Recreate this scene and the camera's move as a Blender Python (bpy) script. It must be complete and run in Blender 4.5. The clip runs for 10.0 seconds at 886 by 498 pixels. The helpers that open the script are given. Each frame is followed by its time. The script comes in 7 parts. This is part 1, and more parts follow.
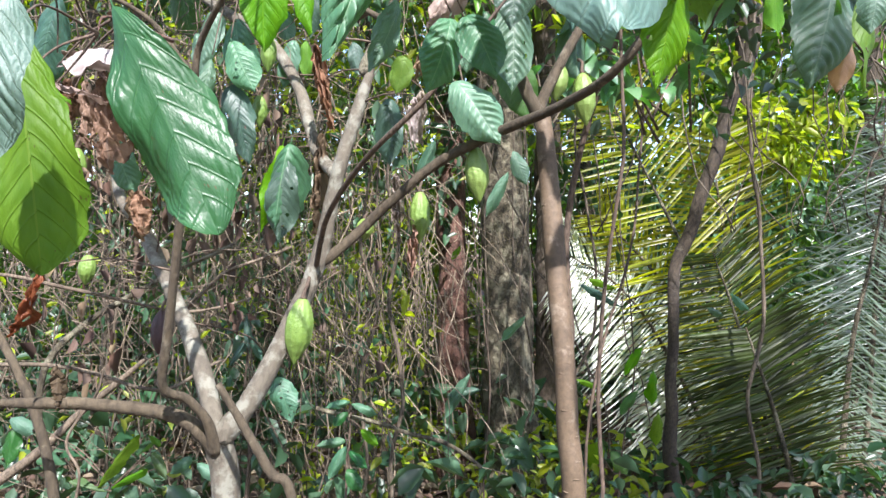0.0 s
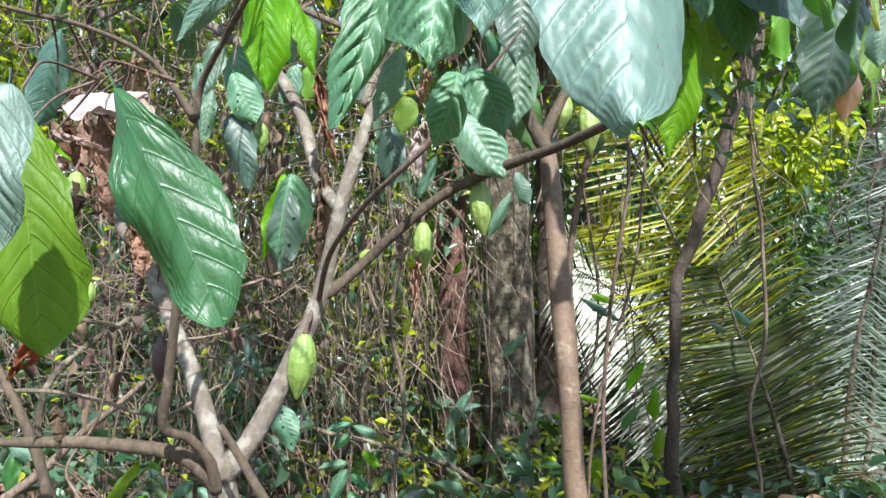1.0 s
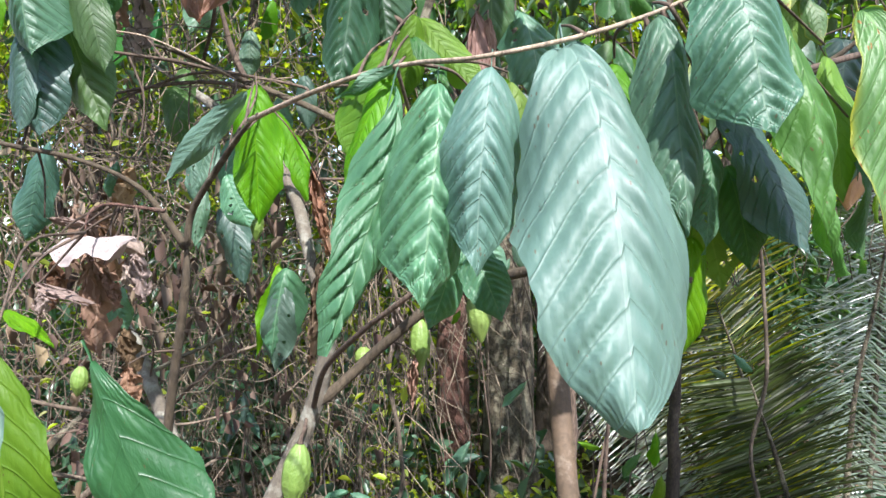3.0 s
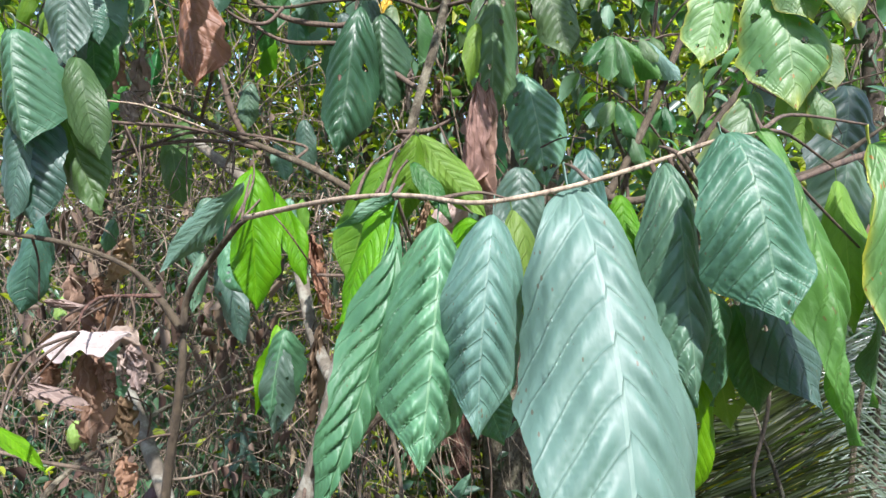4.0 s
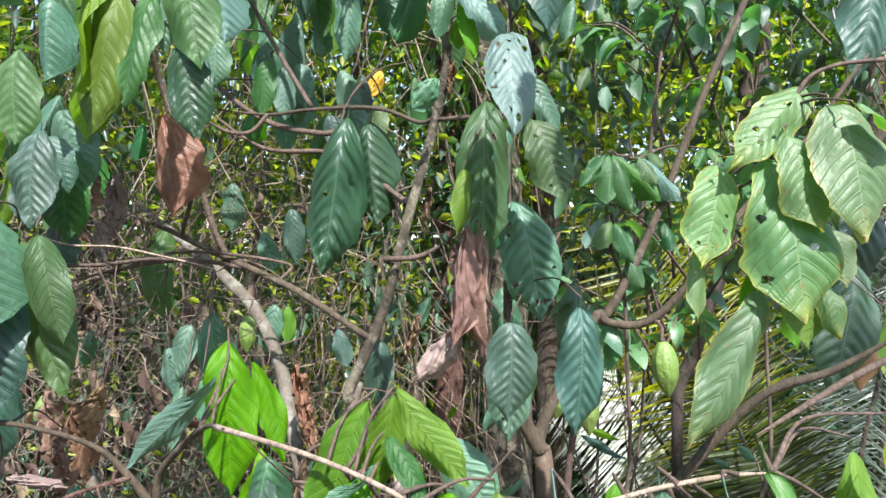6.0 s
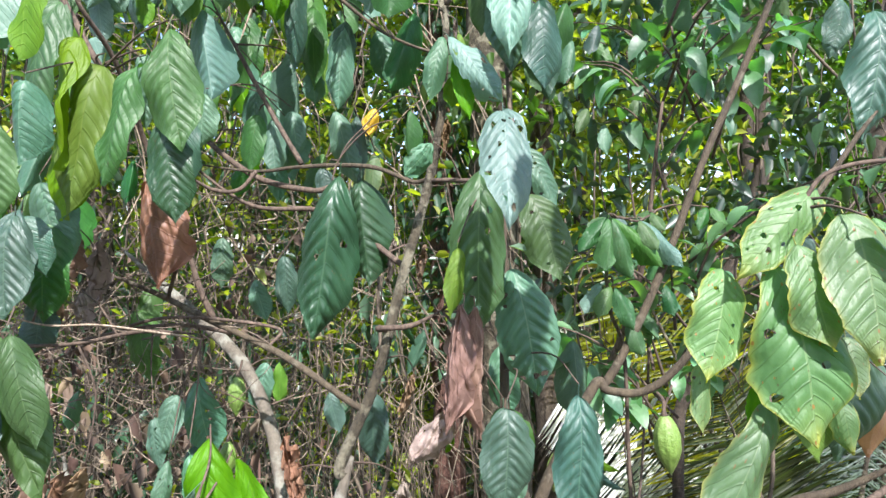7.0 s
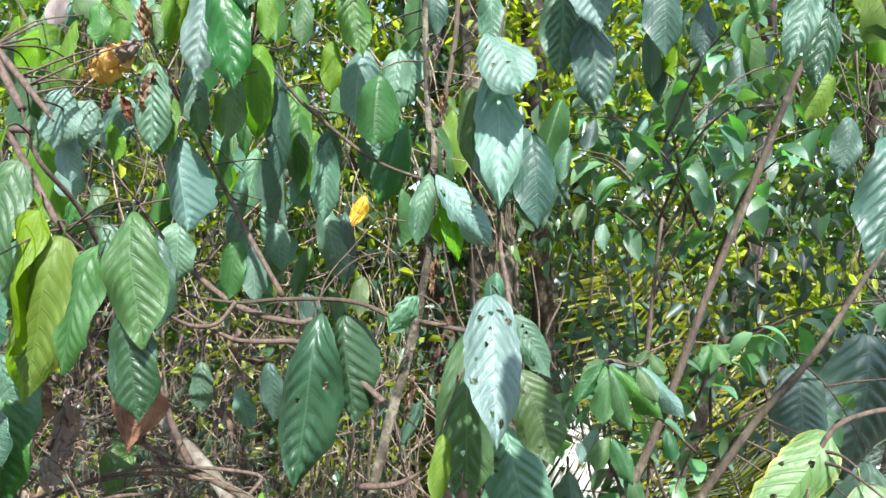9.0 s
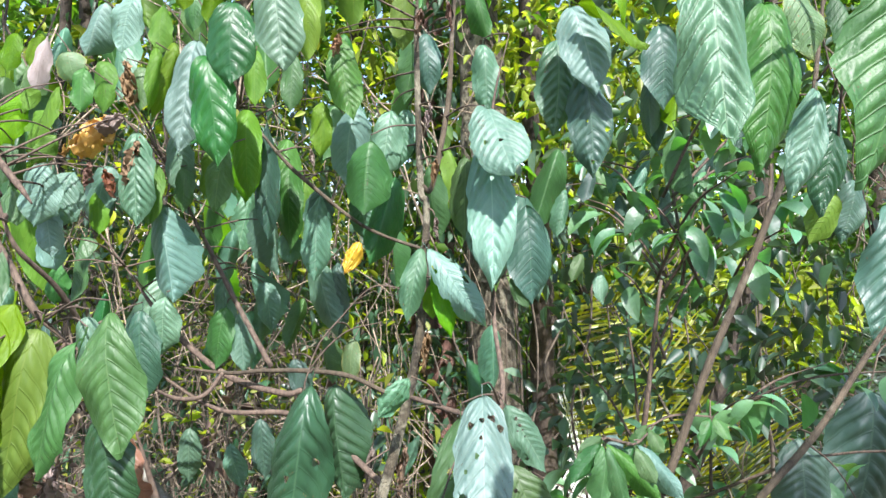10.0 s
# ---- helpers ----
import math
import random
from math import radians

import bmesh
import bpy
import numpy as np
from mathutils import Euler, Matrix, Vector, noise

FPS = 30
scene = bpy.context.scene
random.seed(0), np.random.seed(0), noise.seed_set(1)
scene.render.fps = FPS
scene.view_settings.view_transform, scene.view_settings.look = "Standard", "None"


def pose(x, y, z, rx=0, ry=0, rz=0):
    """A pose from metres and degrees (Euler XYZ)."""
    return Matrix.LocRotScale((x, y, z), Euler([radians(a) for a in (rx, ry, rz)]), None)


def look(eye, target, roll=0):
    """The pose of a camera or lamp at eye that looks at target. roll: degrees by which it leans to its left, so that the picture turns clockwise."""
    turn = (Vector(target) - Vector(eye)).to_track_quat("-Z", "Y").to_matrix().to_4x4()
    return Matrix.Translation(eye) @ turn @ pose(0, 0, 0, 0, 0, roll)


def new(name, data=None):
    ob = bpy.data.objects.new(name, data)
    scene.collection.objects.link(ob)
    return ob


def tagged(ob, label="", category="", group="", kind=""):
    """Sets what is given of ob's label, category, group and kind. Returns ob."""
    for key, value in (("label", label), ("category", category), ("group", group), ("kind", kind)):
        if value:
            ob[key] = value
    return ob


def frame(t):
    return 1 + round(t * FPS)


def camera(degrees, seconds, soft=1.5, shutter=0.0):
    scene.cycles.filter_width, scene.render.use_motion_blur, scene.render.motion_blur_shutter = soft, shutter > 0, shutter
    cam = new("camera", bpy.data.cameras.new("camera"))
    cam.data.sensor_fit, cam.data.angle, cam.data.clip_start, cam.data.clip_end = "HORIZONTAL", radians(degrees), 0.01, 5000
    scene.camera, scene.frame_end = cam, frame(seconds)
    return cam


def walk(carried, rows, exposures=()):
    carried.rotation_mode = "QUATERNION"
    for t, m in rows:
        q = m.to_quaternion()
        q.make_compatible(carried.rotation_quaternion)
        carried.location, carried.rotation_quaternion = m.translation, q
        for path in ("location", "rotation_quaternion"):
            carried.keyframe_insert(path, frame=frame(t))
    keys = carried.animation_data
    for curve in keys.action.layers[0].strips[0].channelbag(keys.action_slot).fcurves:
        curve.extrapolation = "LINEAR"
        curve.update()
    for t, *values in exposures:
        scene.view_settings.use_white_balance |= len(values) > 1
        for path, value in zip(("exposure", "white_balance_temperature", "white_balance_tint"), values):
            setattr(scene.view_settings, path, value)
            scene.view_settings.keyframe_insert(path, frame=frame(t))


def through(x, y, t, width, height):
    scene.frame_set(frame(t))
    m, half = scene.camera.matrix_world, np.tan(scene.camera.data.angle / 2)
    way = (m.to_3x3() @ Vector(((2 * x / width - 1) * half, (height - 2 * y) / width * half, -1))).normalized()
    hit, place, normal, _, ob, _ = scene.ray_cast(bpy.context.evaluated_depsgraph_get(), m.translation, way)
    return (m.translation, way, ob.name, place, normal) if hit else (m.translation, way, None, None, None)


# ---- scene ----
cam = camera(66.0, 10.0)
METRES, EYE, TILT, LEAN, TURN = 1.4, 1.6, 0.0, 0.0, 0.0
ROWS = [
    (0.0, 0.0, 0.0, 0.0, 0.0, 0.0, -0.0),
    (0.5, -0.0031, 0.0057, 0.028, -0.018, -0.012, 0.0),
    (1.0, -0.007, 0.0109, 0.0559, -0.042, -0.024, 0.006),
    (1.5, -0.0077, 0.0142, 0.0818, -0.06, -0.006, 0.03),
    (2.0, -0.0051, 0.0201, 0.1159, -0.066, 0.006, 0.06),
    (2.5, -0.0033, 0.0256, 0.1691, -0.09, 0.03, 0.096),
    (4.0, -0.0027, 0.0459, 0.3318, -0.036, 0.078, 0.072),
    (4.5, 0.0009, 0.0538, 0.385, -0.012, 0.066, 0.03),
    (5.0, 0.0057, 0.0654, 0.439, -0.0, -0.012, 0.102),
    (5.5, 0.01, 0.0779, 0.4919, -0.03, -0.018, 0.126),
    (7.0, 0.0234, 0.1302, 0.6522, -0.066, -0.096, 0.282),
    (7.5, 0.0291, 0.147, 0.707, -0.078, -0.138, 0.33),
    (8.0, 0.0348, 0.1636, 0.7629, -0.036, -0.108, 0.408),
    (8.5, 0.0385, 0.1758, 0.8197, -0.03, -0.138, 0.45),
    (9.0, 0.0445, 0.1887, 0.8772, -0.024, -0.12, 0.438),
    (9.5, 0.0521, 0.2048, 0.9322, 0.006, -0.054, 0.492),
    (10.0, 0.0581, 0.218, 0.987, 0.024, -0.024, 0.528),
]
walk(cam, [(t, pose(0, 0, EYE, TILT, LEAN, TURN) @ pose(METRES * x, METRES * y, METRES * z, 90 + pitch, roll, yaw)) for t, x, y, z, yaw, pitch, roll in ROWS],
     exposures=[(t, stops + 0.05, 6230, 21) for t, stops in ((0.0, 1.56), (2.5, 1.44), (4.0, 1.32), (5.5, 1.3), (7.0, 1.42), (10.0, 1.56))])

# ---- sky and sun ----
SUN_ELEVATION, SUN_AZIMUTH = 49.0, 166.0   # degrees; azimuth clockwise from +y
world = bpy.data.worlds.new("world")
scene.world = world
world.use_nodes = True
wn = world.node_tree.nodes
sky = wn.new("ShaderNodeTexSky")
sky.sky_type, sky.sun_disc = "NISHITA", False
sky.sun_elevation, sky.sun_rotation = radians(SUN_ELEVATION), radians(SUN_AZIMUTH)
sky.air_density, sky.dust_density = 1.0, 1.2
wn["Background"].inputs["Strength"].default_value = 0.135
world.node_tree.links.new(sky.outputs[0], wn["Background"].inputs["Color"])
sun_way = Vector((math.sin(radians(SUN_AZIMUTH)) * math.cos(radians(SUN_ELEVATION)),
                  math.cos(radians(SUN_AZIMUTH)) * math.cos(radians(SUN_ELEVATION)),
                  math.sin(radians(SUN_ELEVATION))))
sun = new("sun", bpy.data.lights.new("sun", "SUN"))
sun.data.energy, sun.data.angle, sun.data.color = 5.0, radians(0.9), (1.0, 0.97, 0.92)
sun.matrix_world = look(sun_way * 60, (0, 0, 0))

# ---- materials ----
def nodes_of(name):
    m = bpy.data.materials.new(name)
    m.use_nodes = True
    t = m.node_tree
    return m, t.nodes, t.links, t.nodes["Principled BSDF"]


def noise_tex(n, l, scale, detail=4.0, coord=None, rough=0.55):
    tex = n.new("ShaderNodeTexNoise")
    tex.inputs["Scale"].default_value, tex.inputs["Detail"].default_value = scale, detail
    tex.inputs["Roughness"].default_value = rough
    if coord is not None:
        l.new(coord, tex.inputs["Vector"])
    return tex.outputs["Fac"]


def ramp(n, l, fac, stops):
    r = n.new("ShaderNodeValToRGB")
    e = r.color_ramp.elements
    while len(e) < len(stops):
        e.new(0.5)
    for k, (p, c) in enumerate(stops):
        e[k].position, e[k].color = p, (*c, 1)
    l.new(fac, r.inputs["Fac"])
    return r.outputs["Color"]


def calc(n, l, op, a, b=None, c=None, clamp=False):
    m = n.new("ShaderNodeMath")
    m.operation, m.use_clamp = op, clamp
    for k, v in enumerate((a, b, c)):
        if v is None:
            continue
        if isinstance(v, (int, float)):
            m.inputs[k].default_value = v
        else:
            l.new(v, m.inputs[k])
    return m.outputs[0]


def blend(n, l, fac, a, b, mode="MIX"):
    m = n.new("ShaderNodeMix")
    m.data_type, m.blend_type = "RGBA", mode
    for sock, v in ((m.inputs[0], fac), (m.inputs[6], a), (m.inputs[7], b)):
        if isinstance(v, (int, float)):
            sock.default_value = v
        elif isinstance(v, tuple):
            sock.default_value = (*v, 1)
        else:
            l.new(v, sock)
    return m.outputs[2]


def vary(n, l, colour, rnd, hue=0.02, val=0.3, sat=0.15):
    h = n.new("ShaderNodeHueSaturation")
    l.new(calc(n, l, "MULTIPLY_ADD", rnd, 2 * hue, 0.5 - hue), h.inputs["Hue"])
    r2 = calc(n, l, "FRACT", calc(n, l, "MULTIPLY", rnd, 7.31))
    l.new(calc(n, l, "MULTIPLY_ADD", r2, 2 * val, 1 - val), h.inputs["Value"])
    r3 = calc(n, l, "FRACT", calc(n, l, "MULTIPLY", rnd, 17.7))
    l.new(calc(n, l, "MULTIPLY_ADD", r3, 2 * sat, 1 - sat), h.inputs["Saturation"])
    l.new(colour, h.inputs["Color"])
    return h.outputs["Color"]


VEIN_SLANT, VEIN_CURVE = 0.25, 1.3


def veined_leaf(name, base, deep, vein, edge=None, rough=0.4, through=0.35, glow=None, spots=None, hue=0.02, val=0.22, gloss=0.8, coat=0.6, crease=0.36, pairs=9.5):
    """A broad leaf: uv.x across, uv.y along, constant on each side vein; pinnate veins, blotches, worn margin, light through the blade."""
    m, n, l, p = nodes_of(name)
    uv = n.new("ShaderNodeUVMap")
    sep = n.new("ShaderNodeSeparateXYZ")
    l.new(uv.outputs[0], sep.inputs[0])
    v = calc(n, l, "ABSOLUTE", calc(n, l, "MULTIPLY_ADD", sep.outputs[0], 2.0, -1.0))
    u = sep.outputs[1]
    phase = calc(n, l, "MULTIPLY", u, pairs)
    tri = calc(n, l, "ABSOLUTE", calc(n, l, "SUBTRACT", calc(n, l, "FRACT", phase), 0.5))
    side = calc(n, l, "MULTIPLY", calc(n, l, "GREATER_THAN", tri, 0.475), 0.26)
    mid = calc(n, l, "LESS_THAN", v, 0.026)
    veins = calc(n, l, "MAXIMUM", side, mid)
    info = n.new("ShaderNodeObjectInfo")
    tc = n.new("ShaderNodeTexCoord")
    big = noise_tex(n, l, 3.5, 3.0, tc.outputs["Object"])
    fine = noise_tex(n, l, 38.0, 3.0, tc.outputs["Object"])
    col = blend(n, l, ramp(n, l, big, [(0.32, (0, 0, 0)), (0.68, (1, 1, 1))]), deep, base)
    col = blend(n, l, calc(n, l, "MULTIPLY", fine, 0.25), col, deep)
    if edge:
        ef = calc(n, l, "ADD", calc(n, l, "POWER", v, 16.0), calc(n, l, "POWER", u, 9.0))
        ef = calc(n, l, "MULTIPLY", ef, calc(n, l, "MULTIPLY", big, 1.3), clamp=True)
        col = blend(n, l, ef, col, edge)
    col = blend(n, l, calc(n, l, "MULTIPLY", veins, 0.36), col, vein)
    if spots:
        vor = n.new("ShaderNodeTexVoronoi")
        vor.inputs["Scale"].default_value = 9.0
        l.new(tc.outputs["Object"], vor.inputs["Vector"])
        col = blend(n, l, calc(n, l, "LESS_THAN", vor.outputs["Distance"], 0.13), col, spots)
    speck = n.new("ShaderNodeTexVoronoi")      # small dead specks, gathered in patches
    speck.inputs["Scale"].default_value = 26.0
    shifted = n.new("ShaderNodeVectorMath")
    l.new(tc.outputs["Object"], shifted.inputs[0])
    l.new(info.outputs["Random"], shifted.inputs[1])
    l.new(shifted.outputs[0], speck.inputs["Vector"])
    patch = noise_tex(n, l, 4.0, 2.0, shifted.outputs[0])
    dead = calc(n, l, "LESS_THAN", speck.outputs["Distance"], calc(n, l, "MULTIPLY_ADD", patch, 1.1, -0.52))
    col = blend(n, l, calc(n, l, "MULTIPLY", dead, 0.75), col, (0.085, 0.060, 0.025))
    col = vary(n, l, col, info.outputs["Random"], hue, val)
    l.new(col, p.inputs["Base Color"])
    l.new(calc(n, l, "MULTIPLY_ADD", fine, 0.24, rough - 0.12), p.inputs["Roughness"])
    net = n.new("ShaderNodeTexVoronoi")
    net.feature = "DISTANCE_TO_EDGE"
    net.inputs["Scale"].default_value = 34.0
    l.new(shifted.outputs[0], net.inputs["Vector"])
    p.inputs["Specular IOR Level"].default_value = gloss
    p.inputs["Coat Weight"].default_value, p.inputs["Coat Roughness"].default_value = coat, 0.68
    bump = n.new("ShaderNodeBump")
    bump.inputs["Strength"].default_value, bump.inputs["Distance"].default_value = 0.75, 0.005
    groove = calc(n, l, "POWER", calc(n, l, "MULTIPLY", tri, 2.0), 12.0)
    rung = calc(n, l, "SINE", calc(n, l, "ADD", calc(n, l, "MULTIPLY", v, 44.0), calc(n, l, "MULTIPLY", big, 26.0)))
    rung = calc(n, l, "MULTIPLY", rung, calc(n, l, "MULTIPLY", calc(n, l, "MULTIPLY", v, fine), 0.12))
    h = calc(n, l, "ADD", calc(n, l, "MULTIPLY", fine, 0.12), calc(n, l, "MULTIPLY", groove, -crease))
    h = calc(n, l, "ADD", h, calc(n, l, "MULTIPLY", calc(n, l, "MINIMUM", net.outputs["Distance"], 0.3), 0.07))
    l.new(calc(n, l, "ADD", h, rung), bump.inputs["Height"])
    l.new(bump.outputs[0], p.inputs["Normal"])
    tr = n.new("ShaderNodeBsdfTranslucent")
    gl = blend(n, l, 1.0, col, glow or (1.6, 1.9, 0.35), "MULTIPLY")
    l.new(gl, tr.inputs["Color"])
    mix = n.new("ShaderNodeMixShader")
    mix.inputs[0].default_value = through
    l.new(p.outputs[0], mix.inputs[1])
    l.new(tr.outputs[0], mix.inputs[2])
    l.new(mix.outputs[0], n["Material Output"].inputs["Surface"])
    return m


def small_leaf(name, a, b, rough=0.45, through=0.35, glow=(1.7, 1.9, 0.3), hue=0.03, val=0.4, gloss=0.5, single=False):
    """Leaves of a mass: each takes its own tone."""
    m, n, l, p = nodes_of(name)
    own = n.new("ShaderNodeObjectInfo").outputs["Random"] if single else n.new("ShaderNodeNewGeometry").outputs["Random Per Island"]
    col = blend(n, l, own, a, b)
    col = vary(n, l, col, own, hue, val)
    tc = n.new("ShaderNodeTexCoord")
    fine = noise_tex(n, l, 60.0, 2.0, tc.outputs["Object"])
    col = blend(n, l, calc(n, l, "MULTIPLY", fine, 0.35), col, tuple(0.45 * c for c in a))
    l.new(col, p.inputs["Base Color"])
    p.inputs["Roughness"].default_value, p.inputs["Specular IOR Level"].default_value = rough, gloss
    tr = n.new("ShaderNodeBsdfTranslucent")
    l.new(blend(n, l, 1.0, col, glow, "MULTIPLY"), tr.inputs["Color"])
    mix = n.new("ShaderNodeMixShader")
    mix.inputs[0].default_value = through
    l.new(p.outputs[0], mix.inputs[1])
    l.new(tr.outputs[0], mix.inputs[2])
    l.new(mix.outputs[0], n["Material Output"].inputs["Surface"])
    return m


def bark(name, a, b, lichen=None, scale=14.0, relief=0.01, stretch=0.35, rough=0.85, amount=0.55, contrast=0.8):
    m, n, l, p = nodes_of(name)
    tc = n.new("ShaderNodeTexCoord")
    mp = n.new("ShaderNodeMapping")
    mp.inputs["Scale"].default_value = (1, 1, stretch)
    l.new(tc.outputs["Object"], mp.inputs["Vector"])
    big = noise_tex(n, l, scale * 0.5, 5.0, mp.outputs[0])
    fine = noise_tex(n, l, scale * 6, 6.0, mp.outputs[0], 0.7)
    col = blend(n, l, ramp(n, l, big, [(0.35, (0, 0, 0)), (0.65, (1, 1, 1))]), a, b)
    col = blend(n, l, ramp(n, l, fine, [(0.42, (0, 0, 0)), (0.62, (contrast, contrast, contrast))]), col, tuple(0.3 * c for c in a))
    if lichen:
        spot = noise_tex(n, l, scale * 1.3, 6.0, tc.outputs["Object"], 0.65)
        col = blend(n, l, calc(n, l, "MULTIPLY", ramp(n, l, spot, [(amount - 0.04, (0, 0, 0)), (amount + 0.06, (1, 1, 1))]), 0.8), col, lichen)
    l.new(col, p.inputs["Base Color"])
    p.inputs["Roughness"].default_value = rough
    bump = n.new("ShaderNodeBump")
    bump.inputs["Strength"].default_value, bump.inputs["Distance"].default_value = 0.8, relief
    l.new(calc(n, l, "ADD", big, fine), bump.inputs["Height"])
    l.new(bump.outputs[0], p.inputs["Normal"])
    return m


def pod_skin(name, a, b, furrow, rough=0.45, rot=None):
    m, n, l, p = nodes_of(name)
    tc = n.new("ShaderNodeTexCoord")
    uv = n.new("ShaderNodeUVMap")
    sep = n.new("ShaderNodeSeparateXYZ")
    l.new(uv.outputs[0], sep.inputs[0])
    ridge = calc(n, l, "MULTIPLY_ADD", calc(n, l, "COSINE", calc(n, l, "MULTIPLY", sep.outputs[0], 20 * math.pi)), 0.5, 0.5)
    wart = noise_tex(n, l, 70.0, 4.0, tc.outputs["Object"], 0.65)
    blot = noise_tex(n, l, 14.0, 3.0, tc.outputs["Object"])
    col = blend(n, l, ramp(n, l, blot, [(0.35, (0, 0, 0)), (0.7, (1, 1, 1))]), a, b)
    col = blend(n, l, calc(n, l, "MULTIPLY", calc(n, l, "SUBTRACT", 1.0, ridge), 0.14), col, furrow)
    col = blend(n, l, calc(n, l, "MULTIPLY", wart, 0.3), col, furrow)
    if rot:
        edge = calc(n, l, "ADD", sep.outputs[1], calc(n, l, "MULTIPLY_ADD", blot, 0.5, -0.25))
        col = blend(n, l, calc(n, l, "GREATER_THAN", edge, 0.48), col, rot)
    l.new(col, p.inputs["Base Color"])
    p.inputs["Roughness"].default_value = rough
    p.inputs["Subsurface Weight"].default_value = 0.1
    p.inputs["Subsurface Radius"].default_value = (0.004, 0.006, 0.002)
    bump = n.new("ShaderNodeBump")
    bump.inputs["Strength"].default_value, bump.inputs["Distance"].default_value = 0.7, 0.006
    l.new(wart, bump.inputs["Height"])
    l.new(bump.outputs[0], p.inputs["Normal"])
    return m


LEAF = {
    "m": veined_leaf("leaf_mature", (0.080, 0.190, 0.108), (0.052, 0.138, 0.078), (0.20, 0.32, 0.20), rough=0.52, through=0.26, gloss=0.6, coat=0.25),
    "n": veined_leaf("leaf_fresh_green", (0.062, 0.162, 0.040), (0.039, 0.110, 0.027), (0.14, 0.25, 0.09), rough=0.5, through=0.36, gloss=0.5, coat=0.08),
    # pale bluish base carries part of the sky's sheen
    "w": veined_leaf("leaf_pale_sheen", (0.118, 0.222, 0.170), (0.082, 0.174, 0.130), (0.23, 0.34, 0.27), rough=0.58, through=0.22, gloss=0.6, coat=0.35),
    "s": veined_leaf("leaf_smooth_green", (0.028, 0.116, 0.030), (0.018, 0.084, 0.022), (0.055, 0.155, 0.055), rough=0.40, through=0.3, gloss=0.45, coat=0.0, crease=0.22, pairs=7.0),
    # dark leaves; also gives shade by colour to a leaf in shadow
    "k": veined_leaf("leaf_dark_and_shaded", (0.042, 0.108, 0.072), (0.026, 0.072, 0.048), (0.09, 0.18, 0.11), rough=0.5, through=0.22, gloss=0.6, coat=0.25),
    "u": veined_leaf("leaf_dark_green", (0.026, 0.088, 0.032), (0.016, 0.058, 0.021), (0.06, 0.14, 0.06), rough=0.42, through=0.25, gloss=0.55, coat=0.1),
    "y": veined_leaf("leaf_young", (0.124, 0.262, 0.012), (0.080, 0.200, 0.009), (0.19, 0.31, 0.04), rough=0.5, through=0.44, glow=(1.3, 1.3, 0.25), coat=0.0, gloss=0.3),
    "o": veined_leaf("leaf_yellowing", (0.118, 0.225, 0.080), (0.075, 0.165, 0.050), (0.24, 0.33, 0.15), edge=(0.42, 0.38, 0.05), rough=0.52, through=0.35, spots=(0.22, 0.12, 0.03), gloss=0.6, coat=0.3),
    "d": veined_leaf("leaf_dry_brown", (0.270, 0.180, 0.112), (0.165, 0.103, 0.062), (0.36, 0.27, 0.19), rough=0.75, through=0.25, glow=(1.3, 1.1, 0.8), val=0.4, gloss=0.2, coat=0.0, crease=0.15),
    "q": veined_leaf("leaf_dry_tan", (0.370, 0.245, 0.160), (0.240, 0.148, 0.090), (0.50, 0.39, 0.29), rough=0.7, through=0.35, glow=(1.3, 1.1, 0.9), val=0.2, gloss=0.25, coat=0.0, crease=0.3),
    "r": veined_leaf("leaf_dry_red_brown", (0.250, 0.098, 0.050), (0.140, 0.054, 0.028), (0.26, 0.13, 0.08), rough=0.5, through=0.3, glow=(1.6, 1.0, 0.6), gloss=0.35, coat=0.0, crease=0.4),
    "p": veined_leaf("leaf_bleached", (0.350, 0.295, 0.245), (0.215, 0.172, 0.138), (0.46, 0.40, 0.34), rough=0.75, through=0.25, glow=(1.1, 1.0, 0.9), gloss=0.2, coat=0.0, crease=0.12),
    "b": veined_leaf("leaf_bleached_white", (0.430, 0.385, 0.350), (0.300, 0.255, 0.225), (0.50, 0.46, 0.42), rough=0.7, through=0.25, glow=(1.1, 1.0, 0.9), val=0.1, gloss=0.25, coat=0.0, crease=0.12),
    "g": veined_leaf("leaf_orange", (0.600, 0.390, 0.075), (0.440, 0.250, 0.050), (0.55, 0.42, 0.18), edge=(0.30, 0.14, 0.04), rough=0.5, through=0.35, glow=(1.3, 1.1, 0.5)),
}
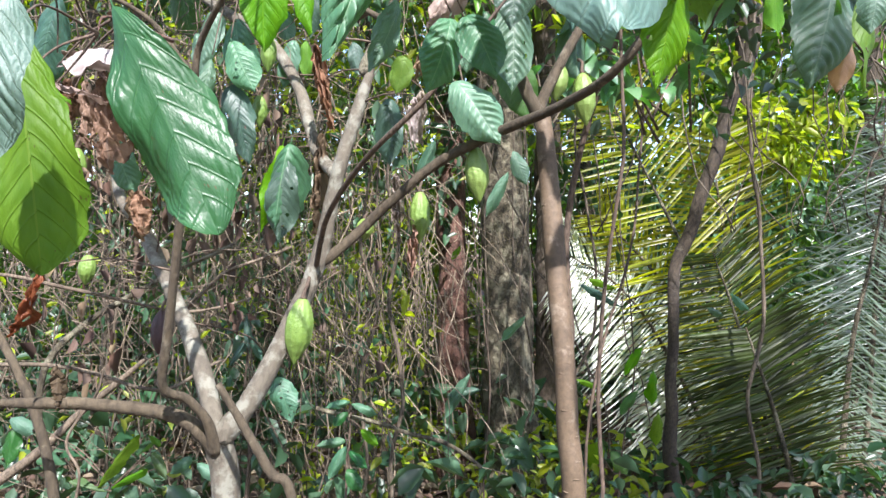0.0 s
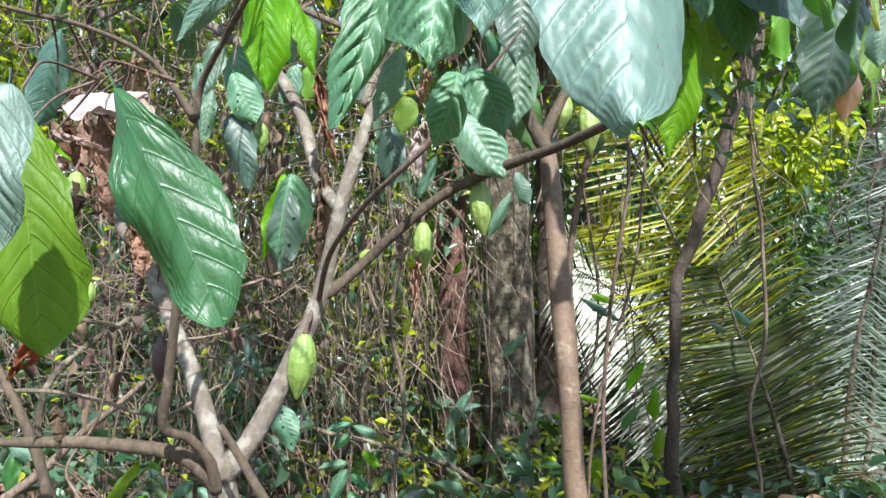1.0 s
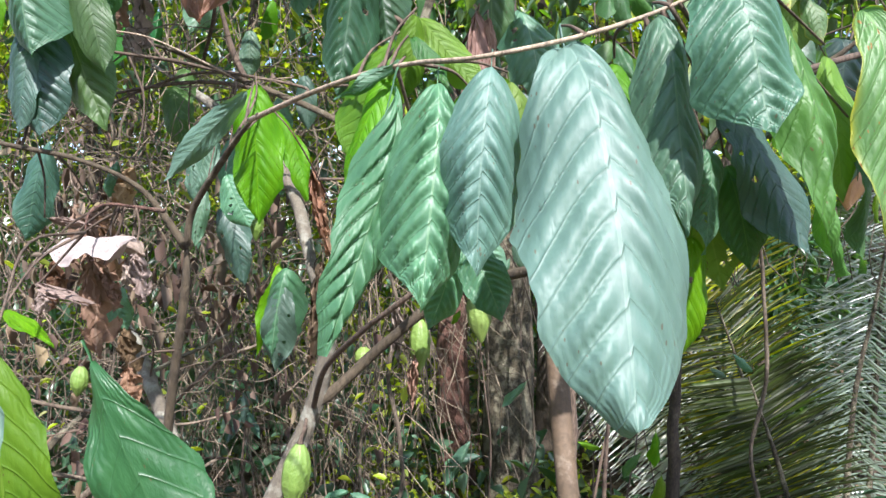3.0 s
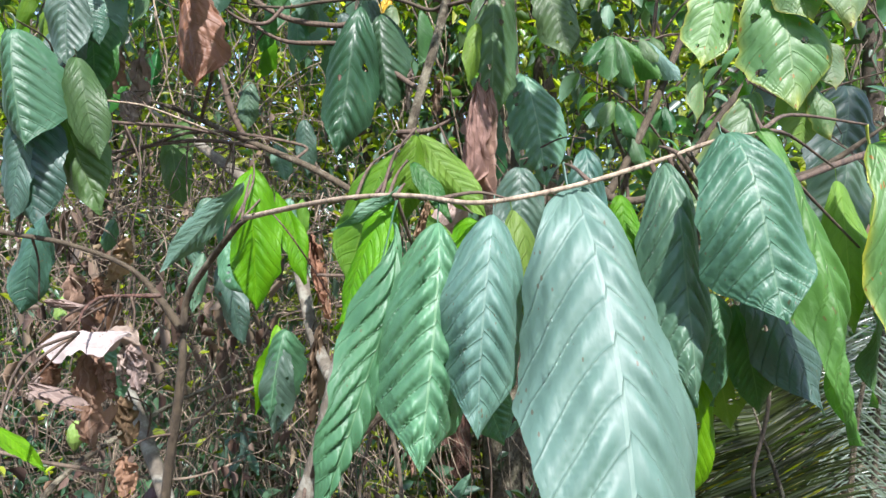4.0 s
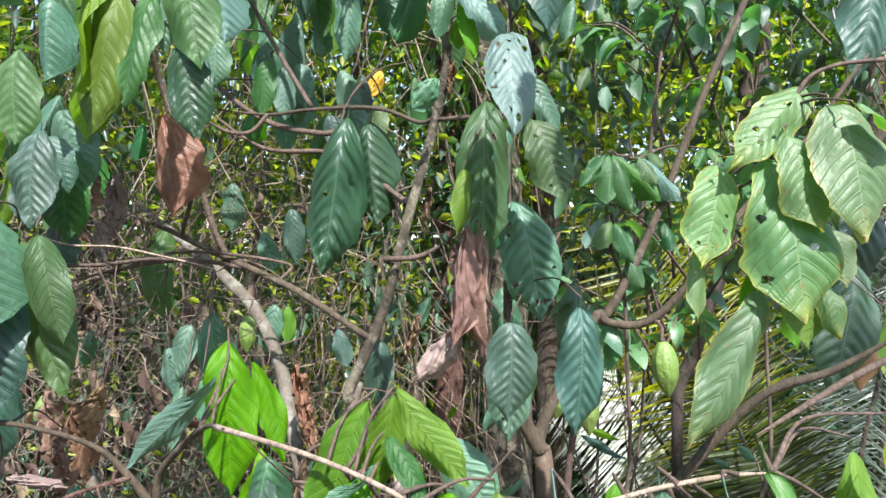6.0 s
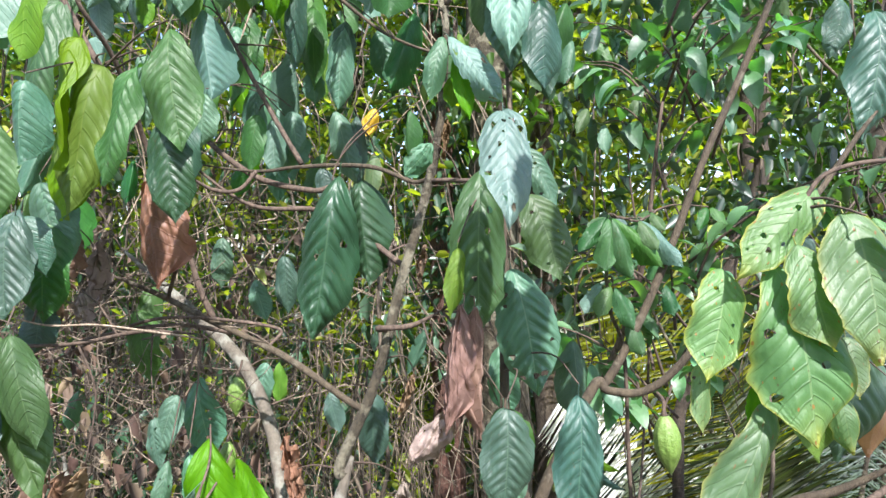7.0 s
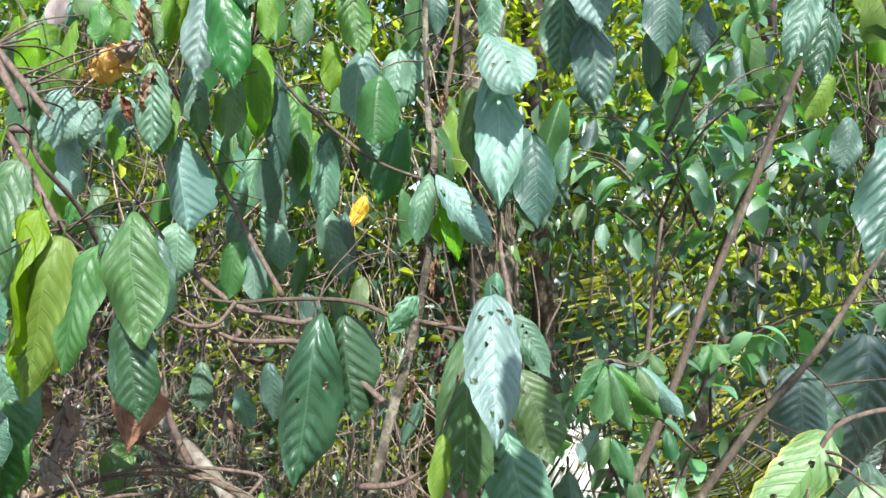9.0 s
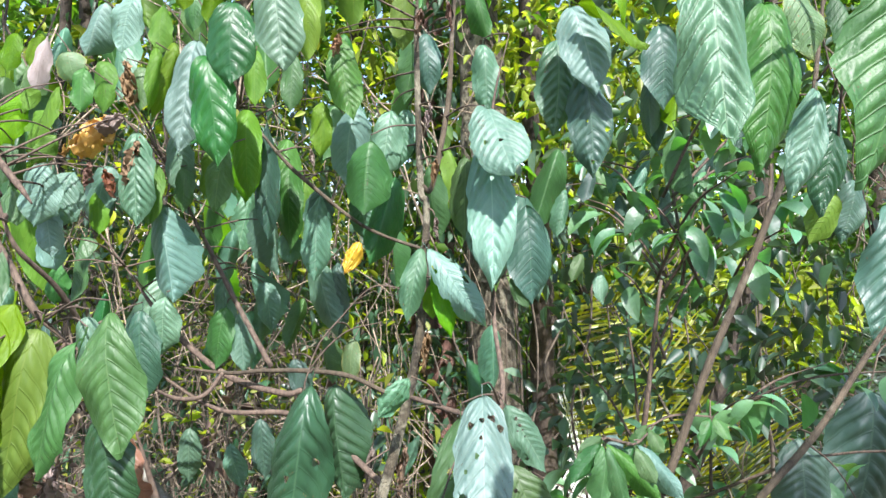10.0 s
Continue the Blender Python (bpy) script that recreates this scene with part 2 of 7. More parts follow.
BARK = {
    "smooth": bark("bark_smooth_brown", (0.086, 0.059, 0.032), (0.116, 0.082, 0.047), (0.18, 0.145, 0.10), scale=16.0, relief=0.002, stretch=1.0, rough=0.75, amount=0.62, contrast=0.4),
    "straw": bark("dry_twig", (0.084, 0.063, 0.040), (0.235, 0.190, 0.132), scale=20.0, relief=0.003),
    # brighter copy of the dry twig, with sunlight put into its colour
    "sunlit_straw": bark("sunlit_dry_stem", (0.175, 0.136, 0.085), (0.370, 0.305, 0.212), scale=16.0, relief=0.003),
    "tan": bark("bark_tan_shoot", (0.290, 0.225, 0.150), (0.420, 0.345, 0.245), scale=24.0, relief=0.003),
    "pale": bark("bark_pale_lichen", (0.098, 0.085, 0.060), (0.136, 0.122, 0.088), (0.215, 0.22, 0.172), amount=0.54, contrast=0.4),
    "brown": bark("bark_brown", (0.058, 0.045, 0.025), (0.094, 0.074, 0.043), (0.155, 0.14, 0.095), amount=0.62, contrast=0.6),
    "twig": bark("bark_twig", (0.075, 0.052, 0.034), (0.130, 0.095, 0.065), scale=24.0, relief=0.003),
    "dark": bark("bark_dark_trunk", (0.050, 0.042, 0.023), (0.105, 0.090, 0.052), (0.20, 0.19, 0.125), scale=9.0, relief=0.03, stretch=0.6, amount=0.53, contrast=0.9),
    # bark of the slim trees, darkened in colour for forest shade
    "shade": bark("bark_slim_tree_shaded", (0.036, 0.028, 0.018), (0.075, 0.058, 0.036), (0.11, 0.10, 0.07), scale=12.0, relief=0.015, stretch=0.5, amount=0.64),
    "red": bark("bark_red_trunk", (0.112, 0.056, 0.038), (0.178, 0.092, 0.064), (0.18, 0.145, 0.11), scale=9.0, relief=0.03, stretch=0.5, amount=0.6),
    "vine": bark("bark_vine", (0.060, 0.047, 0.029), (0.170, 0.138, 0.094), scale=20.0, relief=0.004),
}
POD = {
    "green": pod_skin("pod_green", (0.125, 0.215, 0.040), (0.165, 0.255, 0.060), (0.080, 0.155, 0.026)),
    "pale": pod_skin("pod_pale_green", (0.165, 0.250, 0.062), (0.150, 0.225, 0.046), (0.105, 0.175, 0.032)),
    "half": pod_skin("pod_half_black", (0.125, 0.215, 0.040), (0.165, 0.255, 0.060), (0.080, 0.155, 0.026), rot=(0.018, 0.012, 0.010)),
    "rotten": pod_skin("pod_rotten", (0.040, 0.022, 0.022), (0.075, 0.035, 0.030), (0.020, 0.012, 0.012), 0.6),
}
M_SHRUB = small_leaf("shrub_leaf", (0.060, 0.210, 0.060), (0.110, 0.300, 0.070), through=0.4)
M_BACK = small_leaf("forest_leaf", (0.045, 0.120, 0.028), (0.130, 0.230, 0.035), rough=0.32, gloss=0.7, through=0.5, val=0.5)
# sunlit copy of the forest leaf: sunlight is in the colour
M_SUNNY = small_leaf("forest_leaf_sunlit", (0.190, 0.265, 0.026), (0.350, 0.390, 0.045), through=0.5)
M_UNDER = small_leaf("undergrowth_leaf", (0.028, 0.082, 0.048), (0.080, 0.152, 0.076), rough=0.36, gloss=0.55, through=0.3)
M_LITTER = small_leaf("litter_leaf", (0.095, 0.064, 0.040), (0.250, 0.185, 0.125), rough=0.75, through=0.15, glow=(1.2, 1.0, 0.8))
M_TREE = small_leaf("small_tree_leaf", (0.038, 0.090, 0.064), (0.102, 0.180, 0.088), rough=0.4, through=0.3, gloss=0.65, val=0.5)
# sunlit leaflets: the sun's gold is part of this colour
M_PALM = small_leaf("palm_leaflet", (0.130, 0.172, 0.014), (0.400, 0.420, 0.022), rough=0.35, through=0.6, glow=(2.1, 1.8, 0.2), val=0.6, single=True)
# near-white base stands for the sheen on the leaflets
M_PALMW = small_leaf("palm_leaflet_sheen", (0.420, 0.470, 0.400), (0.560, 0.600, 0.530), rough=0.36, through=0.25, val=0.2, gloss=1.0, single=True)
# the same palm's leaflets in shade, darkened by colour
M_PALMD = small_leaf("palm_leaflet_shaded", (0.020, 0.036, 0.008), (0.058, 0.082, 0.014), rough=0.5, through=0.4, val=0.25, gloss=0.4, single=True)
M_PALMG = small_leaf("palm_leaflet_grey", (0.120, 0.175, 0.130), (0.210, 0.270, 0.210), rough=0.28, through=0.3, val=0.2, gloss=1.0, single=True)


def ground_material():
    m, n, l, p = nodes_of("forest_floor")
    tc = n.new("ShaderNodeTexCoord")
    big = noise_tex(n, l, 1.2, 6.0, tc.outputs["Object"])
    fine = noise_tex(n, l, 22.0, 6.0, tc.outputs["Object"], 0.7)
    col = blend(n, l, ramp(n, l, big, [(0.4, (0, 0, 0)), (0.62, (1, 1, 1))]), (0.060, 0.042, 0.028), (0.120, 0.085, 0.052))
    col = blend(n, l, ramp(n, l, fine, [(0.5, (0, 0, 0)), (0.7, (1, 1, 1))]), col, (0.200, 0.135, 0.080))
    l.new(col, p.inputs["Base Color"])
    p.inputs["Roughness"].default_value = 0.95
    bump = n.new("ShaderNodeBump")
    bump.inputs["Strength"].default_value, bump.inputs["Distance"].default_value = 1.0, 0.04
    l.new(fine, bump.inputs["Height"])
    l.new(bump.outputs[0], p.inputs["Normal"])
    return m


M_GROUND = ground_material()

# ---- builders ----
def part(name, bm, material, parent=None, label="", local=False):
    me = bpy.data.meshes.new(name)
    bm.to_mesh(me)
    bm.free()
    me.materials.append(material)
    me.polygons.foreach_set("use_smooth", [True] * len(me.polygons))
    ob = new(name, me)
    if parent:
        ob.parent = parent
        if not local:
            ob.matrix_parent_inverse = parent.matrix_world.inverted()
    return tagged(ob, label)


def smooth_line(points, steps=8):
    """A Catmull-Rom line through (x, y, z, r) points."""
    pts = [np.array(p, float) for p in points]
    pts = [2 * pts[0] - pts[1]] + pts + [2 * pts[-1] - pts[-2]]
    out = []
    for k in range(1, len(pts) - 2):
        a, b, c, d = pts[k - 1:k + 3]
        for i in range(steps):
            t = i / steps
            out.append(0.5 * (2 * b + (c - a) * t + (2 * a - 5 * b + 4 * c - d) * t * t + (3 * b - a - 3 * c + d) * t ** 3))
    out.append(pts[-2])
    return out


def tube(bm, points, sides=8, steps=8, rough=0.08, seed=0, wobble=0.0):
    """A tapered, slightly uneven limb along (x, y, z, r) points, closed at both ends."""
    line = smooth_line(points, steps)
    rings = []
    ref = Vector((0.3, 0.9, 0.1)).normalized()
    for k, p in enumerate(line):
        here = Vector(p[:3])
        nxt, prv = Vector(line[min(k + 1, len(line) - 1)][:3]), Vector(line[max(k - 1, 0)][:3])
        way = (nxt - prv).normalized()
        a = (ref - way * ref.dot(way)).normalized()
        b = way.cross(a)
        ref = a
        if wobble:
            q = here * 3.0 + Vector((seed * 1.7, 0, 0))
            here = here + wobble * (a * noise.noise(q) + b * noise.noise(q + Vector((9, 4, 2))))
        r = max(p[3], 0.0004)
        ring = []
        for s in range(sides):
            an = 2 * math.pi * s / sides
            rr = r * (1 + rough * noise.noise(here * (0.25 / max(r, 0.004)) + Vector((math.cos(an), math.sin(an), seed))))
            ring.append(bm.verts.new(here + (a * math.cos(an) + b * math.sin(an)) * rr))
        rings.append(ring)
    for r0, r1 in zip(rings, rings[1:]):
        for s in range(sides):
            bm.faces.new((r0[s], r0[(s + 1) % sides], r1[(s + 1) % sides], r1[s]))
    bm.faces.new(reversed(rings[0]))
    bm.faces.new(rings[-1])


LIMB_POINTS = {}


def limb(tree, points, material, name="branch", label="", sides=10, scars=0, rough=0.14):
    bm = bmesh.new()
    points = list(points)
    if name == "branch":
        points[-1] = (*points[-1][:3], 0.35 * points[-1][3])
    tube(bm, points, sides, 8, rough, len(LIMB_POINTS), 0.04 * rough)
    line = smooth_line(points, 8)
    LIMB_POINTS.setdefault(tree.name, []).extend([Vector(p[:3]) for p in line])
    rnd = random.Random(len(line) * 7 + sides)
    for k in range(scars):        # raised leaf scars
        p = line[rnd.randrange(1, len(line) - 1)]
        an = rnd.uniform(-2.6, -0.5)
        c = Vector(p[:3]) + Vector((math.cos(an), math.sin(an), 0)) * p[3] * 0.96
        bmesh.ops.create_uvsphere(bm, u_segments=8, v_segments=5, radius=1.0,
                                  matrix=Matrix.LocRotScale(c, Euler((0, 0, an)), (p[3] * 0.14, p[3] * 0.34, p[3] * 0.07)))
    return part(name, bm, BARK[material], tree, label)


BLADES = {}


def blade(kind_key, arch, fold, curl, holes, ragged, seed, fine, form, swell):
    """A leaf of unit length and width, base at the origin, tip at z = -1, upper face to -y."""
    key = (kind_key, arch, fold, curl, holes, ragged, seed, fine, form, swell)
    if curl > 0.9:
        ragged = max(ragged, 0.62)
    if key in BLADES:
        return BLADES[key]
    rnd = random.Random(f"{arch}{fold}{curl}{holes}{ragged}{seed}")
    nu, nv = (72, 48) if fine else (60, 20)
    bm = bmesh.new()
    uvl = bm.loops.layers.uv.new("uv")
    peak = form or 0.44 + 0.02 * (seed * 3 % 7)
    pairs = PAIRS.get(kind_key, 9.5)
    drip, taper = (0.74, 0.8) if peak < 0.57 else (peak + 0.22, 0.5)
    bite = [(rnd.uniform(0.15, 0.9), rnd.uniform(-0.75, 0.75), rnd.uniform(0.010, 0.026)) for _ in range(holes)]
    ph = rnd.uniform(0, 6.28)
    side_bend = rnd.uniform(-0.05, 0.05)
    twist = rnd.uniform(-0.3, 0.3) if fine else rnd.uniform(-0.7, 0.7)
    even = [0.5 * i / nu + 0.25 - 0.25 * math.cos(math.pi * i / nu) for i in range(nu + 1)]
    spot = [[(u, 2 * j / nv - 1) for j in range(nv + 1)] for u in even]
    for cu, cv, cr in bite:       # draw the grid onto the rim of each hole
        half = 0.22 * math.sin(math.pi * cu) ** 0.72
        for row in spot:
            for j, (u, v) in enumerate(row):
                du, dv = u - cu, (v - cv) * half
                d = math.hypot(du, dv)
                if 0.45 * cr < d < 1.6 * cr and 0 < u < 1 and abs(v) < 1:
                    k = cr * (1 + 0.15 * math.sin(3 * math.atan2(dv, du) + cu * 40)) / d
                    row[j] = (cu + du * k, max(-0.99, min(0.99, cv + dv * k / half)))
    grid, place = [], {}
    for i in range(nu + 1):
        row = []
        for j in range(nv + 1):
            u, v = spot[i][j]
            w = (max(0.0, u) / peak) ** (1.2 * peak) * (max(0.0, 1 - u) / (1 - peak)) ** (1.2 * (1 - peak))
            w *= 1 - taper * max(0.0, (u - drip) / (1 - drip)) ** 1.3
            w = max(w, 0.012)
            av = abs(v)
            margin = 1 + (0.03 * math.sin(23 * u + ph + 2 * v) + 0.08 * noise.noise(Vector((14 * u, 2 if v > 0 else 7, seed)))) * av
            x = 0.5 * w * v * margin
            uu = max(0.0, u) ** 1.1 + 0.022 * noise.noise(Vector((4.5 * u + 3 * seed, 1.1 * v + (5 if v > 0 else 0), seed))) + (0.03 if v > 0 else 0)
            rib = uu - VEIN_SLANT * w * av ** VEIN_CURVE      # constant along a side vein
            pil = abs(math.sin(math.pi * pairs * rib)) ** 0.85
            relief = (0.007 if kind_key in "bdprgq" else 0.032 if fine else 0.023) * swell * pil * (0.85 + 0.6 * noise.noise(Vector((3 * u, 2 * v, seed * 5.0)))) * (1 - av ** 3) * min(1, 3.0 * av) * (w ** 0.5)
            rung = math.sin(11 * math.pi * av + 3.0 * noise.noise(Vector((7 * u + seed, 3 * v, seed))) + 2.4 * math.floor(pairs * rib))
            cross = 0.0012 * swell * pil * rung * (1 - av ** 4) * (0.5 + noise.noise(Vector((5 * u, 4 * v, seed + 3.0))))
            y = -arch * math.sin(math.pi * u ** 0.6) - relief - cross
            y += fold * (0.75 * abs(x) + 1.5 * x * x) + 0.040 * av * av * math.sin(11 * u + ph + (2 if v > 0 else 0))
            q = Vector((2.2 * x + seed * 3.1, 2.6 * u, seed * 1.3))
            y += 0.045 * noise.noise(q) * (0.4 + av)
            z = -u
            if curl:
                cr = min(curl, 1.5) * (0.45 + 0.8 * u)
                an = 2 * x * cr
                y += (1 - math.cos(an)) / (2 * cr) * 0.8
                x = math.sin(an) / (2 * cr)
                tw = curl * 0.7 * (u - 0.3) + 0.5 * math.sin(seed)
                x, y = x * math.cos(tw) - y * math.sin(tw), x * math.sin(tw) + y * math.cos(tw)
                f = min(curl, 2.2)
                q = Vector((4 * v + seed, 5 * u, seed * 2.7))
                x += 0.15 * f * noise.noise(q) * (0.3 + av)
                y += 0.13 * f * noise.noise(q + Vector((7, 3, 1))) + 0.055 * f * noise.noise(q * 2.6)
                z += 0.05 * f * noise.noise(q + Vector((2, 8, 5)))
            else:
                tw = twist * (u - 0.35)
                x, y = x * math.cos(tw) - y * math.sin(tw), x * math.sin(tw) + y * math.cos(tw)
            x += side_bend * math.sin(math.pi * u)
            vert = bm.verts.new((x, y, z))
            place[vert] = (0.5 + 0.5 * v, rib)
            row.append(vert)
        grid.append(row)
    for i in range(nu):
        for j in range(nv):
            u, v = 0.5 * (even[i] + even[i + 1]), 2 * (j + 0.5) / nv - 1
            half = 0.22 * math.sin(math.pi * u) ** 0.72
            if any(((u - a) * 1.0) ** 2 + ((v - b) * half) ** 2 < (0.97 * c) ** 2 for a, b, c in bite):
                continue
            if ragged and noise.noise(Vector((v * 2.2 + seed, u * 6, seed * 2.0))) * 0.5 + 0.5 > 1.02 - ragged * (u * 0.6 + abs(v) * 0.4):
                continue
            f = bm.faces.new((grid[i][j], grid[i][j + 1], grid[i + 1][j + 1], grid[i + 1][j]))
            for loop in f.loops:
                loop[uvl].uv = place[loop.vert]
    loose = [v for v in bm.verts if not v.link_faces]
    bmesh.ops.delete(bm, geom=loose, context="VERTS")
    tube(bm, [(0, 0.0, 0.085, 0.010), (0, 0.004, 0.03, 0.008), (0, 0.0, -0.02, 0.007), (0, 0.004, -0.3, 0.004)], 5, 3, 0)
    me = bpy.data.meshes.new("leaf")
    bm.to_mesh(me)
    bm.free()
    me.materials.append(LEAF[kind_key])
    me.polygons.foreach_set("use_smooth", [True] * len(me.polygons))
    BLADES[key] = me
    return me


LEAF_BASES = {}
PAIRS = {"s": 7.0}      # pairs of side veins, where they differ
SWELL = {"w": 1.25, "m": 1.5, "k": 1.1, "n": 0.85, "s": 0.8, "u": 1.1, "y": 0.6, "o": 0.65}   # how far the blade bulges between the veins


def leaf(tree, base, tip, width, kind="m", face=0.0, arch=0.10, fold=0.1, curl=0.0, holes=0, ragged=0.0, fine=False, form=0.0, swell=1.0, name="leaf"):
    a, b = Vector(base), Vector(tip)
    if curl > 1.5:      # rolled-up dead leaves hang narrow
        width *= 0.62
    length = (a - b).length
    z = (a - b) / length
    want = Vector((0, -1, 0.25))
    y = -(want - z * want.dot(z)).normalized()
    x = y.cross(z)
    m = Matrix((x, y, z)).transposed().to_4x4() @ Matrix.Rotation(radians(face), 4, "Z")
    count = len(LEAF_BASES.setdefault(tree.name, []))
    ob = new(name, blade(kind, arch, fold, curl, holes, ragged, count % (7 if not curl else 5), fine, form, swell * SWELL.get(kind, 1.0)))
    ob.parent = tree
    ob.matrix_parent_inverse = tree.matrix_world.inverted()
    ob.matrix_basis = Matrix.Translation(a) @ m @ Matrix.Diagonal((width * (0.97 if fine else 0.88), length, length, 1))
    LEAF_BASES[tree.name].append(a + z * 0.085 * length)
    return ob


def pod(tree, top, bottom, width, skin="green", label=""):
    """A ridged pod hanging by a short stalk."""
    a, b = Vector(top), Vector(bottom)
    length, width = 1.06 * (a - b).length, 0.86 * width
    z = (a - b).normalized()
    x = Vector((1, 0, 0))
    x = (x - z * x.dot(z)).normalized()
    bm = bmesh.new()
    uvl = bm.loops.layers.uv.new("uv")
    rows, n, sides = [], 26, 60
    for i in range(n + 1):
        u = i / n
        r = math.sin(math.pi * u ** 0.9) ** 0.62
        if u > 0.62:
            r *= 1 - 0.42 * ((u - 0.62) / 0.38) ** 1.3
        ring = []
        for s in range(sides):
            an = 2 * math.pi * s / sides
            k = 1 + (0.026 * math.cos(10 * an) + 0.018 * math.cos(5 * an)) * min(1, 6 * (1 - u)) + 0.045 * noise.noise(Vector((3 * math.cos(an), 3 * math.sin(an), 7 * u)))
            ring.append(bm.verts.new((0.5 * width * r * k * math.cos(an), 0.5 * width * r * k * math.sin(an), -u * length)))
        rows.append(ring)
    for i in range(n):
        for s in range(sides):
            f = bm.faces.new((rows[i][s], rows[i + 1][s], rows[i + 1][(s + 1) % sides], rows[i][(s + 1) % sides]))
            for loop, uv in zip(f.loops, ((s, i), (s, i + 1), (s + 1, i + 1), (s + 1, i))):
                loop[uvl].uv = (uv[0] / sides, uv[1] / n)
    ob = part("pod", bm, POD[skin], tree, label)
    ob.matrix_basis = Matrix.Translation(a) @ Matrix((x, z.cross(x), z)).transposed().to_4x4()
    bm = bmesh.new()
    tube(bm, [(0, 0, -0.02 * length, 0.13 * width), (0, 0, 0.06 * length, 0.08 * width), (0.004, 0.01, 0.2 * length, 0.07 * width), (0.0, 0.035, 0.3 * length, 0.07 * width)], 7, 4, 0.1)
    part("stalk", bm, BARK["twig"], ob, local=True)
    return ob


def shoots(tree, reach=0.42):
    """Thin shoots that join the leaf bases to the nearest limb."""
    pts = LIMB_POINTS[tree.name]
    rnd = random.Random(5)
    for base in LEAF_BASES[tree.name]:
        near = min(pts, key=lambda q: (q - base).length_squared + max(0, base.z - q.z) * 0.1)
        gap = (near - base).length
        if 0.02 < gap < reach:
            mid = base.lerp(near, 0.5) + Vector((rnd.uniform(-0.1, 0.1), rnd.uniform(0, 0.1), 0.08)) * gap
            bm = bmesh.new()
            tube(bm, [(*base, 0.0014), (*mid, 0.0019), (*near, 0.0028)], 5, 5, 0.1)
            part("shoot", bm, BARK["twig"], tree)


def mass(name, centres, sizes, material, seed, flat=0.0, droop=0.5, ratio=0.42, label="", category="foliage", fold=0.18):
    """Many small folded leaves at the given centres, one mesh."""
    rng = np.random.default_rng(seed)
    n = len(centres)
    t = np.array([(0, 0, 0), (-0.5, 0.30, fold), (-0.42, 0.62, fold), (0, 1.0, 0.0), (0.42, 0.62, fold), (0.5, 0.30, fold), (0, 0.42, -0.02)], float)
    t[:, 0] *= ratio * 2 * 0.5
    faces = np.array([(0, 6, 1), (1, 6, 2), (2, 6, 3), (0, 5, 6), (5, 4, 6), (4, 3, 6)])
    yaw = rng.uniform(0, 2 * np.pi, n)
    pitch = -droop + rng.normal(0, 0.55 * (1 - flat), n)
    roll = rng.normal(0, 0.6 * (1 - flat), n)
    cy, sy, cp, sp, cr, sr = np.cos(yaw), np.sin(yaw), np.cos(pitch), np.sin(pitch), np.cos(roll), np.sin(roll)
    p = t[None, :, :] * np.asarray(sizes, float)[:, None, None]
    x, y, z = p[:, :, 0], p[:, :, 1], p[:, :, 2]
    x, z = x * cr[:, None] + z * sr[:, None], -x * sr[:, None] + z * cr[:, None]
    y, z = y * cp[:, None] - z * sp[:, None], y * sp[:, None] + z * cp[:, None]
    x, y = x * cy[:, None] - y * sy[:, None], x * sy[:, None] + y * cy[:, None]
    v = np.stack((x, y, z), 2) + np.asarray(centres, float)[:, None, :]
    f = faces[None] + (np.arange(n) * 7)[:, None, None]
    me = bpy.data.meshes.new(name)
    me.vertices.add(n * 7)
    me.vertices.foreach_set("co", v.reshape(-1))
    me.loops.add(n * 18)
    me.loops.foreach_set("vertex_index", f.reshape(-1).astype(np.int32))
    me.polygons.add(n * 6)
    me.polygons.foreach_set("loop_start", np.arange(n * 6, dtype=np.int32) * 3)
    me.update(calc_edges=True)
    me.polygons.foreach_set("use_smooth", [True] * (n * 6))
    me.materials.append(material)
    ob = new(name, me)
    return tagged(ob, label, category, kind="stuff")


def clumps(rng, count, per, low, high, spread):
    """Centres gathered in clumps inside a box."""
    c = rng.uniform(low, high, (count, 3))
    s = rng.uniform(0.5, 1.4, (count, 1, 1)) * np.array(spread)
    return (c[:, None, :] + rng.normal(0, 1, (count, per, 3)) * s).reshape(-1, 3)


def strands(name, count, place, material, seed, label, radius=(0.004, 0.012), sides=5, steps=4, wobble=0.05):
    bm = bmesh.new()
    rnd = random.Random(seed)
    for k in range(count):
        pts = place(rnd)
        r = rnd.uniform(*radius)
        tube(bm, [(*p, r * (1 - 0.5 * i / len(pts))) for i, p in enumerate(pts)], sides, steps, 0.1, k, wobble)
    ob = part(name, bm, material, None)
    return tagged(ob, label, "vines", kind="stuff")


LEAFLETS = {}


def leaflet_mesh(material, droop):
    """A narrow folded leaflet of unit length along y, sinking at its end."""
    key = (material.name, droop)
    if key not in LEAFLETS:
        bm = bmesh.new()
        prev, n = None, 7
        for j in range(n + 1):
            q = j / n
            w = math.sin(math.pi * min(1, 0.15 + 0.85 * q)) ** 0.5 if q < 1 else 0.04
            z = -droop * q * q
            cur = (bm.verts.new((-w, q, z)), bm.verts.new((0, q, z - 0.006)), bm.verts.new((w, q, z)))
            if prev:
                bm.faces.new((prev[0], prev[1], cur[1], cur[0]))
                bm.faces.new((prev[1], prev[2], cur[2], cur[1]))
            prev = cur
        me = bpy.data.meshes.new("leaflet")
        bm.to_mesh(me)
        bm.free()
        me.materials.append(material)
        me.polygons.foreach_set("use_smooth", [True] * len(me.polygons))
        LEAFLETS[key] = me
    return LEAFLETS[key]


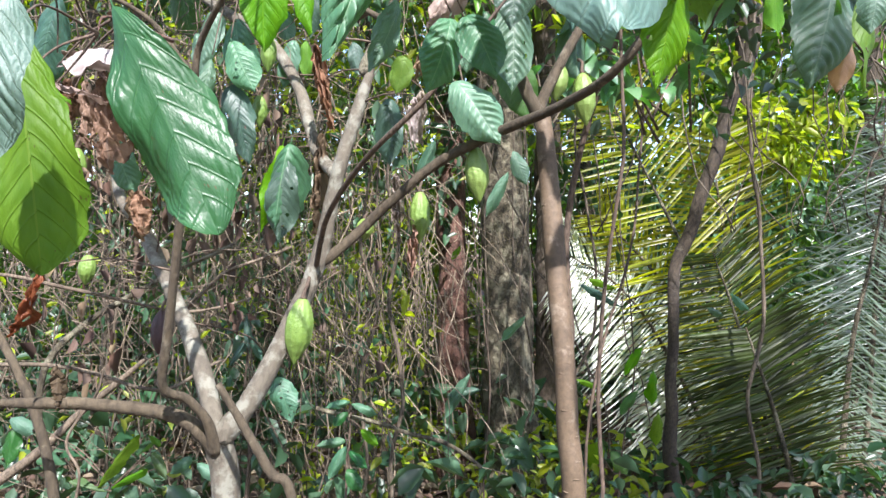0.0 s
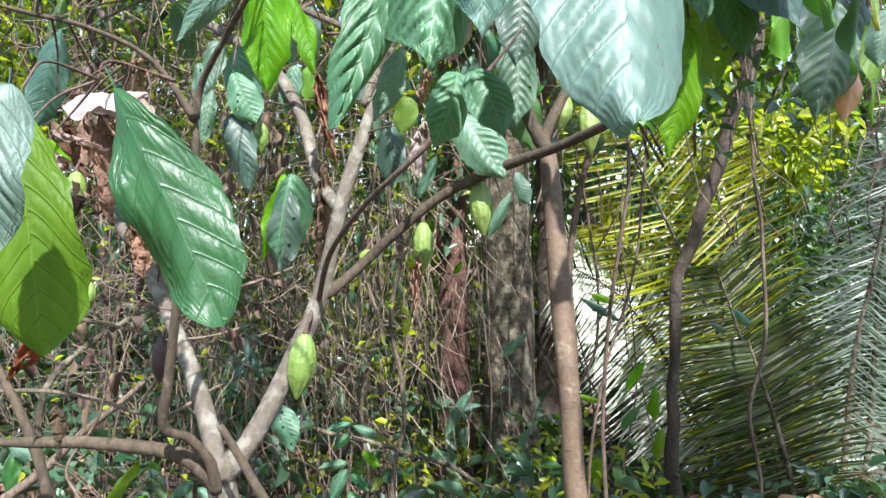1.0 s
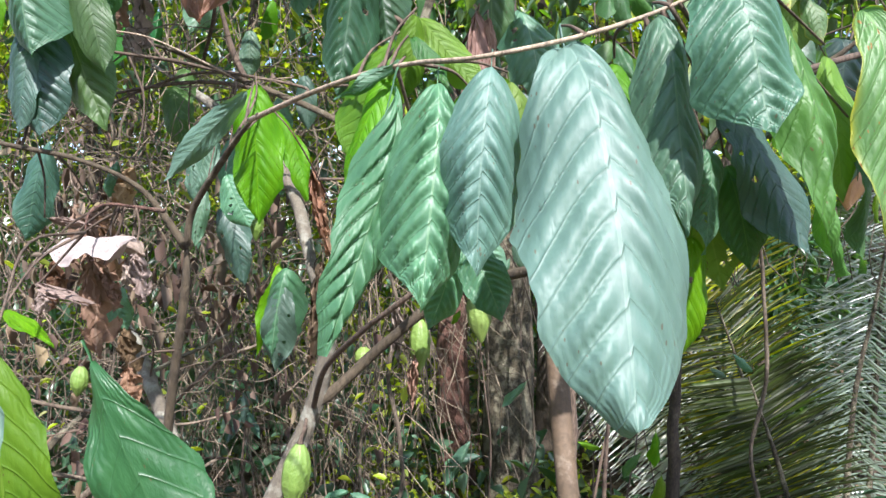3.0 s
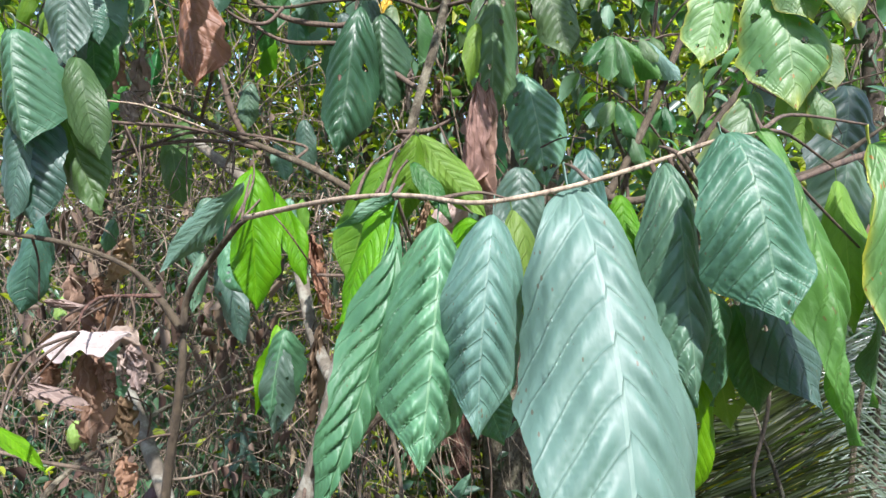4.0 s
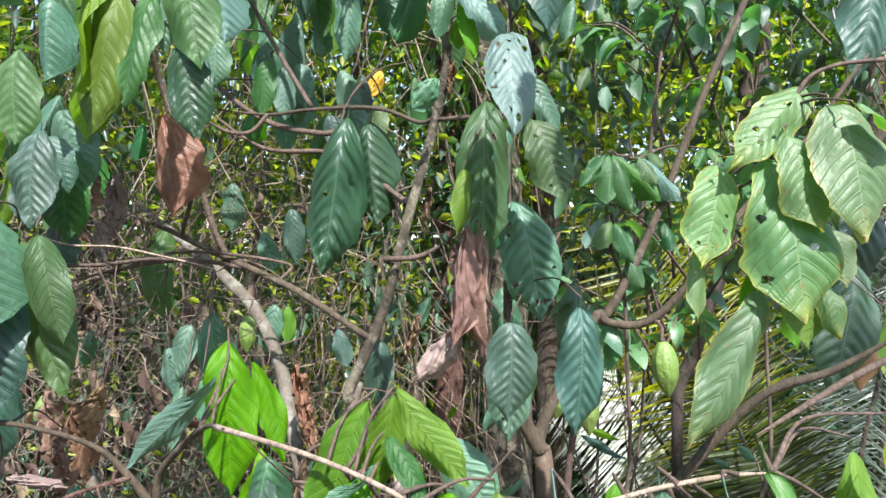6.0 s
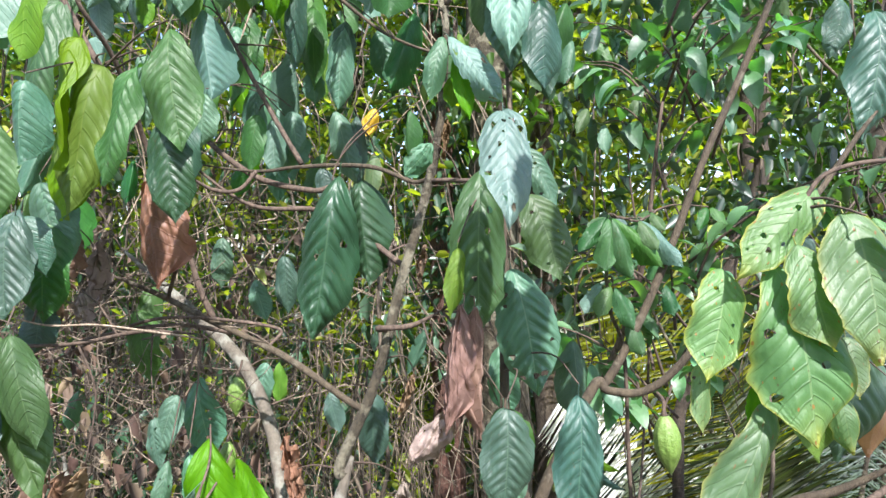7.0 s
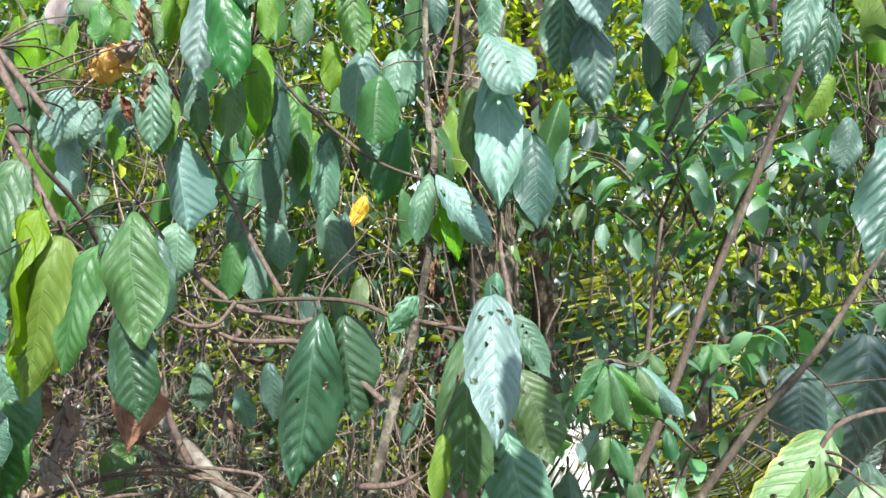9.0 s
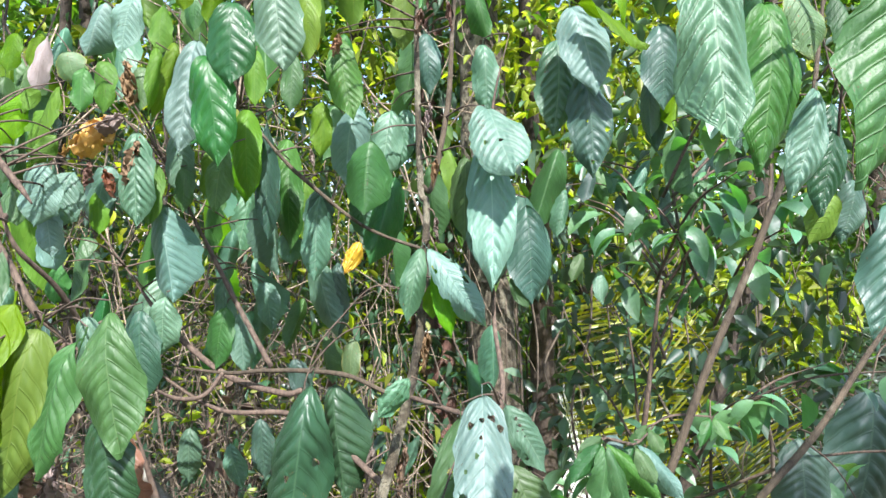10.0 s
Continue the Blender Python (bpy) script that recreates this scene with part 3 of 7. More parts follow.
def palm_frond(parent, points, length, leaflets, material, sweep=0.55, droop=0.3, seed=0, width=0.016, facing=(0, -1, 0.3), sag=0.0):
    """A rachis with two rows of narrow leaflets; facing: the way the blade's face looks."""
    rnd = random.Random(seed)
    bm = bmesh.new()
    tube(bm, points, 7, 10, 0.05, seed)
    frond = part("frond", bm, BARK["dark"], parent)
    line = smooth_line(points, 24)
    for k in range(leaflets):
        t = 0.12 + 0.87 * k / (leaflets - 1)
        i = min(int(t * (len(line) - 1)), len(line) - 2)
        here, way = Vector(line[i][:3]), (Vector(line[i + 1][:3]) - Vector(line[i][:3])).normalized()
        side = way.cross(Vector(facing)).normalized()
        up = side.cross(way).normalized()
        size = length * (0.45 + 0.55 * math.sin(math.pi * min(1, t * 0.8 + 0.1)))
        for s in (-1, 1):
            if rnd.random() < 0.05:
                continue
            out = (side * s + way * (sweep + 0.4 * t) + up * rnd.uniform(-0.1, 0.15) - Vector((0, 0, sag * rnd.uniform(0.8, 1.2)))).normalized()
            flat = (way - out * way.dot(out)).normalized()
            flat = Matrix.Rotation(rnd.uniform(-0.45, 0.45), 3, out) @ flat
            nrm = flat.cross(out)
            if nrm.z < 0:
                nrm, flat = -nrm, -flat
            ob = new("leaflet", leaflet_mesh(material, round(droop + rnd.choice((-0.06, 0, 0.06)), 2)))
            ob.parent = frond
            ln = size * rnd.uniform(0.86, 1.05)
            ob.matrix_basis = Matrix.Translation(here) @ Matrix((flat, out, nrm)).transposed().to_4x4() @ Matrix.Diagonal((width * rnd.uniform(0.8, 1.1), ln, ln, 1))
    return frond


def empty(name, place, label, category, group=""):
    ob = new(name)
    ob.location = place
    bpy.context.view_layer.update()
    return tagged(ob, label, category, group)

# ---- ground ----
def ground_sheet():
    n = 90
    bm = bmesh.new()
    rows = []
    for i in range(n + 1):
        row = []
        for j in range(n + 1):
            a, b = 2 * i / n - 1, 2 * j / n - 1
            x, y = 300 * a * abs(a) ** 1.6, 300 * b * abs(b) ** 1.6 + 4
            far = min(1, math.hypot(x, y - 4) / 20)
            z = 0.07 * noise.noise(Vector((x * 0.8, y * 0.8, 0))) + 0.5 * far * noise.noise(Vector((x * 0.05, y * 0.05, 3)))
            row.append(bm.verts.new((x, y, z - 0.04)))
        rows.append(row)
    for i in range(n):
        for j in range(n):
            bm.faces.new((rows[i][j], rows[i + 1][j], rows[i + 1][j + 1], rows[i][j + 1]))
    return part("ground", bm, M_GROUND)


tagged(ground_sheet(), "dark forest floor covered with dry brown leaf litter", "ground", kind="structure")
rng = np.random.default_rng(11)
c = np.column_stack((rng.uniform(-8, 9, 17000), rng.uniform(-7, 11, 17000), rng.uniform(-0.03, 0.05, 17000)))
mass("leaf_litter", c, rng.uniform(0.06, 0.2, 17000), M_LITTER, 1, flat=0.6, droop=0.0, label="dry brown fallen leaves on the forest floor", category="leaf litter")


# ---- forest trees ----
def forest_tree(points, material, label, crown, seed, crown_size=1.6, leaves=1500):
    base = points[0]
    tree = empty("forest_tree", (base[0], base[1], 0), label, "tree", "forest trees")
    bm = bmesh.new()
    tube(bm, points, 18, 12, 0.16, seed, 0.03)
    part("trunk", bm, BARK[material], tree)
    rnd = random.Random(seed)
    top = Vector(points[-1][:3])
    rng = np.random.default_rng(seed)
    cs = []
    for k in range(7):
        an = rnd.uniform(0, 6.28)
        reach = crown_size * rnd.uniform(0.6, 1.2)
        end = top + Vector((math.cos(an) * reach, math.sin(an) * reach, rnd.uniform(0.3, 1.6)))
        mid = top.lerp(end, 0.5) + Vector((0, 0, 0.25))
        bm = bmesh.new()
        tube(bm, [(*(top - Vector((0, 0, 0.3))), points[-1][3] * 0.7), (*mid, points[-1][3] * 0.45), (*end, 0.012)], 8, 6, 0.12, k)
        part("limb", bm, BARK[material], tree)
        cs += [end, mid, end + Vector((rnd.uniform(-0.7, 0.7), rnd.uniform(-0.7, 0.7), rnd.uniform(-0.2, 0.6)))]
    cs = np.array([tuple(v) for v in cs])
    p = (cs[rng.integers(0, len(cs), leaves)] + rng.normal(0, 0.38, (leaves, 3)))
    p = p[p[:, 2] > crown]
    m = mass("crown", p, rng.uniform(0.12, 0.24, len(p)), M_BACK, seed, label="uneven green leafy crown")
    m.parent = tree
    m.matrix_parent_inverse = tree.matrix_world.inverted()
    return tree


forest_tree([(0.10, 5.0, -0.05, 0.165), (0.095, 5.0, 0.5, 0.128), (0.06, 5.0, 2.0, 0.106), (0.03, 5.05, 3.6, 0.10), (-0.06, 5.1, 6.6, 0.08)], "red", "slender forest tree with reddish flaking bark", 4.6, 3, 1.6, 800)
forest_tree([(0.47, 4.6, -0.05, 0.24), (0.46, 4.6, 0.4, 0.175), (0.43, 4.6, 1.6, 0.16), (0.37, 4.6, 2.8, 0.15), (0.3, 4.65, 4.6, 0.14), (0.2, 4.7, 6.8, 0.10)], "dark", "forest tree trunk with grey-brown mottled bark and climbers", 4.8, 4, 2.0, 800)
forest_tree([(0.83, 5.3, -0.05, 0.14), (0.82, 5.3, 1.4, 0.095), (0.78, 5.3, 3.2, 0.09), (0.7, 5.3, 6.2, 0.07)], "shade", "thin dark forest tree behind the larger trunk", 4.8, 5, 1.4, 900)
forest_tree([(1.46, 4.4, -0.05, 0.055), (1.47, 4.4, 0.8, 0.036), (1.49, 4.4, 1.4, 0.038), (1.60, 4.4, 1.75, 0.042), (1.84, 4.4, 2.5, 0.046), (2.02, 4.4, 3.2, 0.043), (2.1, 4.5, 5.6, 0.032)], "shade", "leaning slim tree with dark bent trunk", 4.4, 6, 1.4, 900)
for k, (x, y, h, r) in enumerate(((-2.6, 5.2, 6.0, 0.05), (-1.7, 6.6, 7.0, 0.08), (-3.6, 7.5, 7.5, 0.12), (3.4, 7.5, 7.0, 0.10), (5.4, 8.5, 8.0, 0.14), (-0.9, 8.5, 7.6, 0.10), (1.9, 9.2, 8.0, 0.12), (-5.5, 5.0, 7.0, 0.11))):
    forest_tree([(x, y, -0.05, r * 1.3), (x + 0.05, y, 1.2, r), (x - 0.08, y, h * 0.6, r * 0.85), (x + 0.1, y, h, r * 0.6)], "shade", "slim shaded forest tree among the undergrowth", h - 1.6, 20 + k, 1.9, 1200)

# ---- palms ----
palm = empty("palm", (2.55, 5.0, 0.0), "feather palm with arching yellow-green fronds, sun and shade put into leaflet colours", "palm", "palms")
palm_frond(palm, [(2.547, 4.95, -0.528, 0.028), (2.424, 4.95, -0.118, 0.024), (2.217, 4.9, 0.467, 0.02), (1.893, 4.85, 1.202, 0.016), (1.615, 4.8, 1.763, 0.012), (1.322, 4.75, 2.312, 0.007), (1.133, 4.7, 2.694, 0.004)], 0.66, 78, M_PALM, 0.12, 0.14, 1, 0.010, (0, -1, 0.3), 0.10)
palm_frond(palm, [(2.708, 5.1, -0.593, 0.028), (2.603, 5.1, -0.17, 0.024), (2.347, 5.05, 0.767, 0.018), (2.117, 5.0, 1.48, 0.014), (1.993, 4.95, 2.014, 0.009), (1.941, 4.9, 2.436, 0.005)], 0.60, 72, M_PALM, 0.15, 0.14, 2, 0.010, (0, -1, 0.3), 0.16)
palm_frond(palm, [(2.898, 5.5, -0.674, 0.028), (2.465, 5.45, 0.431, 0.02), (1.8, 5.35, 1.25, 0.014), (1.374, 5.25, 1.691, 0.008), (1.189, 5.2, 1.863, 0.005)], 0.42, 62, M_PALM, 0.55, 0.12, 3, 0.010, (0, -1, 0.3), -0.05)
# lower fronds: their shade is put into the leaflet colour
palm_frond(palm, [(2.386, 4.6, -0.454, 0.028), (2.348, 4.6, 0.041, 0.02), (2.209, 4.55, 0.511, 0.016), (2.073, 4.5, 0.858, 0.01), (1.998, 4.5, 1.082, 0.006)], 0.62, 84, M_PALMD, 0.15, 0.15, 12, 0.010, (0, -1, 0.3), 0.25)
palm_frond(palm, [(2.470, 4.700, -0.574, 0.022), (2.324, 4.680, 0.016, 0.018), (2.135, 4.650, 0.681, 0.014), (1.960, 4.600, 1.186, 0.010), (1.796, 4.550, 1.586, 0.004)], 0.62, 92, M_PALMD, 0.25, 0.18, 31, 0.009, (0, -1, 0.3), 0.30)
palm_low = empty("palm", (2.15, 5.3, 0.0), "low palm with feather fronds, white sheen put into the leaflet colour", "palm", "palms")
# these fronds look shiny mainly by their whitened colour
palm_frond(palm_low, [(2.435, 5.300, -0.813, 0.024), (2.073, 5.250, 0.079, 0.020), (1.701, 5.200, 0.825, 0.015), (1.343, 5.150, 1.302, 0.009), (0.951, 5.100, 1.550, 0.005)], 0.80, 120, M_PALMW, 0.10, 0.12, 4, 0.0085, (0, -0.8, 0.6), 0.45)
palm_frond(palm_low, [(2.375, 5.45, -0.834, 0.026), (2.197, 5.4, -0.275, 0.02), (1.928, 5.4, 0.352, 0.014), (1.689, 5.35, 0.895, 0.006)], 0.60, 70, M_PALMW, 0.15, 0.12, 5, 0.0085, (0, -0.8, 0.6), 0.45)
palm_right = empty("palm", (2.7, 4.9, 0.0), "grey-green palm with long drooping feather fronds", "palm", "palms")
palm_frond(palm_right, [(2.779, 4.8, -0.464, 0.03), (2.807, 4.8, 0.152, 0.024), (2.846, 4.75, 0.935, 0.018), (2.950, 4.7, 1.522, 0.013), (3.075, 4.7, 2.11, 0.009), (3.309, 4.7, 2.733, 0.004)], 0.52, 90, M_PALMG, 0.05, 0.15, 6, 0.007, (0, -1, 0.4), 0.9)
palm_frond(palm_right, [(3.085, 5.2, -0.636, 0.03), (3.214, 5.2, 0.053, 0.024), (3.247, 5.15, 0.922, 0.018), (3.279, 5.1, 1.689, 0.012), (3.532, 5.1, 2.407, 0.006)], 0.70, 80, M_PALMG, 0.1, 0.2, 7, 0.009, (0, -1, 0.4), 0.35)
palm_frond(palm_right, [(3.1, 5.3, -0.3, 0.03), (3.2, 5.25, 0.6, 0.024), (3.4, 5.2, 1.3, 0.017), (3.8, 5.1, 1.9, 0.008)], 0.8, 60, M_PALMG, 0.2, 0.3, 8, 0.010, (0, -1, 0.3), 0.3)

def sapling(points, leaves, label, material="twig"):
    """A thin climbing stem with single drooping leaves on short stalks."""
    plant = empty("climbing_sapling", (points[0][0], points[0][1], 0.0), label, "sapling", "saplings")
    bm = bmesh.new()
    tube(bm, points, 6, 10, 0.1, len(leaves), 0.03)
    part("stem", bm, BARK[material], plant)
    LIMB_POINTS[plant.name] = [Vector(p[:3]) for p in smooth_line(points, 10)]
    for base, tip, width, kind in leaves:
        leaf(plant, base, tip, width, kind, 15.0, 0.12, 0.2)
    shoots(plant, 0.6)
    return plant


sapling([(0.913, 3.6, 0.007, 0.006), (0.943, 3.6, 0.529, 0.005), (1.017, 3.6, 1.006, 0.004), (0.972, 3.6, 1.364, 0.004), (0.883, 3.6, 1.782, 0.003), (0.823, 3.6, 2.17, 0.002)], [((1.056, 3.6, 1.096), (0.957, 3.6, 0.932), 0.054, 'y'),
    ((1.107, 3.6, 0.962), (1.098, 3.6, 0.774), 0.072, 'y'),
    ((1.026, 3.6, 0.857), (0.937, 3.6, 0.723), 0.06, 'n'),
    ((1.136, 3.6, 0.738), (1.121, 3.6, 0.559), 0.078, 'y'),
    ((0.719, 3.6, 1.409), (0.943, 3.6, 1.29), 0.06, 'k'),
    ((0.764, 3.6, 1.439), (0.913, 3.6, 1.388), 0.048, 'y'),
    ((0.698, 3.6, 0.911), (0.823, 3.6, 0.872), 0.036, 'y'),
    ((0.823, 3.6, 0.589), (0.778, 3.6, 0.44), 0.119, 'y'),
    ((0.883, 3.6, 0.529), (0.972, 3.6, 0.41), 0.089, 'n'),
    ((1.509, 3.6, 1.364), (1.614, 3.6, 1.275), 0.054, 'm'),
    ((1.39, 3.6, 1.29), (1.479, 3.6, 1.245), 0.042, 'm')], "thin climbing sapling with a few narrow bright green leaves")
sapling([(0.186, 3.4, 0.096, 0.006), (0.208, 3.4, 0.589, 0.005), (0.22, 3.4, 1.096, 0.004), (0.158, 3.4, 1.603, 0.003), (0.073, 3.4, 2.138, 0.002)], [((-0.039, 3.4, 2.138), (-0.138, 3.4, 1.913), 0.068, 'm'),
    ((0.411, 3.4, 1.265), (0.285, 3.4, 1.138), 0.045, 'm'),
    ((0.13, 3.4, 0.983), (0.011, 3.4, 0.758), 0.068, 'm'),
    ((0.186, 3.4, 0.899), (0.017, 3.4, 0.87), 0.056, 'k'),
    ((0.045, 3.4, 1.546), (0.087, 3.4, 1.617), 0.039, 'y')], "thin twining sapling with bluish narrow leaves beside the trunk")

# ---- undergrowth, climbers and the forest behind ----
rng = np.random.default_rng(21)
c = clumps(rng, 420, 16, (-5, 2.6, 0.0), (5, 8, 0.75), (0.16, 0.16, 0.12))
c = c[(c[:, 0] < 0.7) | ((c[:, 0] < 1.6) & (c[:, 2] < 0.3)) | (c[:, 1] > 5.6)]
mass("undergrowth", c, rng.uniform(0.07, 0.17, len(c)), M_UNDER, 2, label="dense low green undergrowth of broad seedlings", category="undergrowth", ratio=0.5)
c = clumps(rng, 330, 20, (-4.5, 3.4, 0.3), (0.9, 7, 4.6), (0.2, 0.2, 0.25))
c = c[(c[:, 0] < -0.15) | (c[:, 0] > 1.05) | (c[:, 1] > 6.2)]
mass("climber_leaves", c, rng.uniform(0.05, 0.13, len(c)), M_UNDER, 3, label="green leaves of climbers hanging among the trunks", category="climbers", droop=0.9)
c = clumps(rng, 310, 14, (-4.0, 2.6, 0.3), (0.3, 6, 4.0), (0.13, 0.13, 0.16))
size = rng.uniform(0.025, 0.075, len(c))
keep = (c[:, 2] > 1.9) | ((np.arange(len(c)) % 2 == 0) & (c[:, 0] < -0.1))
# sun flecks in the thicket, done with the sunlit leaf colour
mass("thicket_leaves", c[keep], size[keep] * 1.15, M_SUNNY, 13, label="small leaves scattered through the thicket, coloured as sunlit", category="thicket", droop=0.4)
c = clumps(rng, 760, 40, (-11, 7.5, 0.0), (12, 14, 10.0), (0.4, 0.4, 0.35))
mass("forest_foliage", c, rng.uniform(0.1, 0.24, len(c)), M_BACK, 4, label="dense forest foliage behind the trees", category="forest")
c = clumps(rng, 420, 34, (-22, 15, 0.0), (24, 24, 15.0), (0.9, 0.9, 0.8))
mass("far_foliage", c, rng.uniform(0.35, 0.7, len(c)), M_BACK, 14, label="far forest foliage closing the view", category="forest")
c = clumps(rng, 520, 34, (-17, 14, 0.0), (17, 19, 9.0), (0.7, 0.7, 0.6))
mass("far_foliage", c, rng.uniform(0.25, 0.5, len(c)), M_BACK, 40, label="far forest foliage closing the view", category="forest")
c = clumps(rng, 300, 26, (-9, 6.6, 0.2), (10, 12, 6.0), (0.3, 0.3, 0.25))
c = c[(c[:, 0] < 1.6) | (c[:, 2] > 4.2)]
mass("bright_foliage", c, rng.uniform(0.08, 0.18, len(c)), M_SUNNY, 5, label="yellow-green leaves, sunlight put into their bright colour", category="forest")
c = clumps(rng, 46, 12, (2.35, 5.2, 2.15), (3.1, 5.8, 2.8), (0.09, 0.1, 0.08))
mass("yellow_sapling_leaves", c, rng.uniform(0.10, 0.19, len(c)), M_SUNNY, 6, label="yellow-green narrow sapling leaves with sunlight in their colour", category="sapling", ratio=0.28)
c = clumps(rng, 80, 20, (1.3, 5.9, 2.2), (5.5, 7.6, 6.0), (0.22, 0.25, 0.18))
mass("tree_foliage", c, rng.uniform(0.09, 0.16, len(c)), M_TREE, 17, label="glossy dark foliage of trees behind the palms", category="tree foliage", ratio=0.46, droop=0.6)
# shade behind the palms, made with the darker leaf colour
c = clumps(rng, 240, 22, (0.9, 6.2, 0.0), (6.0, 8.0, 2.4), (0.25, 0.25, 0.2))
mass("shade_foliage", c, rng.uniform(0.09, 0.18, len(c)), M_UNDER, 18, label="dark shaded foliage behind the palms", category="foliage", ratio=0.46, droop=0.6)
# leaf masses that brighten the background by colour, not by the sun lamp
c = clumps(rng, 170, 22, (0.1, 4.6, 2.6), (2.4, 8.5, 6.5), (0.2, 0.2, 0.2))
mass("sunlit_leaves", c, rng.uniform(0.07, 0.14, len(c)), M_SUNNY, 19, label="yellow-green leaves with sunlight put into their colour", category="foliage")
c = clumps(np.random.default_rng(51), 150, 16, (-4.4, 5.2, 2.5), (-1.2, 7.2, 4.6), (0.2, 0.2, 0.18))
mass("sunlit_leaves", c, np.random.default_rng(52).uniform(0.06, 0.13, len(c)), M_SUNNY, 53, label="yellow-green leaves with sunlight put into their colour", category="foliage")
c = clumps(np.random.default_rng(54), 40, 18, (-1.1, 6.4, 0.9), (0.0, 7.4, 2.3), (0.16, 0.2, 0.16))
mass("sunlit_leaves", c, np.random.default_rng(55).uniform(0.06, 0.13, len(c)), M_SUNNY, 56, label="yellow-green leaves with sunlight put into their colour", category="foliage")
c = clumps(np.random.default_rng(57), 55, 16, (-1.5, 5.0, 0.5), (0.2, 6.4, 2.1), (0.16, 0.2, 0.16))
mass("sunlit_leaves", c, np.random.default_rng(58).uniform(0.07, 0.14, len(c)), M_SUNNY, 59, label="yellow-green leaves with sunlight put into their colour", category="foliage")
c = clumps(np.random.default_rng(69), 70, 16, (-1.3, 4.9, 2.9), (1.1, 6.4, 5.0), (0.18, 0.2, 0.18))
mass("sunlit_leaves", c, np.random.default_rng(70).uniform(0.07, 0.14, len(c)), M_SUNNY, 71, label="yellow-green leaves with sunlight put into their colour", category="foliage")
# sun flecks near the floor, done with the sunlit leaf colour
c = clumps(rng, 95, 12, (-0.8, 3.6, 0.0), (1.2, 5.8, 0.5), (0.12, 0.12, 0.08))
mass("sunny_seedlings", c, rng.uniform(0.05, 0.11, len(c)), M_SUNNY, 24, label="small forest floor seedlings with sun flecks put into their colour", category="undergrowth", ratio=0.4)
c = clumps(rng, 44, 14, (1.2, 3.6, 0.0), (4, 4.6, 0.2), (0.14, 0.14, 0.1))
mass("low_seedlings", c, rng.uniform(0.06, 0.15, len(c)), M_UNDER, 20, label="low broad-leaved seedlings below the palms", category="undergrowth", ratio=0.5)
# unseen leaf clumps, added overhead to shade the palms
c = clumps(rng, 9, 24, (0.6, 2.2, 6.4), (5.0, 6.5, 8.0), (0.35, 0.35, 0.2))
mass("canopy", c, rng.uniform(0.18, 0.34, len(c)), M_BACK, 22, label="broken leafy canopy overhead, added to dapple the light", category="canopy", droop=0.1)
c = clumps(rng, 9, 22, (3.6, -0.4, 6.6), (5.4, 1.1, 7.6), (0.35, 0.3, 0.2))
mass("canopy", c, rng.uniform(0.18, 0.34, len(c)), M_BACK, 23, label="broken leafy canopy overhead, added to dapple the light", category="canopy", droop=0.1)
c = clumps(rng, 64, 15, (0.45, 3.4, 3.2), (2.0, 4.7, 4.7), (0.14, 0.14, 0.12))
mass("sunlit_leaves", c, rng.uniform(0.06, 0.12, len(c)), M_SUNNY, 41, label="yellow-green leaves with sunlight put into their colour", category="foliage", ratio=0.36)
# another unseen clump patch, added only for its shadow
c = clumps(rng, 26, 24, (2.15, -1.9, 6.4), (3.8, -0.9, 7.2), (0.3, 0.3, 0.2))
mass("canopy", c, rng.uniform(0.18, 0.34, len(c)), M_BACK, 39, label="broken leafy canopy overhead, added to dapple the light", category="canopy", droop=0.1)
# unseen clumps added to shade the left background
c = clumps(rng, 34, 26, (-5.0, 0.5, 6.6), (0.2, 2.2, 7.8), (0.4, 0.35, 0.2))
mass("canopy", c, rng.uniform(0.18, 0.34, len(c)), M_BACK, 26, label="broken leafy canopy overhead, added to dapple the light", category="canopy", droop=0.1)
c = clumps(rng, 22, 24, (0.0, 3.9, 3.0), (1.0, 4.3, 6.0), (0.15, 0.12, 0.2))
mass("trunk_climber", c, rng.uniform(0.07, 0.14, len(c)), M_BACK, 27, label="leafy climber covering the upper trunk", category="climbers", droop=0.8)
c = clumps(np.random.default_rng(65), 46, 14, (-0.16, 4.7, 1.72), (0.22, 4.86, 4.9), (0.07, 0.05, 0.12))
mass("trunk_climber", c, np.random.default_rng(66).uniform(0.07, 0.14, len(c)), M_UNDER, 67, label="leafy climber wrapped round the reddish trunk", category="climbers", droop=0.9)
c = clumps(rng, 66, 14, (0.45, 2.5, 2.2), (1.45, 3.0, 3.9), (0.11, 0.13, 0.10))
mass("small_tree_leaves", c, rng.uniform(0.055, 0.1, len(c)), M_TREE, 7, label="glossy dark green leaves of a spreading small tree", category="tree foliage", ratio=0.46, droop=0.6)
# wide overhead canopy added for dapples, left open where sun is wanted
c = clumps(rng, 190, 24, (-9, 1.6, 6.4), (10, 13, 9.0), (0.45, 0.45, 0.25))
c = c[(c[:, 0] < 0.2) | (c[:, 1] > 6.5)]
mass("canopy", c, rng.uniform(0.18, 0.34, len(c)), M_BACK, 8, label="broken leafy canopy overhead, added to dapple the light", category="canopy", droop=0.1)
c = clumps(rng, 260, 30, (-14, -13, 0.0), (14, -8, 4.5), (0.6, 0.5, 0.5))
mass("forest_edge", c, rng.uniform(0.3, 0.5, len(c)), M_BACK, 9, label="green forest edge across the clearing", category="forest")


c = clumps(rng, 30, 8, (-3.2, 2.5, 0.7), (-0.1, 4.2, 3.0), (0.1, 0.1, 0.16))
size = rng.uniform(0.02, 0.07, len(c))
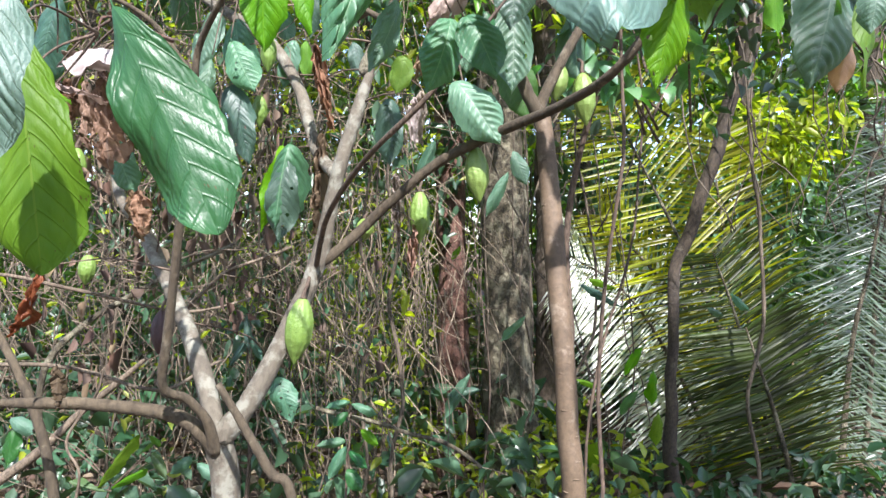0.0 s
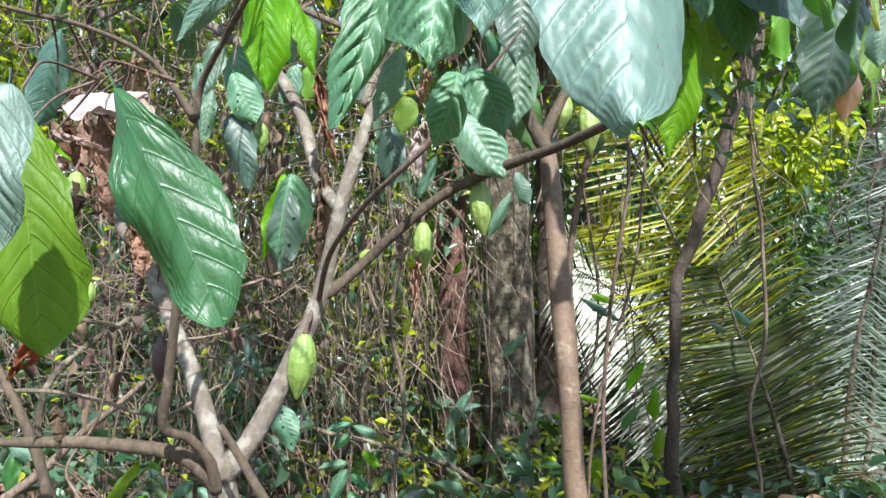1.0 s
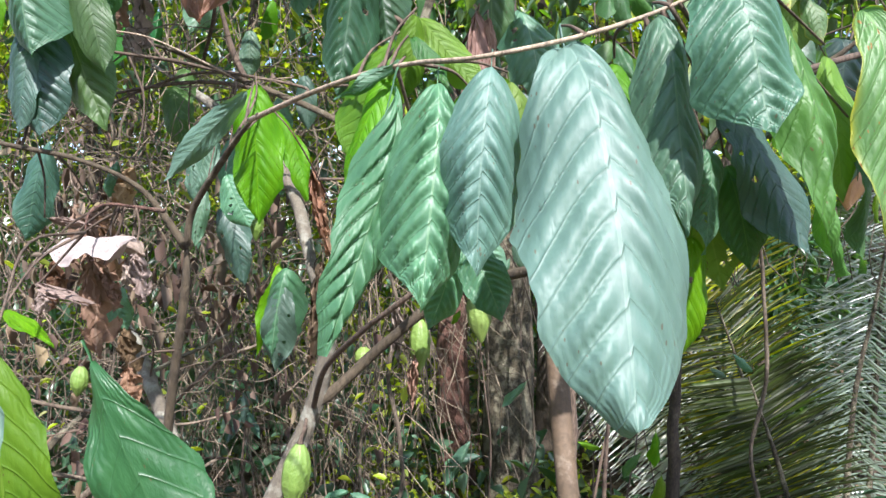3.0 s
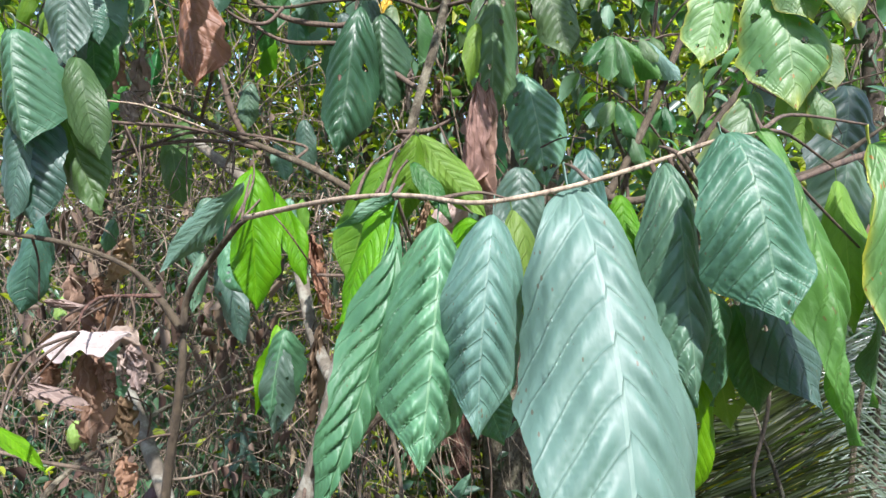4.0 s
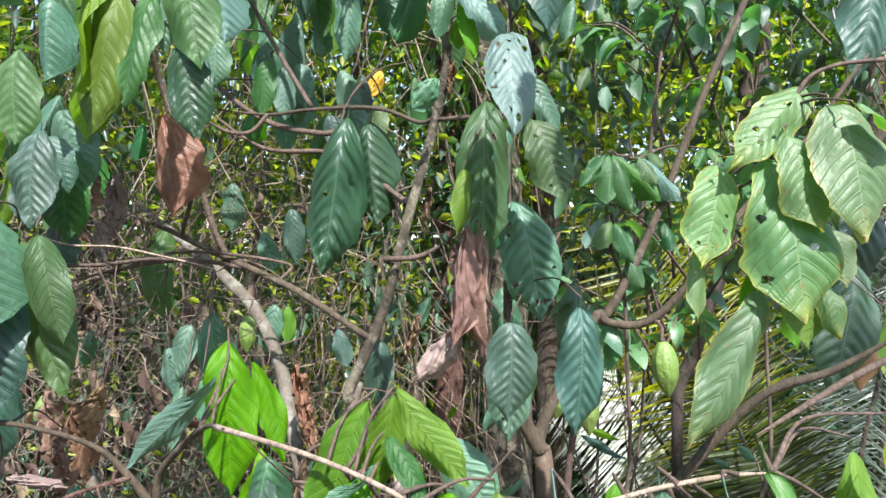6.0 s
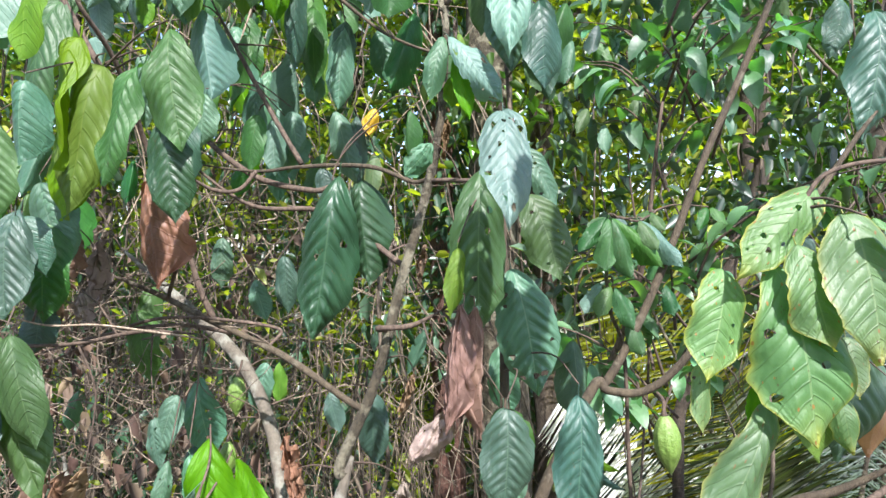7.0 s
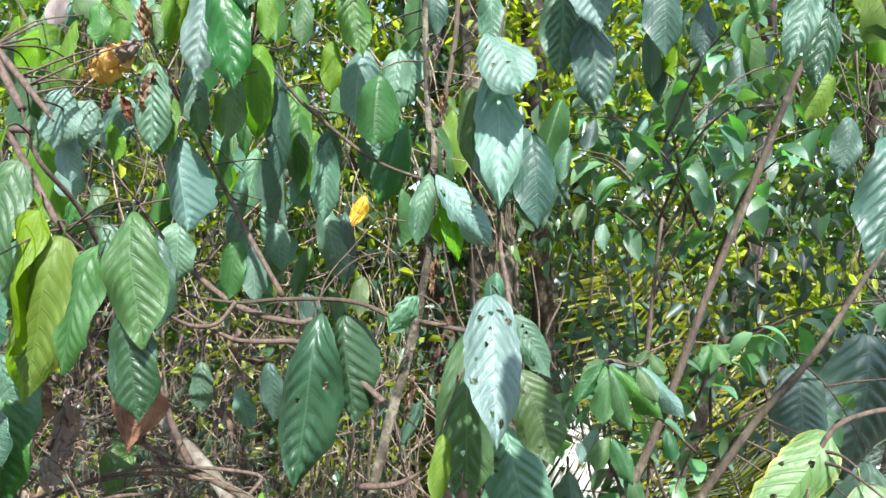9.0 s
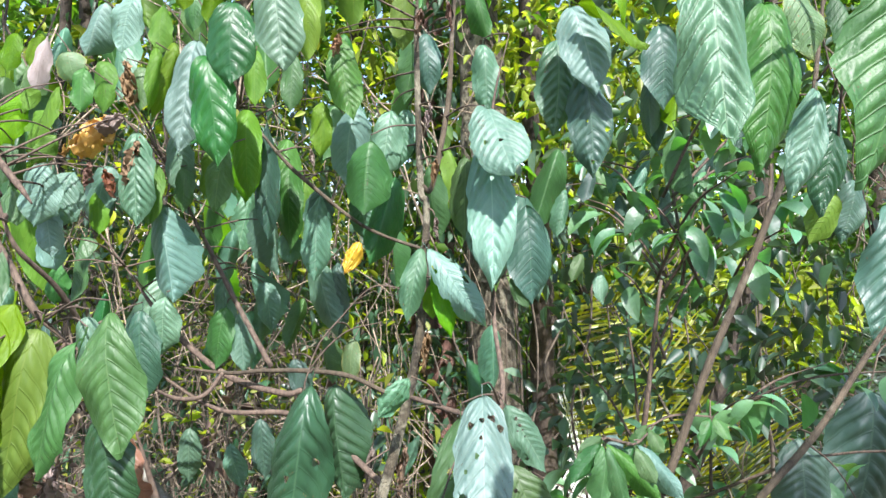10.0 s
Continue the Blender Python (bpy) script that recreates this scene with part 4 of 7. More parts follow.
mass("dead_leaves", c[::2], size[::2], M_LITTER, 15, ratio=0.1, label="dry brown dead leaves caught in the tangle", category="dead leaves", droop=1.2, fold=0.5)


def hanging(rnd):
    x, y, top = rnd.uniform(-4.2, 1.0), rnd.uniform(3.4, 7.0), rnd.uniform(1.0, 5.0)
    lean = rnd.uniform(-0.35, 0.35)
    y = max(y, 6.2) if x > -0.15 and rnd.random() < 0.85 else y
    return [(x + lean * k + rnd.uniform(-0.1, 0.1), y + rnd.uniform(-0.05, 0.05), top * (1 - k / 4)) for k in range(5)]


def tangle(rnd):
    x, y, z = rnd.uniform(-3.4, -0.1), rnd.uniform(2.65, 4.6), rnd.uniform(0.4, 3.2)
    out, an = [], rnd.uniform(0, 6.28)
    for k in range(6):
        out.append((x, y, max(z, 0.02)))
        an += rnd.uniform(-0.55, 0.55)
        x, y, z = x + 0.3 * math.cos(an), y + rnd.uniform(-0.1, 0.1), z + 0.24 * math.sin(an) - 0.05
    return out


strands("hanging_vines", 230, hanging, BARK["vine"], 31, "many thin brown vines hanging among the trunks", (0.003, 0.009), wobble=0.12)
strands("dry_tangle", 260, tangle, BARK["straw"], 32, "tangle of thin dry pale brown twigs and vines", (0.0008, 0.0032), wobble=0.06)


def curtain(rnd):
    x, y, top = rnd.uniform(-0.9, -0.08), rnd.uniform(3.0, 5.2), rnd.uniform(1.0, 2.6)
    lean = rnd.uniform(-0.1, 0.1)
    return [(x + lean * k + rnd.uniform(-0.03, 0.03), y + rnd.uniform(-0.03, 0.03), top * (1 - k / 4)) for k in range(5)]


def snarl(low, high, step):
    def one(rnd):
        x, y, z = (rnd.uniform(a, b) for a, b in zip(low, high))
        out, an = [], rnd.uniform(0, 6.28)
        for k in range(6):
            out.append((x, y, z))
            an += rnd.uniform(-1.0, 1.0)
            x, y, z = x + step * math.cos(an), y + rnd.uniform(-0.5, 0.5) * step, z + 0.7 * step * math.sin(an) - 0.1 * step
        return out
    return one


def right_vines(rnd):
    x, y, top = rnd.uniform(0.7, 3.6), rnd.uniform(3.2, 6.0), rnd.uniform(2.4, 4.6)
    lean = rnd.uniform(-0.2, 0.2)
    return [(x + lean * k + rnd.uniform(-0.08, 0.08), y, top - (top - 1.7) * k / 4) for k in range(5)]


strands("hanging_vines", 70, right_vines, BARK["vine"], 38, "thin brown vines and twigs below the tree crowns", (0.002, 0.008), wobble=0.12)


def lit_stems(low, high, rise):
    def one(rnd):
        x, y, z = (rnd.uniform(a, b) for a, b in zip(low, high))
        out, dx, dz = [], rnd.gauss(0, 0.09), rise * rnd.uniform(0.5, 1.0) * rnd.choice((1, 1, 1, 0.25))
        for k in range(6):
            out.append((x, y, z))
            x, y, z = x + dx + rnd.uniform(-0.06, 0.06), y + rnd.uniform(-0.06, 0.06), z - dz
        return out
    return one


# stems lightened by colour to brighten the dark thicket
strands("thicket_stems", 100, lit_stems((-1.5, 2.7, 3.0), (0.3, 4.3, 4.4), 0.2), BARK["sunlit_straw"], 62, "dry stems and vines with sunlight put into their pale colour", (0.0012, 0.005), wobble=0.05)
strands("thicket_stems", 110, lit_stems((-1.5, 2.9, 1.3), (0.0, 4.6, 2.7), 0.2), BARK["sunlit_straw"], 63, "dry stems and vines with sunlight put into their pale colour", (0.001, 0.004), wobble=0.05)
strands("thicket_stems", 80, lit_stems((-1.3, 3.6, 1.0), (0.35, 5.4, 2.1), 0.24), BARK["sunlit_straw"], 64, "dry stems and vines with sunlight put into their pale colour", (0.0015, 0.005), wobble=0.05)
strands("thicket_stems", 60, lit_stems((-1.7, 2.8, 0.9), (-0.2, 3.7, 1.9), 0.2), BARK["sunlit_straw"], 68, "dry stems and vines with sunlight put into their pale colour", (0.001, 0.0035), wobble=0.05)
strands("vine_curtain", 64, curtain, BARK["vine"], 33, "curtain of straight brown hanging vines", (0.002, 0.006), wobble=0.06)
strands("dry_twigs", 120, snarl((-1.9, 2.65, 1.95), (-0.5, 3.2, 2.65), 0.1), BARK["straw"], 34, "snarl of dry brown twigs below the leaves", (0.0009, 0.003), wobble=0.05)
strands("dry_twigs", 70, snarl((-1.4, 2.0, 1.35), (-0.55, 2.6, 2.1), 0.08), BARK["straw"], 35, "snarl of dry pale twigs beside the trunk", (0.0008, 0.0024), wobble=0.05)
strands("dry_twigs", 50, snarl((-0.98, 1.6, 2.1), (-0.58, 1.95, 2.42), 0.07), BARK["straw"], 61, "spray of dry grey-brown twigs under the leaves", (0.0008, 0.0024), wobble=0.04)
c = np.concatenate((clumps(rng, 18, 8, (-1.7, 2.3, 1.95), (-0.6, 2.9, 2.6), (0.06, 0.06, 0.08)), clumps(rng, 14, 8, (-1.4, 1.9, 1.4), (-0.55, 2.5, 2.05), (0.05, 0.05, 0.07))))
mass("dead_leaf_shreds", c, rng.uniform(0.02, 0.06, len(c)), M_LITTER, 28, label="curled brown shreds of dead leaves hung up in twigs", category="dead leaves", droop=1.3, fold=0.45, ratio=0.14)


def liana(points, label, material="vine"):
    bm = bmesh.new()
    tube(bm, points, 8, 10, 0.2, len(points), 0.04)
    return tagged(part("liana", bm, BARK[material]), label, "liana", "lianas")


liana([(1.952, 4.2, -0.206, 0.0124), (1.928, 4.2, 0.281, 0.0124), (1.883, 4.2, 0.699, 0.0118), (1.97, 4.2, 1.186, 0.0124), (1.952, 4.2, 1.603, 0.0112), (1.917, 4.2, 2.091, 0.0105), (1.865, 4.2, 2.613, 0.0099), (1.935, 4.2, 3.135, 0.0093), (1.9, 4.2, 4.004, 0.0087)], "thick brown liana winding up past the palm fronds")
liana([(0.704, 3.6, 0.052, 0.008), (0.734, 3.6, 0.529, 0.008), (0.68, 3.6, 0.828, 0.008), (0.793, 3.6, 1.185, 0.008), (0.823, 3.6, 1.424, 0.007), (0.764, 3.6, 1.782, 0.007), (0.704, 3.6, 2.17, 0.006), (0.764, 3.6, 2.617, 0.005), (0.793, 3.6, 3.363, 0.005)], "thin wavy brown liana among the palm fronds")
liana([(0.299, 4.2, -0.276, 0.008), (0.421, 4.2, 0.351, 0.008), (0.578, 4.2, 0.699, 0.008), (0.508, 4.2, 1.186, 0.007), (0.491, 4.2, 1.638, 0.007), (0.612, 4.2, 2.091, 0.006), (0.578, 4.2, 2.787, 0.005)], "thin looping liana beside the large trunk")


c = clumps(rng, 26, 7, (-1.7, 2.35, 1.25), (-0.55, 3.0, 2.3), (0.05, 0.05, 0.1))
mass("dead_leaf_shreds", c, rng.uniform(0.05, 0.12, len(c)), M_LITTER, 42, label="long curled brown shreds of dead leaves hung up in twigs", category="dead leaves", droop=1.4, flat=0.5, fold=0.35, ratio=0.09)


def climbing(rnd):
    an, out = rnd.uniform(0, 6.28), []
    turn = rnd.uniform(-0.5, 0.5)
    for k in range(7):
        z = 3.6 * k / 6
        r = 0.17 + rnd.uniform(0, 0.02)
        out.append((0.45 - 0.035 * z + r * math.cos(an), 4.6 + r * math.sin(an), z))
        an += turn + rnd.uniform(-0.25, 0.25)
    return out


strands("trunk_vines", 8, climbing, BARK["vine"], 36, "thin brown vines climbing the large trunk", (0.004, 0.012), wobble=0.02)
# ---- the cacao trees ----
cacao_tree = empty("cacao_tree", (-0.46, 1.5, 0.0), "young cacao tree with lichened limbs, big drooping leaves and green pods", "tree", "cacao trees")
cacao_tree_right = empty("cacao_tree", (0.30, 1.42, 0.0), "slim brown-stemmed cacao tree with large drooping yellowing leaves", "tree", "cacao trees")
limb(cacao_tree, [(-0.46, 1.5, -0.05, 0.042), (-0.46, 1.5, 0.5, 0.036), (-0.483, 1.52, 1.047, 0.0315), (-0.494, 1.52, 1.148, 0.0315), (-0.501, 1.52, 1.192, 0.0302)], "pale", "trunk", "pale brown trunk with lichen patches", sides=14)
limb(cacao_tree, [(-0.496, 1.52, 1.179, 0.029), (-0.436, 1.53, 1.253, 0.0241), (-0.367, 1.56, 1.388, 0.022), (-0.3, 1.6, 1.555, 0.0212), (-0.26, 1.6, 1.721, 0.0172), (-0.241, 1.6, 1.8, 0.0172), (-0.194, 1.63, 1.966, 0.0149), (-0.163, 1.65, 2.066, 0.0137)], "pale", "branch", "upright pale limb with lichen", sides=12)
limb(cacao_tree, [(-0.175, 1.64, 2.022, 0.0136), (-0.19, 1.66, 2.047, 0.013), (-0.116, 1.68, 2.216, 0.0118), (-0.058, 1.72, 2.445, 0.0115), (-0.004, 1.75, 2.641, 0.011), (0.031, 1.78, 2.817, 0.0105), (0.045, 1.83, 3.073, 0.0079), (0.032, 1.85, 3.124, 0.0077), (0.024, 1.87, 3.424, 0.0065), (0.032, 1.88, 3.635, 0.0052)], "dark", "branch", "dark grey-brown upper limb")
limb(cacao_tree, [(-0.499, 1.52, 1.188, 0.0214), (-0.582, 1.6, 1.363, 0.0212), (-0.682, 1.72, 1.487, 0.0185), (-0.832, 1.88, 1.664, 0.0187), (-0.933, 1.98, 1.749, 0.0164), (-1.033, 2.1, 1.932, 0.0122)], "pale", "branch", "pale grey limb with lichen", sides=12)
limb(cacao_tree, [(-0.254, 1.600, 1.774, 0.0159), (-0.335, 1.780, 1.866, 0.0171), (-0.411, 1.930, 2.059, 0.0175), (-0.509, 2.020, 2.210, 0.0175), (-0.688, 2.120, 2.347, 0.0155), (-0.939, 2.250, 2.516, 0.0120)], "pale", "branch", "pale side limb")
limb(cacao_tree, [(-0.293, 1.6, 1.583, 0.0133), (-0.277, 1.6, 1.575, 0.0133), (-0.193, 1.62, 1.648, 0.0121), (-0.111, 1.6, 1.721, 0.0119), (-0.005, 1.58, 1.804, 0.0118), (0.119, 1.5, 1.856, 0.0112), (0.242, 1.35, 1.89, 0.0101), (0.324, 1.2, 1.939, 0.0089), (0.471, 1.12, 2.139, 0.0067), (0.569, 1.1, 2.189, 0.0057), (0.651, 1.05, 2.257, 0.0047)], "brown", "branch", "long slanting brown branch")
limb(cacao_tree, [(-0.302, 1.6, 1.548, 0.0066), (-0.249, 1.46, 1.668, 0.006), (-0.155, 1.3, 1.763, 0.0054), (-0.039, 1.2, 1.857, 0.005), (0.045, 1.19, 1.956, 0.0044), (0.133, 1.18, 2.06, 0.0039)], "twig")
limb(cacao_tree, [(-0.489, 1.52, 1.129, 0.0227), (-0.524, 1.5, 1.194, 0.0186), (-0.593, 1.48, 1.243, 0.0159), (-0.749, 1.45, 1.271, 0.0132), (-0.858, 1.43, 1.278, 0.0118), (-0.993, 1.42, 1.281, 0.0106)], "brown", "branch", "low brown limb growing sideways")
limb(cacao_tree, [(-0.498, 1.5, 1.154, 0.0150), (-0.506, 1.47, 1.23, 0.0112), (-0.54, 1.44, 1.285, 0.0100), (-0.574, 1.4, 1.318, 0.0100), (-0.554, 1.37, 1.42, 0.0096), (-0.513, 1.33, 1.645, 0.0088), (-0.476, 1.3, 1.849, 0.0081), (-0.473, 1.3, 1.935, 0.0075)], "brown", "branch", "brown sucker bending up from the trunk")
limb(cacao_tree, [(-0.473, 1.3, 1.924, 0.007), (-0.452, 1.28, 1.993, 0.0064), (-0.351, 1.17, 2.092, 0.005), (-0.279, 1.06, 2.12, 0.0041)], "brown")
limb(cacao_tree, [(-0.3, 1.09, 2.116, 0.0044), (-0.124, 0.9, 2.125, 0.0031), (-0.038, 0.81, 2.122, 0.0028), (0.032, 0.74, 2.111, 0.0025), (0.119, 0.73, 2.125, 0.0025), (0.2, 0.73, 2.149, 0.0024), (0.257, 0.71, 2.169, 0.0021), (0.294, 0.7, 2.176, 0.0016)], "tan", "branch", "long pale horizontal leafy shoot")
limb(cacao_tree, [(-0.473, 1.3, 1.919, 0.0086), (-0.542, 1.27, 2.025, 0.0049), (-0.639, 1.24, 2.074, 0.0043), (-0.742, 1.22, 2.094, 0.0043), (-0.841, 1.2, 2.114, 0.0037)], "brown")
limb(cacao_tree, [(-0.449, 1.36, 1.331, 0.0068), (-0.399, 1.36, 1.252, 0.009), (-0.342, 1.36, 1.156, 0.0101), (-0.297, 1.36, 1.083, 0.0101), (-0.27, 1.36, 0.6, 0.013), (-0.24, 1.38, -0.02, 0.016)], "brown", "sucker", "brown sucker leaning on the trunk")
limb(cacao_tree, [(-1.079, 1.62, 1.44, 0.0082), (-0.966, 1.6, 1.243, 0.0112), (-0.902, 1.58, 1.025, 0.0122), (-0.84, 1.56, 0.5, 0.016), (-0.8, 1.55, -0.03, 0.019)], "brown", "sucker", "slim brown sucker leaning from the ground")
limb(cacao_tree, [(-0.141, 1.673, 2.16, 0.0078), (-0.184, 1.68, 2.186, 0.0078), (-0.333, 1.74, 2.272, 0.0082), (-0.531, 1.78, 2.353, 0.0073), (-0.663, 1.8, 2.413, 0.0063), (-0.785, 1.82, 2.458, 0.0054)], "brown")
leaf(cacao_tree, (-0.733, 1.5, 2.576), (-0.716, 1.46, 2.369), 0.111, "n", fine=True)
leaf(cacao_tree, (-0.712, 1.95, 2.418), (-0.723, 1.9, 2.178), 0.074, "n")
leaf(cacao_tree, (-0.769, 1.75, 2.464), (-0.769, 1.75, 2.375), 0.038, "p", curl=1.6)
pod(cacao_tree, (-0.484, 1.9, 2.194), (-0.488, 1.9, 2.096), 0.051, "green", "small green pod")
limb(cacao_tree, [(-0.619, 1.793, 2.393, 0.005), (-0.564, 1.72, 2.541, 0.005), (-0.635, 1.74, 2.731, 0.0064), (-0.641, 1.6, 2.903, 0.0052), (-0.666, 1.5, 2.999, 0.0043), (-0.686, 1.48, 3.098, 0.0032)], "twig")
limb(cacao_tree, [(-0.505, 1.78, 2.349, 0.0078), (-0.543, 1.78, 2.434, 0.0078), (-0.58, 1.76, 2.604, 0.0064)], "twig")
limb(cacao_tree, [(-0.366, 1.747, 2.285, 0.0039), (-0.355, 1.78, 2.329, 0.0039), (-0.574, 1.74, 2.356, 0.0038), (-0.726, 1.74, 2.319, 0.0038), (-0.93, 1.72, 2.217, 0.0031)], "twig")
limb(cacao_tree, [(-0.024, 1.9, 2.889, 0.0017), (-0.087, 1.9, 2.889, 0.0018), (-0.158, 1.9, 2.82, 0.002), (-0.211, 1.88, 2.755, 0.0019), (-0.248, 1.85, 2.643, 0.0016)], "twig")
limb(cacao_tree, [(-0.456, 1.77, 2.318, 0.0052), (-0.582, 1.76, 2.334, 0.0051), (-0.726, 1.74, 2.319, 0.0044), (-0.904, 1.7, 2.271, 0.0037)], "twig")
limb(cacao_tree, [(0.002, 1.755, 2.67, 0.0053), (-0.037, 1.78, 2.666, 0.0053), (-0.125, 1.8, 2.702, 0.0054), (-0.215, 1.82, 2.712, 0.0055), (-0.321, 1.84, 2.711, 0.0047), (-0.429, 1.86, 2.704, 0.004), (-0.603, 1.88, 2.728, 0.0032)], "brown")
limb(cacao_tree, [(-0.423, 1.86, 2.704, 0.0052), (-0.461, 1.84, 2.657, 0.0051), (-0.517, 1.82, 2.655, 0.005), (-0.577, 1.8, 2.691, 0.0037)], "twig")
limb(cacao_tree, [(-0.308, 1.84, 2.719, 0.0064), (-0.392, 1.87, 2.857, 0.0058), (-0.466, 1.9, 2.988, 0.0053), (-0.569, 1.93, 3.177, 0.0047)], "twig")
limb(cacao_tree, [(0.04, 1.813, 2.988, 0.0038), (0.031, 1.84, 2.983, 0.0038), (-0.103, 1.85, 3.035, 0.0038), (-0.232, 1.86, 3.14, 0.0048), (-0.296, 1.86, 3.205, 0.0039), (-0.382, 1.87, 3.311, 0.0029)], "brown")
limb(cacao_tree, [(-0.049, 1.725, 2.478, 0.0077), (-0.068, 1.8, 2.476, 0.0077), (-0.246, 1.86, 2.6, 0.0067), (-0.433, 1.86, 2.618, 0.0053), (-0.584, 1.84, 2.724, 0.0053)], "twig")
limb(cacao_tree, [(-0.683, 1.483, 3.082, 0.0072), (-0.787, 1.55, 3.217, 0.0072), (-0.696, 1.55, 3.113, 0.0062), (-0.665, 1.55, 3.072, 0.0052)], "twig")
limb(cacao_tree, [(-0.676, 1.49, 3.048, 0.0064), (-0.719, 1.5, 3.042, 0.0064), (-0.677, 1.5, 2.956, 0.0064), (-0.635, 1.5, 2.875, 0.0064), (-0.591, 1.52, 2.82, 0.0054)], "twig")
limb(cacao_tree, [(0.032, 1.85, 3.124, 0.0064), (0.058, 1.86, 3.124, 0.0064), (0.092, 1.88, 3.308, 0.0065), (0.106, 1.9, 3.484, 0.0053), (0.121, 1.9, 3.643, 0.0053)], "brown")
limb(cacao_tree, [(-0.087, 1.7, 2.33, 0.006), (-0.108, 1.66, 2.341, 0.006), (-0.036, 1.66, 2.345, 0.006), (0.031, 1.66, 2.377, 0.0048)], "twig")
limb(cacao_tree, [(-0.242, 1.855, 2.662, 0.0073), (-0.29, 1.86, 2.656, 0.0073), (-0.432, 1.9, 2.693, 0.0075), (-0.582, 1.95, 2.802, 0.0062), (-0.708, 2.0, 2.944, 0.0063)], "twig")
limb(cacao_tree, [(0.002, 1.755, 2.67, 0.0054), (0.177, 1.6, 2.67, 0.0054), (0.185, 1.72, 2.841, 0.0047), (0.189, 1.85, 3.033, 0.0038), (0.197, 1.9, 3.298, 0.0033), (0.243, 1.95, 3.499, 0.0027)], "twig")
limb(cacao_tree_right, [(0.28, 1.4, -0.04, 0.034), (0.285, 1.4, 0.5, 0.029), (0.273, 1.42, 1.06, 0.0247), (0.264, 1.44, 1.208, 0.0239), (0.26, 1.46, 1.359, 0.023), (0.255, 1.53, 1.551, 0.0241), (0.249, 1.6, 1.747, 0.0239), (0.243, 1.64, 1.890, 0.0205), (0.241, 1.645, 1.925, 0.0165)], "smooth", "trunk", "slim smooth reddish brown stem with leaf scars", sides=16, scars=18, rough=0.04)
limb(cacao_tree_right, [(0.242, 1.64, 1.914, 0.0177), (0.209, 1.64, 1.968, 0.0163), (0.18, 1.66, 2.055, 0.0138), (0.168, 1.68, 2.158, 0.0111), (0.17, 1.7, 2.402, 0.0093), (0.172, 1.72, 2.606, 0.0081)], "brown")
limb(cacao_tree_right, [(0.246, 1.63, 1.858, 0.0171), (0.242, 1.66, 1.959, 0.0139), (0.368, 1.72, 2.19, 0.0116), (0.408, 1.73, 2.212, 0.0106), (0.478, 1.73, 2.342, 0.0096), (0.559, 1.74, 2.521, 0.0091), (0.644, 1.76, 2.726, 0.0087), (0.731, 1.78, 2.909, 0.0082), (0.84, 1.8, 3.164, 0.0077), (0.899, 1.82, 3.276, 0.0058), (0.932, 1.84, 3.458, 0.0054), (0.959, 1.86, 3.618, 0.0044)], "brown", "branch", "long smooth brown upright branch", scars=10, rough=0.05)
limb(cacao_tree_right, [(0.395, 1.727, 2.205, 0.0095), (0.406, 1.72, 2.19, 0.0095), (0.487, 1.72, 2.189, 0.0095), (0.569, 1.7, 2.262, 0.0088), (0.73, 1.7, 2.468, 0.0077), (0.846, 1.72, 2.589, 0.0069), (0.983, 1.75, 2.759, 0.006), (1.063, 1.76, 2.853, 0.005)], "brown", "branch", "forked brown branch")
limb(cacao_tree_right, [(0.706, 1.1, 2.231, 0.005), (0.576, 1.05, 2.19, 0.0048), (0.471, 1.0, 2.154, 0.0038), (0.396, 0.95, 2.136, 0.0028)], "twig")
limb(cacao_tree_right, [(0.647, 1.1, 2.629, 0.0037), (0.573, 1.1, 2.619, 0.003), (0.528, 1.1, 2.586, 0.003), (0.491, 1.1, 2.475, 0.0022)], "twig")
limb(cacao_tree_right, [(0.519, 0.95, 3.256, 0.0037), (0.426, 0.9, 3.225, 0.003), (0.362, 0.88, 3.208, 0.0024), (0.289, 0.85, 3.21, 0.0018)], "twig")
leaf(cacao_tree, (-0.362, 0.57, 1.813), (-0.374, 0.57, 1.666), 0.051, "w", fine=True, swell=0.7)
leaf(cacao_tree, (-0.300, 0.620, 1.821), (-0.196, 0.600, 1.612), 0.086, "s", face=-12, fine=True, swell=0.5, form=0.6, fold=0.1, arch=0.06)
leaf(cacao_tree, (-0.430, 0.700, 1.820), (-0.400, 0.680, 1.573), 0.090, "y", face=10, fine=True, swell=0.6, form=0.62)
leaf(cacao_tree, (-0.338, 1.27, 2.212), (-0.326, 1.24, 1.96), 0.093, "y", fine=True)
leaf(cacao_tree, (-0.308, 1.3, 2.169), (-0.247, 1.28, 2.004), 0.057, "y", face=40)
leaf(cacao_tree, (-0.320, 1.150, 2.173), (-0.465, 1.180, 2.032), 0.046, "w", face=35, fine=True, swell=0.35)
leaf(cacao_tree, (-0.493, 1.6, 2.085), (-0.435, 1.58, 1.965), 0.087, "m", holes=6)
leaf(cacao_tree, (-0.567, 1.83, 2.041), (-0.513, 1.8, 1.822), 0.096, "k", holes=3)
leaf(cacao_tree, (-0.56, 1.65, 2.059), (-0.576, 1.62, 1.921), 0.046, "m", holes=5, face=25)
leaf(cacao_tree, (-0.39, 1.75, 1.87), (-0.425, 1.72, 1.651), 0.115, "m", holes=8, fold=0.5, fine=True)
leaf(cacao_tree, (-0.423, 1.8, 1.873), (-0.479, 1.8, 1.643), 0.082, "y", face=40)
leaf(cacao_tree, (-0.059, 0.800, 2.094), (-0.125, 0.740, 1.806), 0.065, "m", fine=True, face=38, form=0.55)
